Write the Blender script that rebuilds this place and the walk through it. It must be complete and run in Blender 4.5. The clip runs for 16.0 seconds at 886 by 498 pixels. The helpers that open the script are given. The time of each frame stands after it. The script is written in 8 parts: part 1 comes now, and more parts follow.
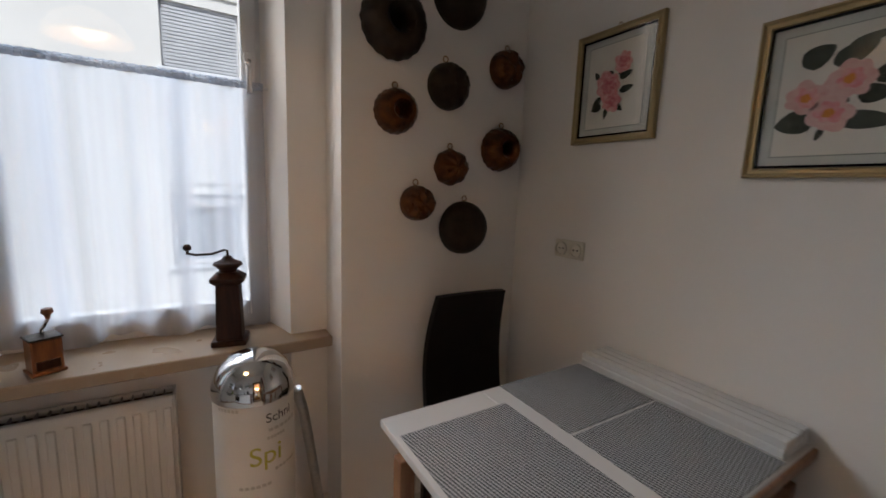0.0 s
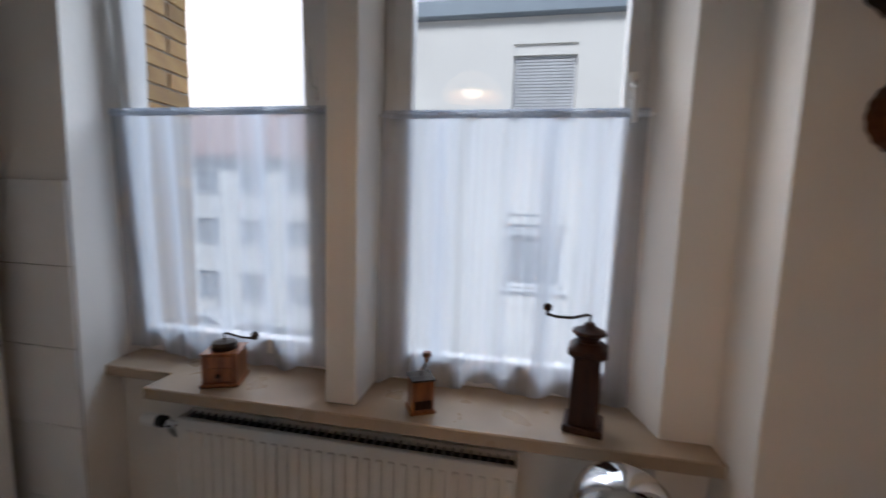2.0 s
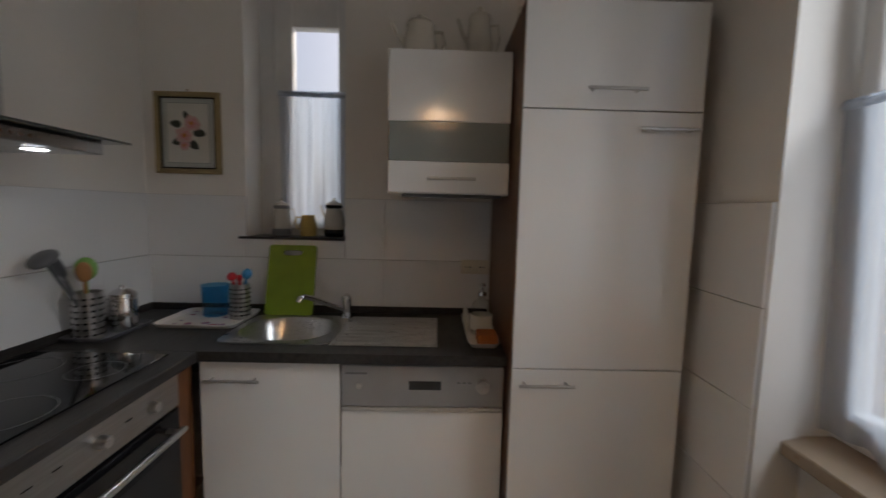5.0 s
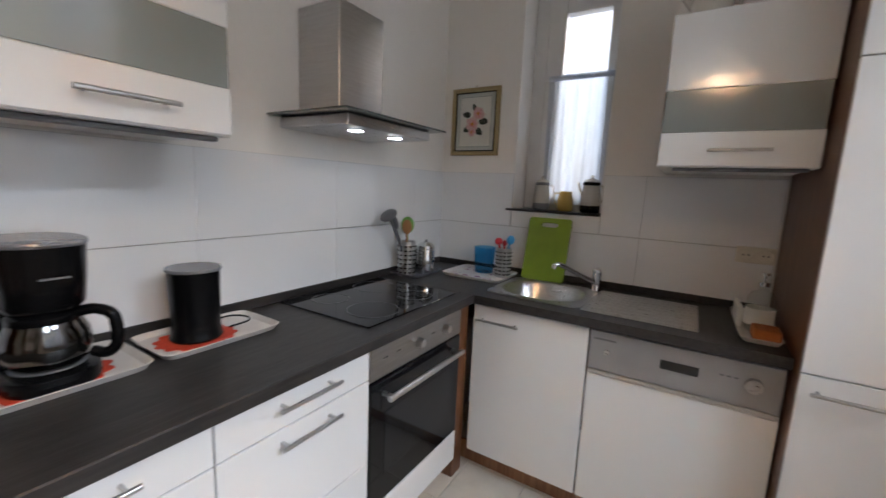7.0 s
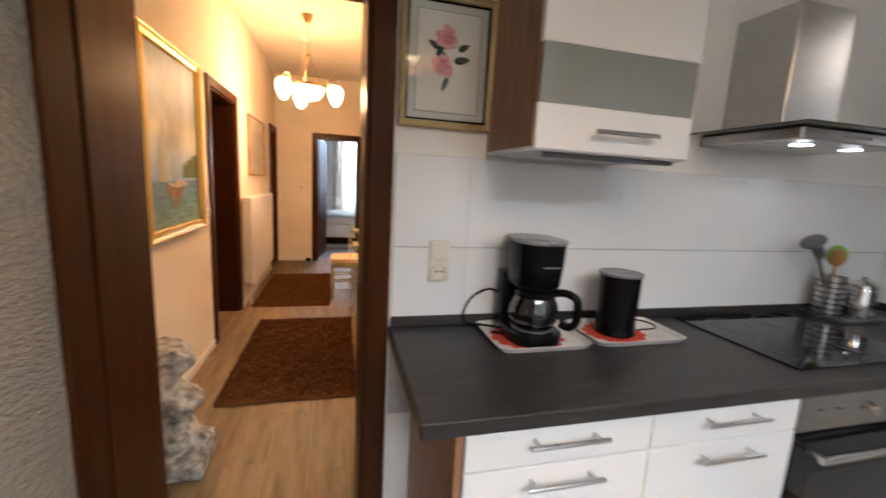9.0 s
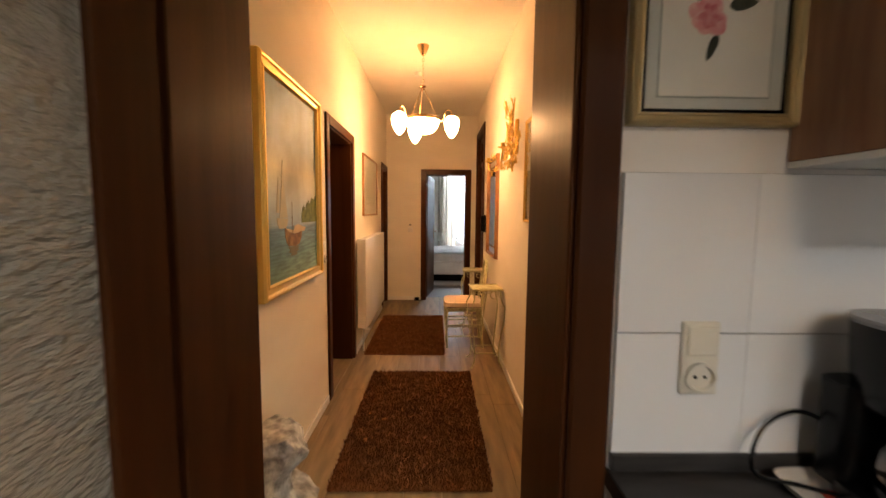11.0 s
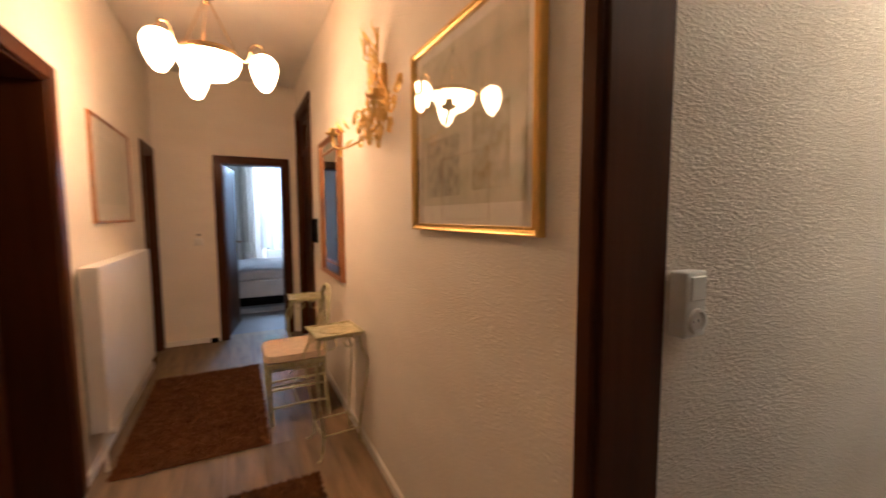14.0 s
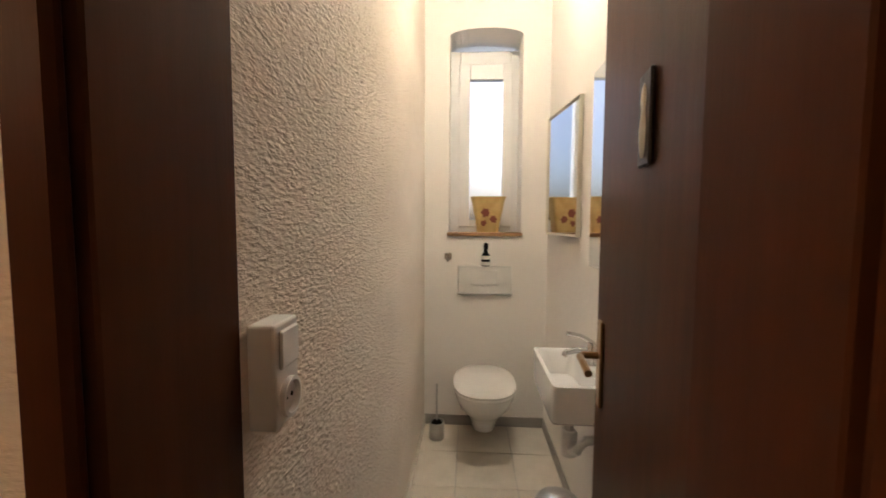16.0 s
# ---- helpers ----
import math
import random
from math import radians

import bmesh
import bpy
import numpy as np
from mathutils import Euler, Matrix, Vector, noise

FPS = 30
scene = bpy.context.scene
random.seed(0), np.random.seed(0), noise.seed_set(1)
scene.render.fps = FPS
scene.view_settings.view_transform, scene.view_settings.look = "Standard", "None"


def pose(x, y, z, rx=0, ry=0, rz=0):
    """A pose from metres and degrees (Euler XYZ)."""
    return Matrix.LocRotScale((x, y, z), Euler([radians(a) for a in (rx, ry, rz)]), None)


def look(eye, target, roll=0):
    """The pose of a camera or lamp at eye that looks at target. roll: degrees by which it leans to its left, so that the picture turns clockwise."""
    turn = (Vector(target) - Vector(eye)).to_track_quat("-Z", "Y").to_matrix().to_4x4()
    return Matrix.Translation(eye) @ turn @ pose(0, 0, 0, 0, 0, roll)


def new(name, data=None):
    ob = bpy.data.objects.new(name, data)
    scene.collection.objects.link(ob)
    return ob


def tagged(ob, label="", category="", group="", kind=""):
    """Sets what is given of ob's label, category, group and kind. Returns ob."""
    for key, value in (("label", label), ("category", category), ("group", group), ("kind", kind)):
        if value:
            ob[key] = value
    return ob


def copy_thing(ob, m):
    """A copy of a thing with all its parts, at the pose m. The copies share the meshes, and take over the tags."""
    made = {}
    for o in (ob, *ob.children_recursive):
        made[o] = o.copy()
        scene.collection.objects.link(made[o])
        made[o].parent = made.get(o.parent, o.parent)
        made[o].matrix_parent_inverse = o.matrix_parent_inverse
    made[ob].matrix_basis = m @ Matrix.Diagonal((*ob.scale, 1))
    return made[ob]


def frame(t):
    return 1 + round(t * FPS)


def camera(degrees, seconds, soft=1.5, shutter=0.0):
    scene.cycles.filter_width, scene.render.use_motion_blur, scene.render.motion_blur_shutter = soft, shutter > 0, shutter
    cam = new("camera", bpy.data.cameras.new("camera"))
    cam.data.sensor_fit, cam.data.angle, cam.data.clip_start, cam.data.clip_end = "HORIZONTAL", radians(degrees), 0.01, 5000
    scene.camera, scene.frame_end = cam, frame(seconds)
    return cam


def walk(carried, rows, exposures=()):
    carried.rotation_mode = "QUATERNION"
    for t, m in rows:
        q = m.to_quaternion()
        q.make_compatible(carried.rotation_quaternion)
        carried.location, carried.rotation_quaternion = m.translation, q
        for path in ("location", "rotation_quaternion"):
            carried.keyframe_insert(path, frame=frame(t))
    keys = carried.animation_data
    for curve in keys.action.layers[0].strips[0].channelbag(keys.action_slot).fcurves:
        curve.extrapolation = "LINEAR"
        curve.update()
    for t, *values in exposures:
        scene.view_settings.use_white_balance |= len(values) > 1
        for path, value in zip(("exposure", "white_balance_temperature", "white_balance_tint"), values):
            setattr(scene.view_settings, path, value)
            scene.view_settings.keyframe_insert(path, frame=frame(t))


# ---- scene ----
cam = camera(95.7, 16.0, shutter=0.5)
PATH = [
    (0, (0.611, 0.815, 1.365), (1.642, 2.503, 1.071), 2.1),
    (0.5, (0.573, 0.935, 1.383), (1.516, 2.679, 1.12), 1.3),
    (1, (0.536, 1.011, 1.387), (1.152, 2.9, 1.159), 0.7),
    (1.5, (0.486, 1.138, 1.41), (0.676, 3.114, 1.166), 1.5),
    (2, (0.468, 1.231, 1.43), (0.101, 3.185, 1.212), 1.9),
    (2.5, (0.419, 1.273, 1.407), (-0.395, 3.092, 1.238), 0.8),
    (3, (0.345, 1.324, 1.388), (-0.889, 2.887, 1.2), -0.5),
    (3.5, (0.227, 1.351, 1.386), (-1.283, 2.655, 1.238), -0.2),
    (4, (0.102, 1.337, 1.399), (-1.61, 2.357, 1.239), 0.3),
    (4.5, (0.057, 1.364, 1.405), (-1.859, 1.906, 1.223), 0.4),
    (5, (0.029, 1.423, 1.428), (-1.961, 1.46, 1.234), 1.4),
    (5.2, (0.019, 1.439, 1.427), (-1.967, 1.312, 1.228), 1.7),
    (7.3, (0.239, 1.356, 1.376), (-1.364, 0.197, 1.081), 2.3),
    (7.5, (0.263, 1.344, 1.375), (-1.278, 0.101, 1.094), 2.2),
    (8, (0.374, 1.321, 1.377), (-0.945, -0.153, 1.082), 2.9),
    (8.5, (0.448, 1.313, 1.386), (-0.482, -0.43, 1.076), 3.2),
    (9, (0.544, 1.299, 1.387), (0.039, -0.609, 1.061), 3.1),
    (9.5, (0.624, 1.259, 1.379), (0.435, -0.709, 1.077), 2.8),
    (9.7, (0.643, 1.235, 1.388), (0.579, -0.743, 1.099), 2.5),
    (11.8, (0.749, 0.336, 1.396), (0.71, -1.658, 1.244), 0.2),
    (12, (0.76, 0.244, 1.378), (0.699, -1.75, 1.227), 0.8),
    (12.5, (0.785, 0.028, 1.387), (0.742, -1.965, 1.224), 1.4),
    (12.8, (0.818, -0.113, 1.389), (0.692, -2.101, 1.22), 1.5),
    (13, (0.825, -0.202, 1.391), (0.592, -2.184, 1.255), 0.8),
    (13.5, (0.827, -0.369, 1.399), (0.238, -2.277, 1.287), 0.1),
    (14, (0.753, -0.497, 1.387), (-0.155, -2.271, 1.224), -0.2),
    (14.5, (0.62, -0.613, 1.386), (-0.72, -2.091, 1.249), 0.6),
    (15, (0.471, -0.684, 1.379), (-1.238, -1.711, 1.216), 1.3),
    (15.3, (0.423, -0.702, 1.394), (-1.44, -1.412, 1.233), 0.9),
    (15.7, (0.391, -0.742, 1.397), (-1.581, -1.059, 1.283), -0.2),
    (16, (0.4, -0.764, 1.405), (-1.591, -0.895, 1.269), 0.3),
]
EXPOSURES = [
    (0.0, -0.08, 5950, 10), (0.5, 0.18, 5850, 10), (1.0, 0.2, 5850, 10), (2.0, -0.35, 5650, 10), (3.0, -0.78, 5750, 10), (3.5, -0.88, 5800, 10), (4.0, -0.78, 5800, 10), (4.5, -0.65, 5750, 10), (5.0, -0.15, 6300, 10),
    (7.3, 0.85, 5900, 10), (8.5, 0.95, 6050, 10), (9.7, 0.88, 6500, 10), (10.7, 0.5, 7000, 10), (11.8, 0.38, 7200, 10), (12.5, 0.40, 6700, 10), (13.0, 0.25, 5600, 10), (14.0, 0.05, 5300, 10), (15.0, 0.2, 5200, 10), (16.0, 0.15, 5300, 10)]
NORTH_LIGHT = 400
KITCHEN_BULB = 21
KITCHEN_DOME = 1.2
HALL_LAMP = 40
TOILET_LAMP = 82
walk(cam, [(t, look(eye, target, roll)) for t, eye, target, roll in PATH], EXPOSURES)

# world, sun, large lights
world = bpy.data.worlds.new("sky")
scene.world = world
world.use_nodes = True
wn = world.node_tree
sky = wn.nodes.new("ShaderNodeTexSky")
sky.sky_type = "NISHITA"
sky.sun_disc = False
sky.sun_elevation = radians(38)
sky.sun_rotation = radians(-60)
sky.dust_density = 6.0
sky.air_density = 0.8
wn.links.new(sky.outputs[0], wn.nodes["Background"].inputs[0])
wn.nodes["Background"].inputs[1].default_value = 0.15


def lamp(name, kind, m, energy, color=(1, 1, 1), **kw):
    data = bpy.data.lights.new(name, kind)
    data.energy, data.color = energy, color
    for key, value in kw.items():
        if key == "size":
            data.shape, data.size, data.size_y = "RECTANGLE", value[0], value[1]
        elif key == "angle":
            data.angle = radians(value)
        elif key == "radius":
            data.shadow_soft_size = value
    ob = new(name, data)
    ob.matrix_basis = m
    return ob


lamp("sun", "SUN", look((0, 0, 10), (0.6, 2.6, 6.5)), 4.5, (1.0, 0.98, 0.95), angle=20)
# daylight of the overcast sky falling in through the window openings
lamp("sky_light_north", "AREA", look((-0.3, 5.6, 4.8), (0.0, 2.4, 1.65)), NORTH_LIGHT, (0.92, 0.96, 1.0), size=(4.5, 2.2))
lamp("sky_light_west", "AREA", look((-2.95, 0.75, 3.0), (-1.0, 0.75, 0.9)), 16, (0.86, 0.93, 1.0), size=(0.5, 0.5))
lamp("sky_light_toilet", "AREA", look((-3.3, -0.66, 3.1), (-1.5, -0.66, 0.6)), 18, (0.86, 0.93, 1.0), size=(0.5, 0.5))
lamp("sky_light_bedroom", "AREA", look((-0.1, -9.9, 2.7), (0.3, -7.5, 0.8)), 380, (0.75, 0.87, 1.0), size=(1.2, 0.8))

# ---- materials ----


def surf(name, col, rough=0.5, metal=0.0, col2=None, scale=6.0, stretch=(1, 1, 1), bump=0.0, bscale=80.0, detail=4.0, spec=0.5, vary=0.0, coat=0.0, fac=(0.35, 0.65), bdist=0.01, rvar=0.06):
    """A procedural surface: two scales of colour noise, roughness variation and fine relief."""
    m = bpy.data.materials.new(name)
    m.use_nodes = True
    nt = m.node_tree
    n, l = nt.nodes, nt.links
    b = n["Principled BSDF"]
    tc = n.new("ShaderNodeTexCoord")
    mp = n.new("ShaderNodeMapping")
    mp.inputs["Scale"].default_value = stretch
    l.new(tc.outputs["Object"], mp.inputs[0])
    no = n.new("ShaderNodeTexNoise")
    no.inputs["Scale"].default_value, no.inputs["Detail"].default_value = scale, detail
    l.new(mp.outputs[0], no.inputs["Vector"])
    rp = n.new("ShaderNodeMapRange")
    rp.inputs[1].default_value, rp.inputs[2].default_value = fac
    l.new(no.outputs["Fac"], rp.inputs[0])
    mx = n.new("ShaderNodeMix")
    mx.data_type = "RGBA"
    c2 = col2 or tuple(c * 0.88 for c in col)
    mx.inputs[6].default_value, mx.inputs[7].default_value = (*col, 1), (*c2, 1)
    l.new(rp.outputs[0], mx.inputs[0])
    out = mx.outputs[2]
    if vary:
        oi = n.new("ShaderNodeObjectInfo")
        hs = n.new("ShaderNodeHueSaturation")
        mr = n.new("ShaderNodeMapRange")
        mr.inputs[3].default_value, mr.inputs[4].default_value = 1 - vary, 1 + vary
        l.new(oi.outputs["Random"], mr.inputs[0])
        l.new(mr.outputs[0], hs.inputs["Value"])
        l.new(out, hs.inputs["Color"])
        out = hs.outputs[0]
    l.new(out, b.inputs["Base Color"])
    fine = n.new("ShaderNodeTexNoise")
    fine.inputs["Scale"].default_value, fine.inputs["Detail"].default_value = bscale, 3.0
    l.new(mp.outputs[0], fine.inputs["Vector"])
    rr = n.new("ShaderNodeMapRange")
    rr.inputs[3].default_value, rr.inputs[4].default_value = max(0.02, rough - rvar), min(1, rough + rvar)
    l.new(fine.outputs["Fac"], rr.inputs[0])
    l.new(rr.outputs[0], b.inputs["Roughness"])
    b.inputs["Metallic"].default_value = metal
    b.inputs["Specular IOR Level"].default_value = spec
    b.inputs["Coat Weight"].default_value = coat
    b.inputs["Coat Roughness"].default_value = 0.12
    if bump:
        bp = n.new("ShaderNodeBump")
        bp.inputs["Strength"].default_value, bp.inputs["Distance"].default_value = bump, bdist
        l.new(fine.outputs["Fac"], bp.inputs["Height"])
        l.new(bp.outputs[0], b.inputs["Normal"])
    return m


def glow(name, col, strength):
    m = bpy.data.materials.new(name)
    m.use_nodes = True
    b = m.node_tree.nodes["Principled BSDF"]
    b.inputs["Base Color"].default_value = (*col, 1)
    b.inputs["Emission Color"].default_value = (*col, 1)
    b.inputs["Emission Strength"].default_value = strength
    b.inputs["Roughness"].default_value = 0.3
    return m


def glass(name, col=(1, 1, 1), rough=0.0, skin=0.05):
    """A pane: mostly clear with a glossy skin."""
    m = bpy.data.materials.new(name)
    m.use_nodes = True
    n, l = m.node_tree.nodes, m.node_tree.links
    n.remove(n["Principled BSDF"])
    tr = n.new("ShaderNodeBsdfTransparent")
    tr.inputs[0].default_value = (*col, 1)
    gl = n.new("ShaderNodeBsdfGlossy")
    gl.inputs["Roughness"].default_value = max(rough, 0.02)
    mx = n.new("ShaderNodeMixShader")
    lw, pw, ma = n.new("ShaderNodeLayerWeight"), n.new("ShaderNodeMath"), n.new("ShaderNodeMath")
    lw.inputs[0].default_value = 0.5
    pw.operation, ma.operation = "POWER", "MULTIPLY_ADD"
    pw.inputs[1].default_value = 4.0
    ma.inputs[1].default_value, ma.inputs[2].default_value = 0.8, skin
    l.new(lw.outputs["Facing"], pw.inputs[0])
    l.new(pw.outputs[0], ma.inputs[0])
    l.new(ma.outputs[0], mx.inputs[0])
    l.new(tr.outputs[0], mx.inputs[1])
    l.new(gl.outputs[0], mx.inputs[2])
    l.new(mx.outputs[0], n["Material Output"].inputs[0])
    return m


def voile(name, opaque=0.60, tint=(1.0, 1.0, 1.0)):
    """Sheer white curtain cloth: part clear, part translucent thread."""
    m = bpy.data.materials.new(name)
    m.use_nodes = True
    n, l = m.node_tree.nodes, m.node_tree.links
    n.remove(n["Principled BSDF"])
    df = n.new("ShaderNodeBsdfDiffuse")
    df.inputs[0].default_value = (0.78 * tint[0], 0.80 * tint[1], 0.85 * tint[2], 1)
    tl = n.new("ShaderNodeBsdfTranslucent")
    tl.inputs[0].default_value = (0.57 * tint[0], 0.62 * tint[1], 0.69 * tint[2], 1)
    tr = n.new("ShaderNodeBsdfTransparent")
    a, b = n.new("ShaderNodeMixShader"), n.new("ShaderNodeMixShader")
    a.inputs[0].default_value = 0.6
    l.new(df.outputs[0], a.inputs[1])
    l.new(tl.outputs[0], a.inputs[2])
    tc = n.new("ShaderNodeTexCoord")
    no = n.new("ShaderNodeTexNoise")
    no.inputs["Scale"].default_value, no.inputs["Detail"].default_value = 1.0, 1.6
    mp = n.new("ShaderNodeMapping")
    mp.inputs["Scale"].default_value = (11, 11, 0.16)
    mr = n.new("ShaderNodeMapRange")
    mr.inputs[1].default_value, mr.inputs[2].default_value = 0.42, 0.68
    mr.inputs[3].default_value, mr.inputs[4].default_value = opaque - 0.08, opaque + 0.30
    l.new(tc.outputs["Object"], mp.inputs[0])
    l.new(mp.outputs[0], no.inputs["Vector"])
    l.new(no.outputs["Fac"], mr.inputs[0])
    l.new(mr.outputs[0], b.inputs[0])
    l.new(tr.outputs[0], b.inputs[1])
    l.new(a.outputs[0], b.inputs[2])
    l.new(b.outputs[0], n["Material Output"].inputs[0])
    return m


PLASTER = surf("smooth_plaster", (0.83, 0.80, 0.76), 0.85, col2=(0.79, 0.76, 0.72), scale=1.5, bump=0.25, bscale=26, bdist=0.006)
ROUGHCAST = surf("structured_plaster", (0.76, 0.68, 0.59), 0.9, col2=(0.68, 0.60, 0.51), scale=3.0, bump=0.7, bscale=125, bdist=0.013, stretch=(0.55, 0.55, 1.25))


def broken_relief(m, scale, low, high):
    """Breaks the fine relief of a plaster into patches of stronger and weaker grain."""
    n, l = m.node_tree.nodes, m.node_tree.links
    bp = n["Bump"]
    no, mr, tc = n.new("ShaderNodeTexNoise"), n.new("ShaderNodeMapRange"), n["Texture Coordinate"]
    no.inputs["Scale"].default_value, no.inputs["Detail"].default_value = scale, 5.0
    mr.inputs[1].default_value, mr.inputs[2].default_value = 0.35, 0.65
    mr.inputs[3].default_value, mr.inputs[4].default_value = low, high
    l.new(tc.outputs["Object"], no.inputs["Vector"])
    l.new(no.outputs["Fac"], mr.inputs[0])
    l.new(mr.outputs[0], bp.inputs["Strength"])


broken_relief(ROUGHCAST, 42, 0.3, 1.0)
HALLWALL = surf("hall_woodchip_paint", (0.82, 0.77, 0.68), 0.9, col2=(0.77, 0.72, 0.63), scale=2.0, bump=0.4, bscale=75, bdist=0.008, stretch=(0.7, 0.7, 2.0))
broken_relief(HALLWALL, 20, 0.1, 0.6)
CEILING = surf("ceiling_paint", (0.86, 0.83, 0.77), 0.9, scale=1.2, bump=0.1, bscale=40)
TILE = surf("white_glazed_tile", (0.80, 0.80, 0.80), 0.10, col2=(0.77, 0.77, 0.775), scale=2.0, bump=0.03, bscale=9, vary=0.02)
GROUT = surf("grey_grout", (0.50, 0.48, 0.46), 0.9, scale=30)
FLOORTILE = surf("beige_floor_tile", (0.70, 0.65, 0.57), 0.35, col2=(0.63, 0.58, 0.50), scale=9, bump=0.05, bscale=60, vary=0.04)
LACQUER = surf("white_lacquer_front", (0.79, 0.785, 0.78), 0.09, col2=(0.765, 0.76, 0.755), scale=1.0, coat=0.5)
PVC = surf("white_window_plastic", (0.80, 0.80, 0.80), 0.35, scale=3)
WALNUT = surf("walnut_carcass", (0.155, 0.060, 0.023), 0.4, col2=(0.090, 0.033, 0.012), scale=5, stretch=(9, 9, 0.8), bump=0.06, bscale=40)
WALNUT_LIGHT = surf("light_walnut", (0.33, 0.17, 0.085), 0.4, col2=(0.22, 0.10, 0.05), scale=5, stretch=(9, 9, 0.8), bump=0.06, bscale=40)
DOORWOOD = surf("dark_stained_door_wood", (0.078, 0.027, 0.0098), 0.40, col2=(0.046, 0.0155, 0.0056), scale=3, stretch=(7, 7, 0.5), bump=0.03, bscale=40, coat=0.05, spec=0.05, fac=(0.2, 0.8))
WORKTOP = surf("dark_grey_woodgrain_worktop", (0.042, 0.038, 0.036), 0.42, spec=0.35, col2=(0.020, 0.018, 0.017), scale=7, stretch=(1.2, 9, 9), bump=0.08, bscale=30, fac=(0.3, 0.7))
STEEL = surf("brushed_steel", (0.55, 0.54, 0.53), 0.28, metal=1.0, col2=(0.50, 0.49, 0.48), scale=8, stretch=(1, 1, 14), bscale=40, rvar=0.02)
CHROME = surf("polished_chrome", (0.75, 0.75, 0.75), 0.07, metal=1.0, scale=3, rvar=0.03)
DWPANEL = surf("silver_painted_panel", (0.36, 0.36, 0.37), 0.35, metal=0.6, scale=6)
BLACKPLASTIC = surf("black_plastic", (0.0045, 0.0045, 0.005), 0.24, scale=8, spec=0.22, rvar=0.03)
BLACKGLASS = surf("black_ceramic_glass", (0.005, 0.005, 0.006), 0.05, scale=4, rvar=0.02, spec=0.28)
SMOKED = surf("grey_green_glass", (0.265, 0.285, 0.270), 0.10, scale=2, coat=0.8, rvar=0.02)
STONE = surf("polished_beige_stone_sill", (0.36, 0.28, 0.20), 0.28, col2=(0.31, 0.24, 0.17), scale=6, bump=0.0, bscale=6, rvar=0.02)
SILLEDGE = surf("brown_sill_edge", (0.30, 0.17, 0.08), 0.4, scale=8)
ENAMEL = surf("white_radiator_enamel", (0.75, 0.735, 0.71), 0.3, scale=2)
WHITEPAINT = surf("white_plastic", (0.80, 0.79, 0.76), 0.35, scale=4)
CERAMIC = surf("white_ceramic", (0.84, 0.83, 0.81), 0.08, scale=2, coat=0.5)
PANE = glass("clear_print_glass")
WINDOWPANE = glass("clear_window_pane", skin=0.025)
VOILE = voile("sheer_white_voile")
GREYTILE = surf("grey_skirting_tile", (0.33, 0.31, 0.29), 0.4, scale=8)

# ---- building helpers ----
SHIFT = {}


def thing(name, at, label, category, group="", kind=""):
    ob = new(name)
    ob.empty_display_size = 0.05
    ob.location = at
    SHIFT[ob.name] = Vector(at)
    return tagged(ob, label, category, group, kind)


def part(name, bm, material, parent=None, label="", smooth=False):
    """Links a bmesh, given in world metres, as one mesh object under a thing or a part."""
    if parent is not None:
        bmesh.ops.translate(bm, verts=bm.verts, vec=-SHIFT[parent.name])
    me = bpy.data.meshes.new(name)
    bm.to_mesh(me)
    bm.free()
    me.materials.append(material)
    if smooth:
        me.polygons.foreach_set("use_smooth", [True] * len(me.polygons))
        if smooth != "all":
            me.set_sharp_from_angle(angle=radians(38))
    ob = new(name, me)
    if parent is not None:
        ob.parent = parent
        SHIFT[ob.name] = SHIFT[parent.name]
    else:
        SHIFT[ob.name] = Vector()
    return tagged(ob, label)


def box(lo, hi, bevel=0.0, seg=1, bm=None):
    """A box from corner to corner, with bevelled edges; adds to bm if given."""
    tmp = bmesh.new()
    lo, hi = [min(a, b) for a, b in zip(lo, hi)], [max(a, b) for a, b in zip(lo, hi)]
    size = [b - a for a, b in zip(lo, hi)]
    bmesh.ops.create_cube(tmp, size=1, matrix=Matrix.Translation([(a + b) / 2 for a, b in zip(lo, hi)]) @ Matrix.Diagonal((*size, 1)))
    if bevel:
        bmesh.ops.bevel(tmp, geom=tmp.edges[:], offset=min(bevel, min(size) * 0.45), segments=seg, affect="EDGES", profile=0.5)
    return merge(bm, tmp)


def merge(bm, tmp, m=None):
    if m is not None:
        bmesh.ops.transform(tmp, matrix=m, verts=tmp.verts)
    if bm is None:
        return tmp
    vm = [bm.verts.new(v.co) for v in tmp.verts]
    tmp.verts.index_update()
    for f in tmp.faces:
        try:
            bm.faces.new([vm[v.index] for v in f.verts])
        except ValueError:
            pass
    tmp.free()
    return bm


def lathe(profile, at=(0, 0, 0), seg=28, bm=None, m=None, flute=0, depth=0.0, capped=True):
    """Turns a profile of (radius, height) round the upright axis; not capped: the profile closes on itself."""
    tmp = bmesh.new()
    rings = []
    for k, (r, z) in enumerate(profile):
        ring = []
        for i in range(seg):
            a = 2 * math.pi * i / seg
            rr = max(r, 1e-4) * (1 + (depth * math.cos(flute * a) if flute else 0))
            ring.append(tmp.verts.new((rr * math.cos(a), rr * math.sin(a), z)))
        rings.append(ring)
    for a, b in zip(rings, rings[1:] if capped else rings[1:] + rings[:1]):
        for i in range(seg):
            tmp.faces.new((a[i], a[(i + 1) % seg], b[(i + 1) % seg], b[i]))
    if capped:
        tmp.faces.new(rings[0][::-1])
        tmp.faces.new(rings[-1])
    bmesh.ops.recalc_face_normals(tmp, faces=tmp.faces)
    return merge(bm, tmp, Matrix.Translation(at) @ (m or Matrix()))


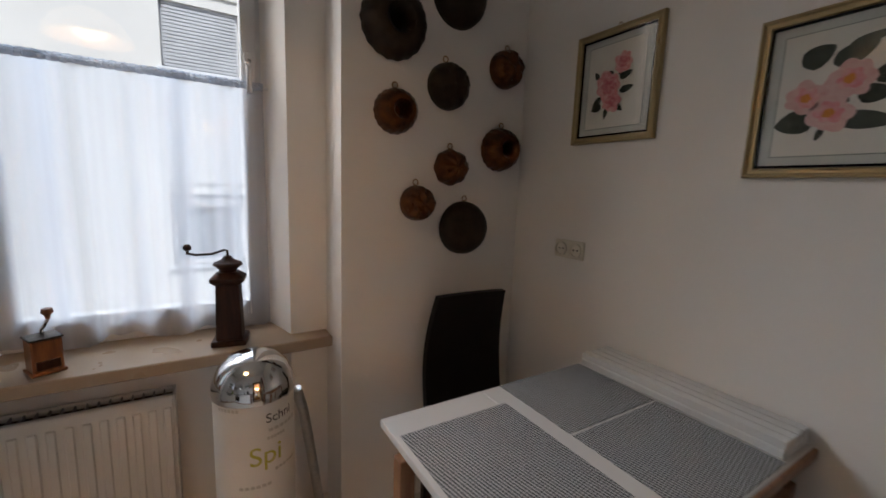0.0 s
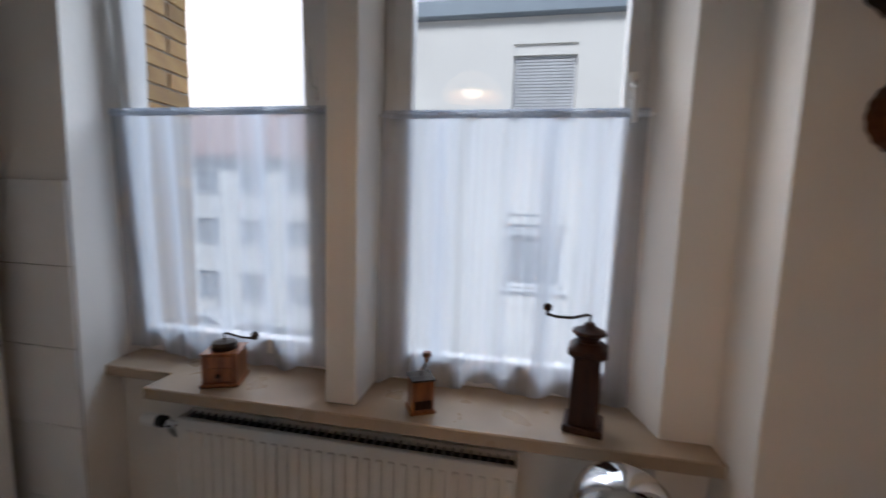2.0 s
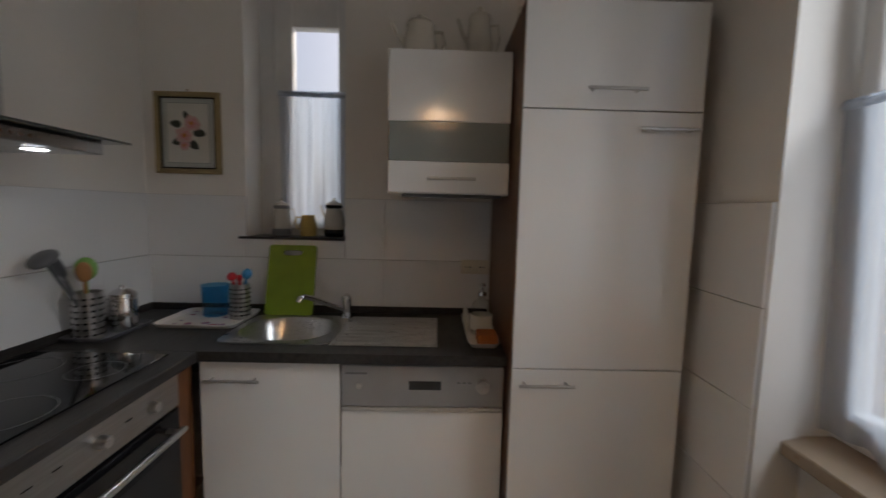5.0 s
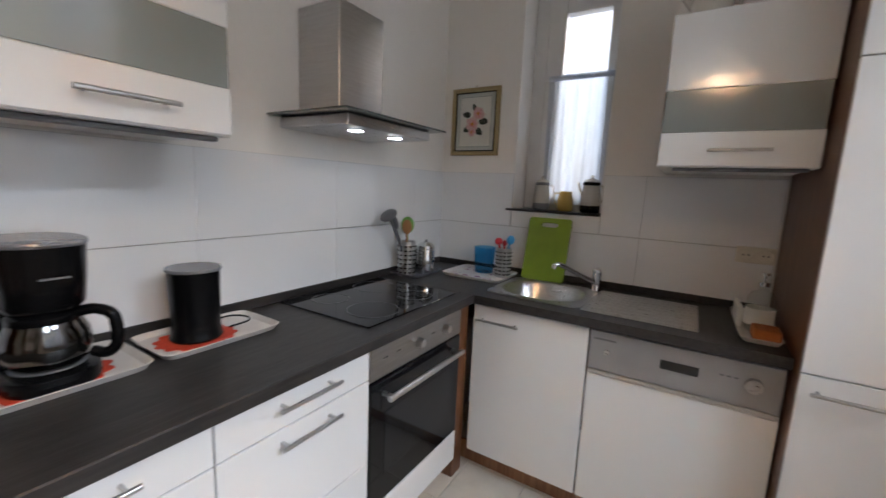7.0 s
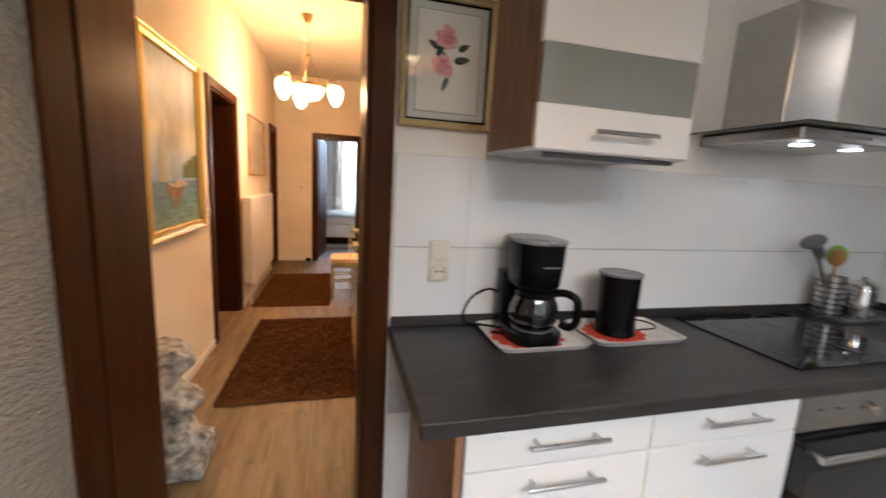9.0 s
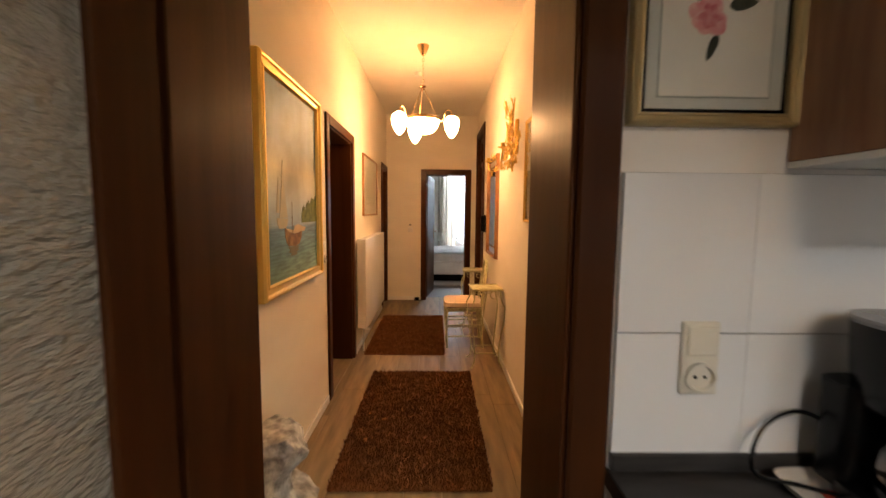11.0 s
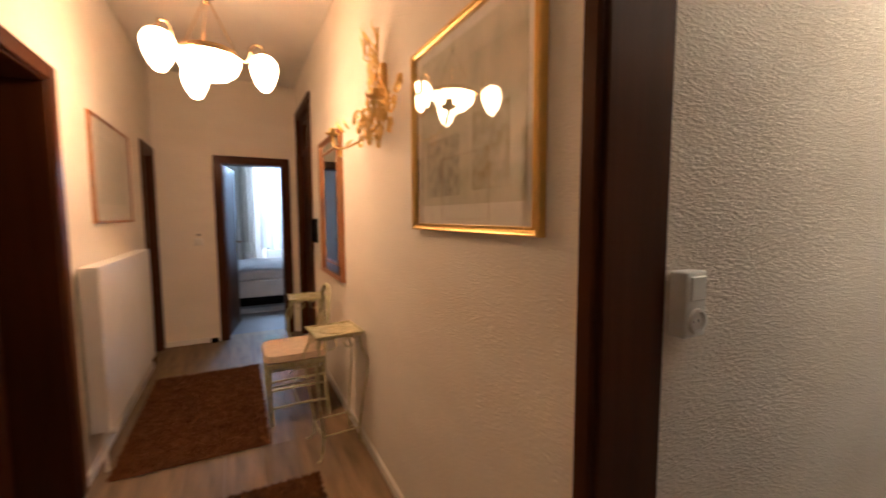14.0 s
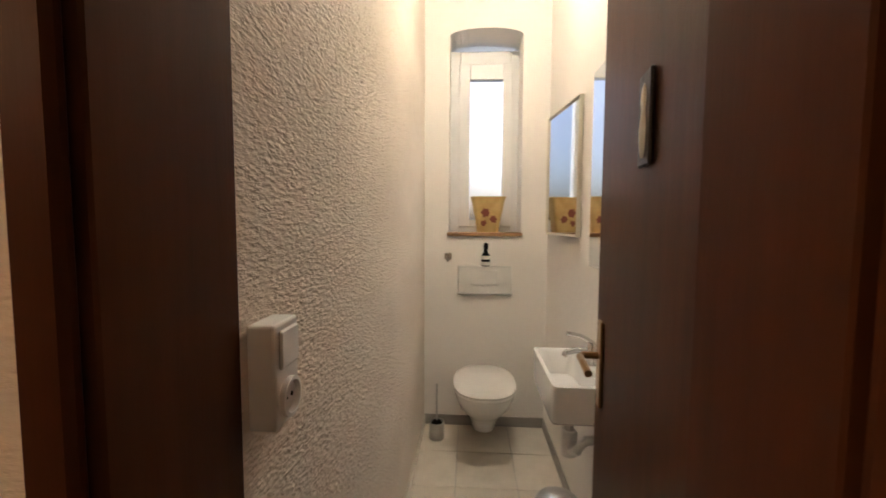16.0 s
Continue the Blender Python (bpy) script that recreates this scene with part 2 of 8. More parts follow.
def tube(points, r, seg=8, bm=None, r2=None, closed=False):
    """A round bar along points; r2 is the radius at the far end."""
    tmp = bmesh.new()
    pts = [Vector(p) for p in points]
    rings = []
    up = Vector((0.13, 0.27, 0.95)).normalized()
    for i, p in enumerate(pts):
        if closed:
            d = (pts[(i + 1) % len(pts)] - pts[i - 1]).normalized()
        else:
            d = (pts[min(i + 1, len(pts) - 1)] - pts[max(i - 1, 0)]).normalized()
        a = d.cross(up)
        if a.length < 0.05:
            a = d.cross(Vector((1, 0, 0)))
        a.normalize()
        b = d.cross(a)
        rad = r if r2 is None else r + (r2 - r) * i / (len(pts) - 1)
        rings.append([tmp.verts.new(p + rad * (math.cos(2 * math.pi * k / seg) * a + math.sin(2 * math.pi * k / seg) * b)) for k in range(seg)])
    pairs = list(zip(rings, rings[1:])) + ([(rings[-1], rings[0])] if closed else [])
    for a, b in pairs:
        for k in range(seg):
            tmp.faces.new((a[k], a[(k + 1) % seg], b[(k + 1) % seg], b[k]))
    if not closed:
        tmp.faces.new(rings[0][::-1])
        tmp.faces.new(rings[-1])
    bmesh.ops.recalc_face_normals(tmp, faces=tmp.faces)
    return merge(bm, tmp)


def arc(c, r, a0, a1, n, u=(1, 0, 0), v=(0, 0, 1)):
    c, u, v = Vector(c), Vector(u), Vector(v)
    return [c + r * (math.cos(radians(a0 + (a1 - a0) * i / n)) * u + math.sin(radians(a0 + (a1 - a0) * i / n)) * v) for i in range(n + 1)]


def bend(points, n=6):
    """A smooth curve through the points."""
    p = [Vector(q) for q in points]
    p = [2 * p[0] - p[1]] + p + [2 * p[-1] - p[-2]]
    out = []
    for i in range(1, len(p) - 2):
        for k in range(n):
            t = k / n
            out.append(0.5 * (2 * p[i] + (p[i + 1] - p[i - 1]) * t + (2 * p[i - 1] - 5 * p[i] + 4 * p[i + 1] - p[i + 2]) * t * t + (3 * p[i] - p[i - 1] - 3 * p[i + 1] + p[i + 2]) * t ** 3))
    return out + [p[-2]]


def prism(points, lo, hi, axis="z", bevel=0.0, bm=None):
    """A flat outline (two coordinates a point) drawn out along an axis from lo to hi."""
    tmp = bmesh.new()

    def place(p, h):
        return {"z": (p[0], p[1], h), "y": (p[0], h, p[1]), "x": (h, p[0], p[1])}[axis]

    a, b = [tmp.verts.new(place(p, lo)) for p in points], [tmp.verts.new(place(p, hi)) for p in points]
    tmp.faces.new(a[::-1])
    tmp.faces.new(b)
    for i in range(len(points)):
        j = (i + 1) % len(points)
        tmp.faces.new((a[i], a[j], b[j], b[i]))
    bmesh.ops.recalc_face_normals(tmp, faces=tmp.faces)
    if bevel:
        bmesh.ops.bevel(tmp, geom=tmp.edges[:], offset=bevel, segments=1, affect="EDGES", profile=0.5)
    return merge(bm, tmp)


def structure(name, bm, material, label, category):
    return tagged(part(name, bm, material), label, category, kind="structure")


def wall(name, axis, near, far, u0, u1, z0, z1, holes, material, label):
    """A wall of real thickness (near to far along axis) with openings (u0, u1, z0, z1)."""
    bm = bmesh.new()

    def put(a, b, c, d):
        if b - a > 1e-4 and d - c > 1e-4:
            box((a, near, c), (b, far, d), bm=bm) if axis == "y" else box((near, a, c), (far, b, d), bm=bm)

    cur = u0
    for a, b, c, d in sorted(holes):
        put(cur, a, z0, z1)
        put(a, b, z0, c)
        put(a, b, d, z1)
        cur = b
    put(cur, u1, z0, z1)
    return structure(name, bm, material, label, "wall")


# ---- kitchen shell ----
KW, KE, KS, TOP = -1.975, 1.885, 0.0, 3.12
wall("wall_south", "y", -0.245, KS, KW - 0.3, 0.43, 0, TOP, [], PLASTER, "white plaster kitchen wall above white tiles")
wall("wall_south_door", "y", -0.33, KS - 0.003, 0.43, 2.2, 0, TOP, [(0.445, 1.215, 0, 2.04)], PLASTER, "white plaster wall round the kitchen doorway")
wall("wall_east", "x", KE, KE + 0.25, KS, 2.6, 0, TOP, [], PLASTER, "white plaster kitchen wall with framed flower prints")
wall("wall_west", "x", KW - 0.38, KW, KS, 2.95, 0, TOP, [(0.487, 0.972, 1.27, 2.62)], PLASTER, "white plaster kitchen wall with a narrow window")
bm = box((1.05, 2.25, 0), (KE + 0.25, 2.95, TOP))
box((0.905, 2.45, 0), (1.05, 2.95, TOP), bm=bm)
prism([(0.905, 2.45), (0.905, 2.95), (0.83, 2.95), (0.83, 2.68), (0.862, 2.62)], 0, TOP, bm=bm)
structure("wall_north_east", bm, PLASTER, "white plaster wall with stepped window reveal", "wall")
bm = prism([(KW - 0.05, 2.36), (-1.06, 2.36), (-1.13, 2.60), (-1.13, 2.95), (KW - 0.05, 2.95)], 0, TOP)
structure("wall_north_west", bm, PLASTER, "white plaster wall between tall cabinet and window", "wall")
bm = box((-1.13, 2.40, 2.78), (1.05, 2.95, TOP))
structure("wall_north_lintel", bm, PLASTER, "white plaster lintel over the kitchen windows", "wall")
bm = box((-1.13, 2.56, 0), (1.05, 2.95, 0.735))
structure("wall_north_parapet", bm, PLASTER, "white plaster radiator niche below the windows", "wall")
bm = box((-0.135, 2.41, 0.765), (-0.03, 2.72, 2.78), 0.004)
structure("wall_window_pier", bm, PLASTER, "slim white plaster pier between two kitchen windows", "wall")
structure("ceiling_kitchen", box((KW - 0.3, -0.33, TOP), (KE + 0.2, 2.95, TOP + 0.2)), CEILING, "plain white kitchen ceiling", "ceiling")
floor_k = structure("floor_kitchen", box((KW - 0.3, 0.0, -0.2), (KE + 0.2, 2.95, -0.006)), GROUT, "light beige tiled kitchen floor with grey joints", "floor")

# stone window sill with a notch at one end
bm = prism([(-1.125, 2.47), (-0.79, 2.47), (-0.79, 2.348), (1.048, 2.358), (1.048, 2.47), (0.905, 2.47), (0.862, 2.66), (-1.125, 2.66)], 0.722, 0.765, bevel=0.004)
structure("window_sill", bm, STONE, "polished beige stone sill with brown edge under the windows", "window sill")


TILT = 2.8    # the sash of the first window stands tilted into the room


def window(name, x0, x1, y, z0, z1, gl, axis="y", tilt=0.0, label="", lever=0):
    """A white plastic window: frame, sash, pane and handle. gl: the pane's edges; tilt: degrees that the sash leans in; lever: side of the handle."""
    w = thing(name, ((x0 + x1) / 2, y, z0) if axis == "y" else (y, (x0 + x1) / 2, z0), label, "window", kind="structure")

    def b(u0, u1, d0, d1, c0, c1, bev=0.004, bm=None):
        if axis == "y":
            return box((u0, y + d0, c0), (u1, y + d1, c1), bev, bm=bm)
        return box((y - d0, u0, c0), (y - d1, u1, c1), bev, bm=bm)

    g0, g1, h0, h1 = gl
    mid = [(x0 + g0) / 2, (x1 + g1) / 2, (z0 + h0) / 2, (z1 + h1) / 2]
    bm = b(x0, mid[0], 0.02, 0.08, z0, z1)
    b(mid[1], x1, 0.02, 0.08, z0, z1, bm=bm)
    b(mid[0], mid[1], 0.02, 0.08, z0, mid[2], bm=bm)
    b(mid[0], mid[1], 0.02, 0.08, mid[3], z1, bm=bm)
    part("window_frame", bm, PVC, w)
    e = 0.008
    bm = b(mid[0] - e, g0, 0.0, 0.06, mid[2] - e, mid[3] + e)
    b(g1, mid[1] + e, 0.0, 0.06, mid[2] - e, mid[3] + e, bm=bm)
    b(g0, g1, 0.0, 0.06, mid[2] - e, h0, bm=bm)
    b(g0, g1, 0.0, 0.06, h1, mid[3] + e, bm=bm)
    lean = Matrix.Translation((0, y, mid[2])) @ Matrix.Rotation(radians(tilt), 4, "X") @ Matrix.Translation((0, -y, -mid[2]))
    s = part("sash", merge(None, bm, lean), PVC, w)
    p = part("pane", merge(None, b(g0 - 0.005, g1 + 0.005, 0.026, 0.032, h0 - 0.005, h1 + 0.005, 0), lean), WINDOWPANE, s)
    p.visible_shadow = False
    if lever:
        u, zc = (g1 + mid[1]) / 2 if lever > 0 else (g0 + mid[0]) / 2, (z0 + z1) / 2 + 0.05
        pts = [(u, y, zc), (u, y - 0.035, zc), (u, y - 0.045, zc + 0.02 if tilt else zc - 0.02), (u, y - 0.047, zc + 0.12 if tilt else zc - 0.12)]
        part("handle", merge(None, tube(pts, 0.010, 10, bm=box((u - 0.014, y - 0.008, zc - 0.04), (u + 0.014, y, zc + 0.04), 0.004)), lean), PVC, s, smooth=True)
    return w


window("window_1", -1.13, -0.135, 2.63, 0.765, 2.78, (-1.048, -0.305, 0.876, 2.68), tilt=TILT, lever=1, label="tilted white plastic kitchen window behind a half curtain")
window("window_2", -0.03, 0.862, 2.63, 0.765, 2.78, (0.075, 0.775, 0.876, 2.68), lever=1, label="white plastic kitchen window facing a white house wall")
window("window_3", 0.487, 0.972, KW - 0.16, 1.27, 2.62, (0.665, 0.90, 1.36, 2.34), axis="x", label="narrow white window over the kitchen sink")

structure("window_sill_narrow", box((KW - 0.155, 0.489, 1.264), (KW, 0.970, 1.276), 0.002, bm=box((KW, 0.455, 1.264), (KW + 0.03, 0.972, 1.276), 0.003)), surf("black_slate_sill", (0.016, 0.016, 0.017), 0.3, scale=12), "thin black slate sill under the narrow window", "window sill")

# ---- hall shell ----
HW, HE, HN, HS, HTOP = 0.10, 1.50, -0.33, -5.56, 2.88
wall("wall_hall_east", "x", HE, HE + 0.26, HS, HN, 0, TOP, [(-2.99, -2.18, 0, 2.02), (-5.47, -5.0, 0, 2.02)], HALLWALL, "cream woodchip hall wall with dark door openings")
wall("wall_hall_west", "x", HW - 0.20, HW, HS, HN, 0, TOP, [(-1.085, -0.47, 0, 2.02), (-5.42, -4.57, 0, 2.50)], HALLWALL, "cream woodchip hall wall with mirror and prints")
wall("wall_hall_south", "y", HS - 0.2, HS, HW - 0.2, HE + 0.26, 0, TOP, [(0.25, 0.90, 0, 1.99)], HALLWALL, "cream hall end wall with bedroom doorway")
structure("wall_hall_north", box((1.215, HN - 0.003, 0), (HE, HN + 0.05, TOP)), HALLWALL, "cream woodchip wall beside the kitchen doorway", "wall")
structure("ceiling_hall", box((HW - 0.02, HS - 0.02, HTOP), (HE + 0.02, HN + 0.02, HTOP + 0.2)), CEILING, "plain cream hall ceiling", "ceiling")
floor_h = structure("floor_hall", box((HW - 0.2, HS - 0.2, -0.2), (HE + 0.3, 0.0, -0.006)), GROUT, "brown-grey laminate plank hall floor", "floor")
for nm, x, a, b in (("baseboard_hall_east", HE, -2.09, HN), ("baseboard_hall_east_far", HE, -4.93, -3.07), ("baseboard_hall_west", HW, -4.49, -1.12)):
    s = -1 if x == HE else 1
    structure(nm, box((x, a, 0), (x + s * 0.014, b, 0.058), 0.004), WHITEPAINT, "white painted skirting board in the hall", "baseboard")
structure("baseboard_hall_south", box((0.97, HS, 0), (HE, HS + 0.014, 0.058), 0.004), WHITEPAINT, "white painted skirting board in the hall", "baseboard")

# ---- toilet shell ----
TW, TS, TN = -2.30, -1.067, -0.248
wall("wall_toilet_west", "x", TW - 0.38, TW, TS - 0.2, TN, 0, TOP, [(-0.905, -0.425, 1.325, 2.72)], PLASTER, "cream plaster toilet wall with arched window niche")
structure("wall_toilet_south", box((TW, TS - 0.15, 0), (HW - 0.2, TS, TOP)), ROUGHCAST, "coarse structured plaster toilet wall", "wall")
structure("wall_toilet_north", box((TW, TN, 0), (HW - 0.2, TN + 0.002, TOP)), PLASTER, "white plaster toilet wall behind the washbasin", "wall")
structure("ceiling_toilet", box((TW - 0.3, TS - 0.2, TOP - 0.1), (HW - 0.2, TN, TOP)), CEILING, "plain white toilet ceiling", "ceiling")
floor_t = structure("floor_toilet", box((TW, TS, -0.2), (HW - 0.2, TN, -0.006)), GROUT, "light beige tiled toilet floor", "floor")
bm = bmesh.new()
n = 12
for i in range(n):
    a0, a1 = math.pi * i / n, math.pi * (i + 1) / n
    ya, yb = -0.665 - 0.24 * math.cos(a0), -0.665 - 0.24 * math.cos(a1)
    prism([(ya, 2.61 + 0.05 * math.sin(a0)), (yb, 2.61 + 0.05 * math.sin(a1)), (yb, 2.72), (ya, 2.72)], TW - 0.38, TW, axis="x", bm=bm)
structure("wall_toilet_arch", bm, PLASTER, "shallow plaster arch over the toilet window", "wall")
window("window_4", -0.905, -0.425, TW - 0.20, 1.335, 2.60, (-0.768, -0.537, 1.42, 2.40), axis="x", label="narrow white toilet window with bright pane")
structure("window_sill_toilet", box((TW - 0.2, -0.915, 1.31), (TW + 0.02, -0.415, 1.335), 0.004), SILLEDGE, "brown wooden sill in the toilet window niche", "window sill")
for nm, lo, hi in (("baseboard_toilet_west", (TW, TS, 0), (TW + 0.01, TN, 0.07)), ("baseboard_toilet_south", (TW + 0.01, TS, 0), (HW - 0.25, TS + 0.01, 0.07)), ("baseboard_toilet_north", (TW + 0.01, TN - 0.01, 0), (HW - 0.25, TN, 0.07))):
    if "south" in nm:
        structure(nm, box(lo, hi, 0.003), FLOORTILE, "light beige tile skirting in the toilet", "baseboard")
    else:
        structure(nm, box(lo, hi, 0.003), GREYTILE, "grey tile skirting in the toilet", "baseboard")

# ---- bedroom shell ----
BS = -9.2
structure("floor_bedroom", box((-2.2, BS, -0.2), (2.6, HS - 0.2, 0.0)), surf("grey_bedroom_floor", (0.085, 0.082, 0.085), 0.4, col2=(0.055, 0.052, 0.055), scale=5, stretch=(1, 6, 1), bump=0.05), "grey laminate bedroom floor", "floor")
wall("wall_bedroom_south", "y", BS - 0.3, BS, -2.2, 2.6, 0, TOP, [(-0.55, 0.45, 0.62, 2.6)], PLASTER, "white bedroom wall with bright window")
structure("wall_bedroom_east", box((2.6, BS, 0), (2.8, HS, TOP)), PLASTER, "plain white bedroom wall", "wall")
structure("wall_bedroom_west", box((-2.4, BS, 0), (-2.2, HS, TOP)), PLASTER, "plain white bedroom wall", "wall")
structure("ceiling_bedroom", box((-2.2, BS, TOP), (2.6, HS - 0.2, TOP + 0.2)), CEILING, "plain white bedroom ceiling", "ceiling")
bm = box((-2.2, HS - 0.2, 0), (HW - 0.2, HS, TOP))
box((HE + 0.26, HS - 0.2, 0), (2.6, HS, TOP), bm=bm)
structure("wall_bedroom_north", bm, PLASTER, "plain white bedroom wall", "wall")
window("window_5", -0.55, 0.45, BS - 0.12, 0.62, 2.6, (-0.46, 0.36, 0.72, 2.5), label="white bedroom window behind sheer curtains")


# ---- door frames ----


def door_frame(name, axis, face, back, u0, u1, z1, sides, arch=0.075, label="dark-stained wooden door frame"):
    """Lined opening: jambs and head through the wall, with a moulded architrave on each side named."""
    d = thing(name, ((u0 + u1) / 2, face, 0) if axis == "y" else (face, (u0 + u1) / 2, 0), label, "door frame", kind="structure")

    def b(a, c, d0, d1, z0, z1, bm=None, bev=0.003):
        return box((a, d0, z0), (c, d1, z1), bev, bm=bm) if axis == "y" else box((d0, a, z0), (d1, c, z1), bev, bm=bm)

    lo, hi = min(face, back), max(face, back)
    t = 0.022
    part("jamb", b(u0 - 0.002, u0 + t, lo, hi, 0, z1), DOORWOOD, d)
    part("jamb", b(u1 - t, u1 + 0.002, lo, hi, 0, z1), DOORWOOD, d)
    part("head", b(u0 + t, u1 - t, lo, hi, z1 - t, z1 + 0.002), DOORWOOD, d)
    for side, out in sides:
        p = 0.018 * out
        for a, c in ((u0 - arch + 0.01, u0 + 0.012), (u1 - 0.012, u1 + arch - 0.01)):
            part("architrave", b(a, c, side, side + p, 0, z1 + arch - 0.01, bev=0.006), DOORWOOD, d)
        part("architrave", b(u0 + 0.012, u1 - 0.012, side, side + p, z1 - 0.012, z1 + arch - 0.01, bev=0.006), DOORWOOD, d)
    return d


door_frame("door_frame_1", "y", KS, HN, 0.445, 1.215, 2.04, [(KS, 1)], label="dark-stained wooden frame of the kitchen doorway")
door_frame("door_frame_2", "x", HW, HW - 0.20, -1.085, -0.47, 2.02, [(HW, 1)], arch=0.045, label="dark-stained wooden frame of the toilet doorway")
door_frame("door_frame_3", "x", HE, HE + 0.26, -2.99, -2.18, 2.02, [(HE, -1)], label="dark-stained wooden frame of a deep side doorway")
door_frame("door_frame_4", "x", HE, HE + 0.26, -5.47, -5.0, 2.02, [(HE, -1)], label="dark-stained wooden frame of a far side doorway")
door_frame("door_frame_5", "y", HS, HS - 0.2, 0.25, 0.90, 1.99, [(HS, 1)], label="dark-stained wooden frame of the bedroom doorway")
door_frame("door_frame_6", "x", HW, HW - 0.20, -5.42, -4.57, 2.50, [(HW, 1)], label="dark-stained wooden frame with transom light")


def door_leaf(name, m, width, height, label, panel=None, handle_side=1):
    """A door leaf, hinge at the origin, drawn along +x, 40 mm thick along y. panel: material of a glazed field."""
    d = new(name)
    SHIFT[d.name] = Vector()
    tagged(d, label, "door", kind="structure")
    if panel:
        st = 0.125
        lock = 0.165
        bm = box((0, -0.02, 0), (st, 0.02, height), 0.003)
        box((width - lock, -0.02, 0), (width, 0.02, height), 0.003, bm=bm)
        box((st, -0.02, 0), (width - lock, 0.02, 0.30), 0.003, bm=bm)
        box((st, -0.02, height - st), (width - lock, 0.02, height), 0.003, bm=bm)
        part("leaf", bm, DOORWOOD, d)
        part("glass_panel", box((st - 0.01, -0.006, 0.29), (width - lock + 0.01, 0.006, height - st + 0.01)), panel, d, "pebbled obscure glass panel")
    else:
        part("leaf", box((0, -0.02, 0), (width, 0.02, height), 0.003), DOORWOOD, d)
    for s in (-1, 1):
        bm = box((width - 0.085, s * 0.02, 0.93), (width - 0.045, s * 0.028, 1.15), 0.003)
        pl = part("handle_plate", bm, BRASS, d, "brushed brass handle plate")
        bm = tube([(width - 0.065, s * 0.028, 1.06), (width - 0.065, s * 0.065, 1.06), (width - 0.08, s * 0.075, 1.06), (width - 0.13, s * 0.075, 1.062), (width - 0.185, s * 0.072, 1.055)], 0.009, 8)
        part("handle", bm, BRASS, pl)
    d.matrix_basis = m
    return d


BRASS = surf("aged_brass", (0.34, 0.21, 0.09), 0.32, metal=1.0, col2=(0.27, 0.16, 0.065), scale=12)


def pebble():
    m = bpy.data.materials.new("pebbled_obscure_glass")
    m.use_nodes = True
    n, l = m.node_tree.nodes, m.node_tree.links
    b = n["Principled BSDF"]
    b.inputs["Base Color"].default_value = (0.70, 0.71, 0.64, 1)
    b.inputs["Roughness"].default_value = 0.05
    b.inputs["Transmission Weight"].default_value = 0.35
    b.inputs["Specular IOR Level"].default_value = 1.0
    b.inputs["Coat Weight"].default_value = 1.0
    b.inputs["Coat Roughness"].default_value = 0.04
    tc, no, bp = n.new("ShaderNodeTexCoord"), n.new("ShaderNodeTexNoise"), n.new("ShaderNodeBump")
    no.inputs["Scale"].default_value, no.inputs["Detail"].default_value = 62, 2.0
    mp = n.new("ShaderNodeMapping")
    mp.inputs["Scale"].default_value = (0.8, 1, 1.7)
    bp.inputs["Strength"].default_value, bp.inputs["Distance"].default_value = 1.0, 0.02
    l.new(tc.outputs["Object"], mp.inputs[0])
    l.new(mp.outputs[0], no.inputs["Vector"])
    l.new(no.outputs["Fac"], bp.inputs["Height"])
    l.new(bp.outputs[0], b.inputs["Normal"])
    l.new(bp.outputs[0], b.inputs["Coat Normal"])
    return m


PEBBLE = pebble()
door_leaf("door_1", pose(1.205, 0.035, 0.008, 0, 0, 87), 0.76, 2.02, "open dark wooden kitchen door with pebbled glass", PEBBLE)
door_leaf("door_2", pose(-0.085, -0.468, 0.008, 0, 0, 173.5), 0.60, 2.0, "open dark wooden toilet door with a small sign")
door_leaf("door_3", pose(1.74, -2.99, 0.008, 0, 0, 90), 0.81, 2.0, "closed dark wooden door in a deep reveal")
door_leaf("door_4", pose(1.74, -5.47, 0.008, 0, 0, 90), 0.47, 2.0, "closed dark wooden door at the hall end")
door_leaf("door_5", pose(0.885, -5.75, 0.008, 0, 0, -99), 0.66, 1.97, "half-open dark wooden bedroom door")
door_leaf("door_6", pose(0.02, -5.40, 0.008, 0, 0, 90), 0.82, 2.06, "closed dark wooden flat entrance door under a transom")
tr = thing("transom_window", (0.02, -5.0, 2.07), "dark wooden transom with obscure glass over a door", "window", kind="structure")
bm = box((0.0, -5.40, 2.07), (0.06, -4.59, 2.13), 0.003)
for lo, hi in (((0.0, -5.40, 2.42), (0.06, -4.59, 2.478)), ((0.0, -5.40, 2.13), (0.06, -5.33, 2.42)), ((0.0, -4.66, 2.13), (0.06, -4.59, 2.42))):
    box(lo, hi, 0.003, bm=bm)
part("frame", bm, DOORWOOD, tr)
part("pane", box((0.02, -5.33, 2.13), (0.03, -4.66, 2.42)), SMOKED, tr)

# ---- more building helpers ----


def local(name, label, category, group="", kind=""):
    ob = new(name)
    ob.empty_display_size = 0.05
    SHIFT[ob.name] = Vector()
    return tagged(ob, label, category, group, kind)


def loft(rings, cap0=False, cap1=False, bm=None):
    tmp = bmesh.new()
    rows = [[tmp.verts.new(p) for p in r] for r in rings]
    for a, b in zip(rows, rows[1:]):
        for i in range(len(a)):
            j = (i + 1) % len(a)
            tmp.faces.new((a[i], a[j], b[j], b[i]))
    if cap0:
        tmp.faces.new(rows[0][::-1])
    if cap1:
        tmp.faces.new(rows[-1])
    bmesh.ops.recalc_face_normals(tmp, faces=tmp.faces)
    return merge(bm, tmp)


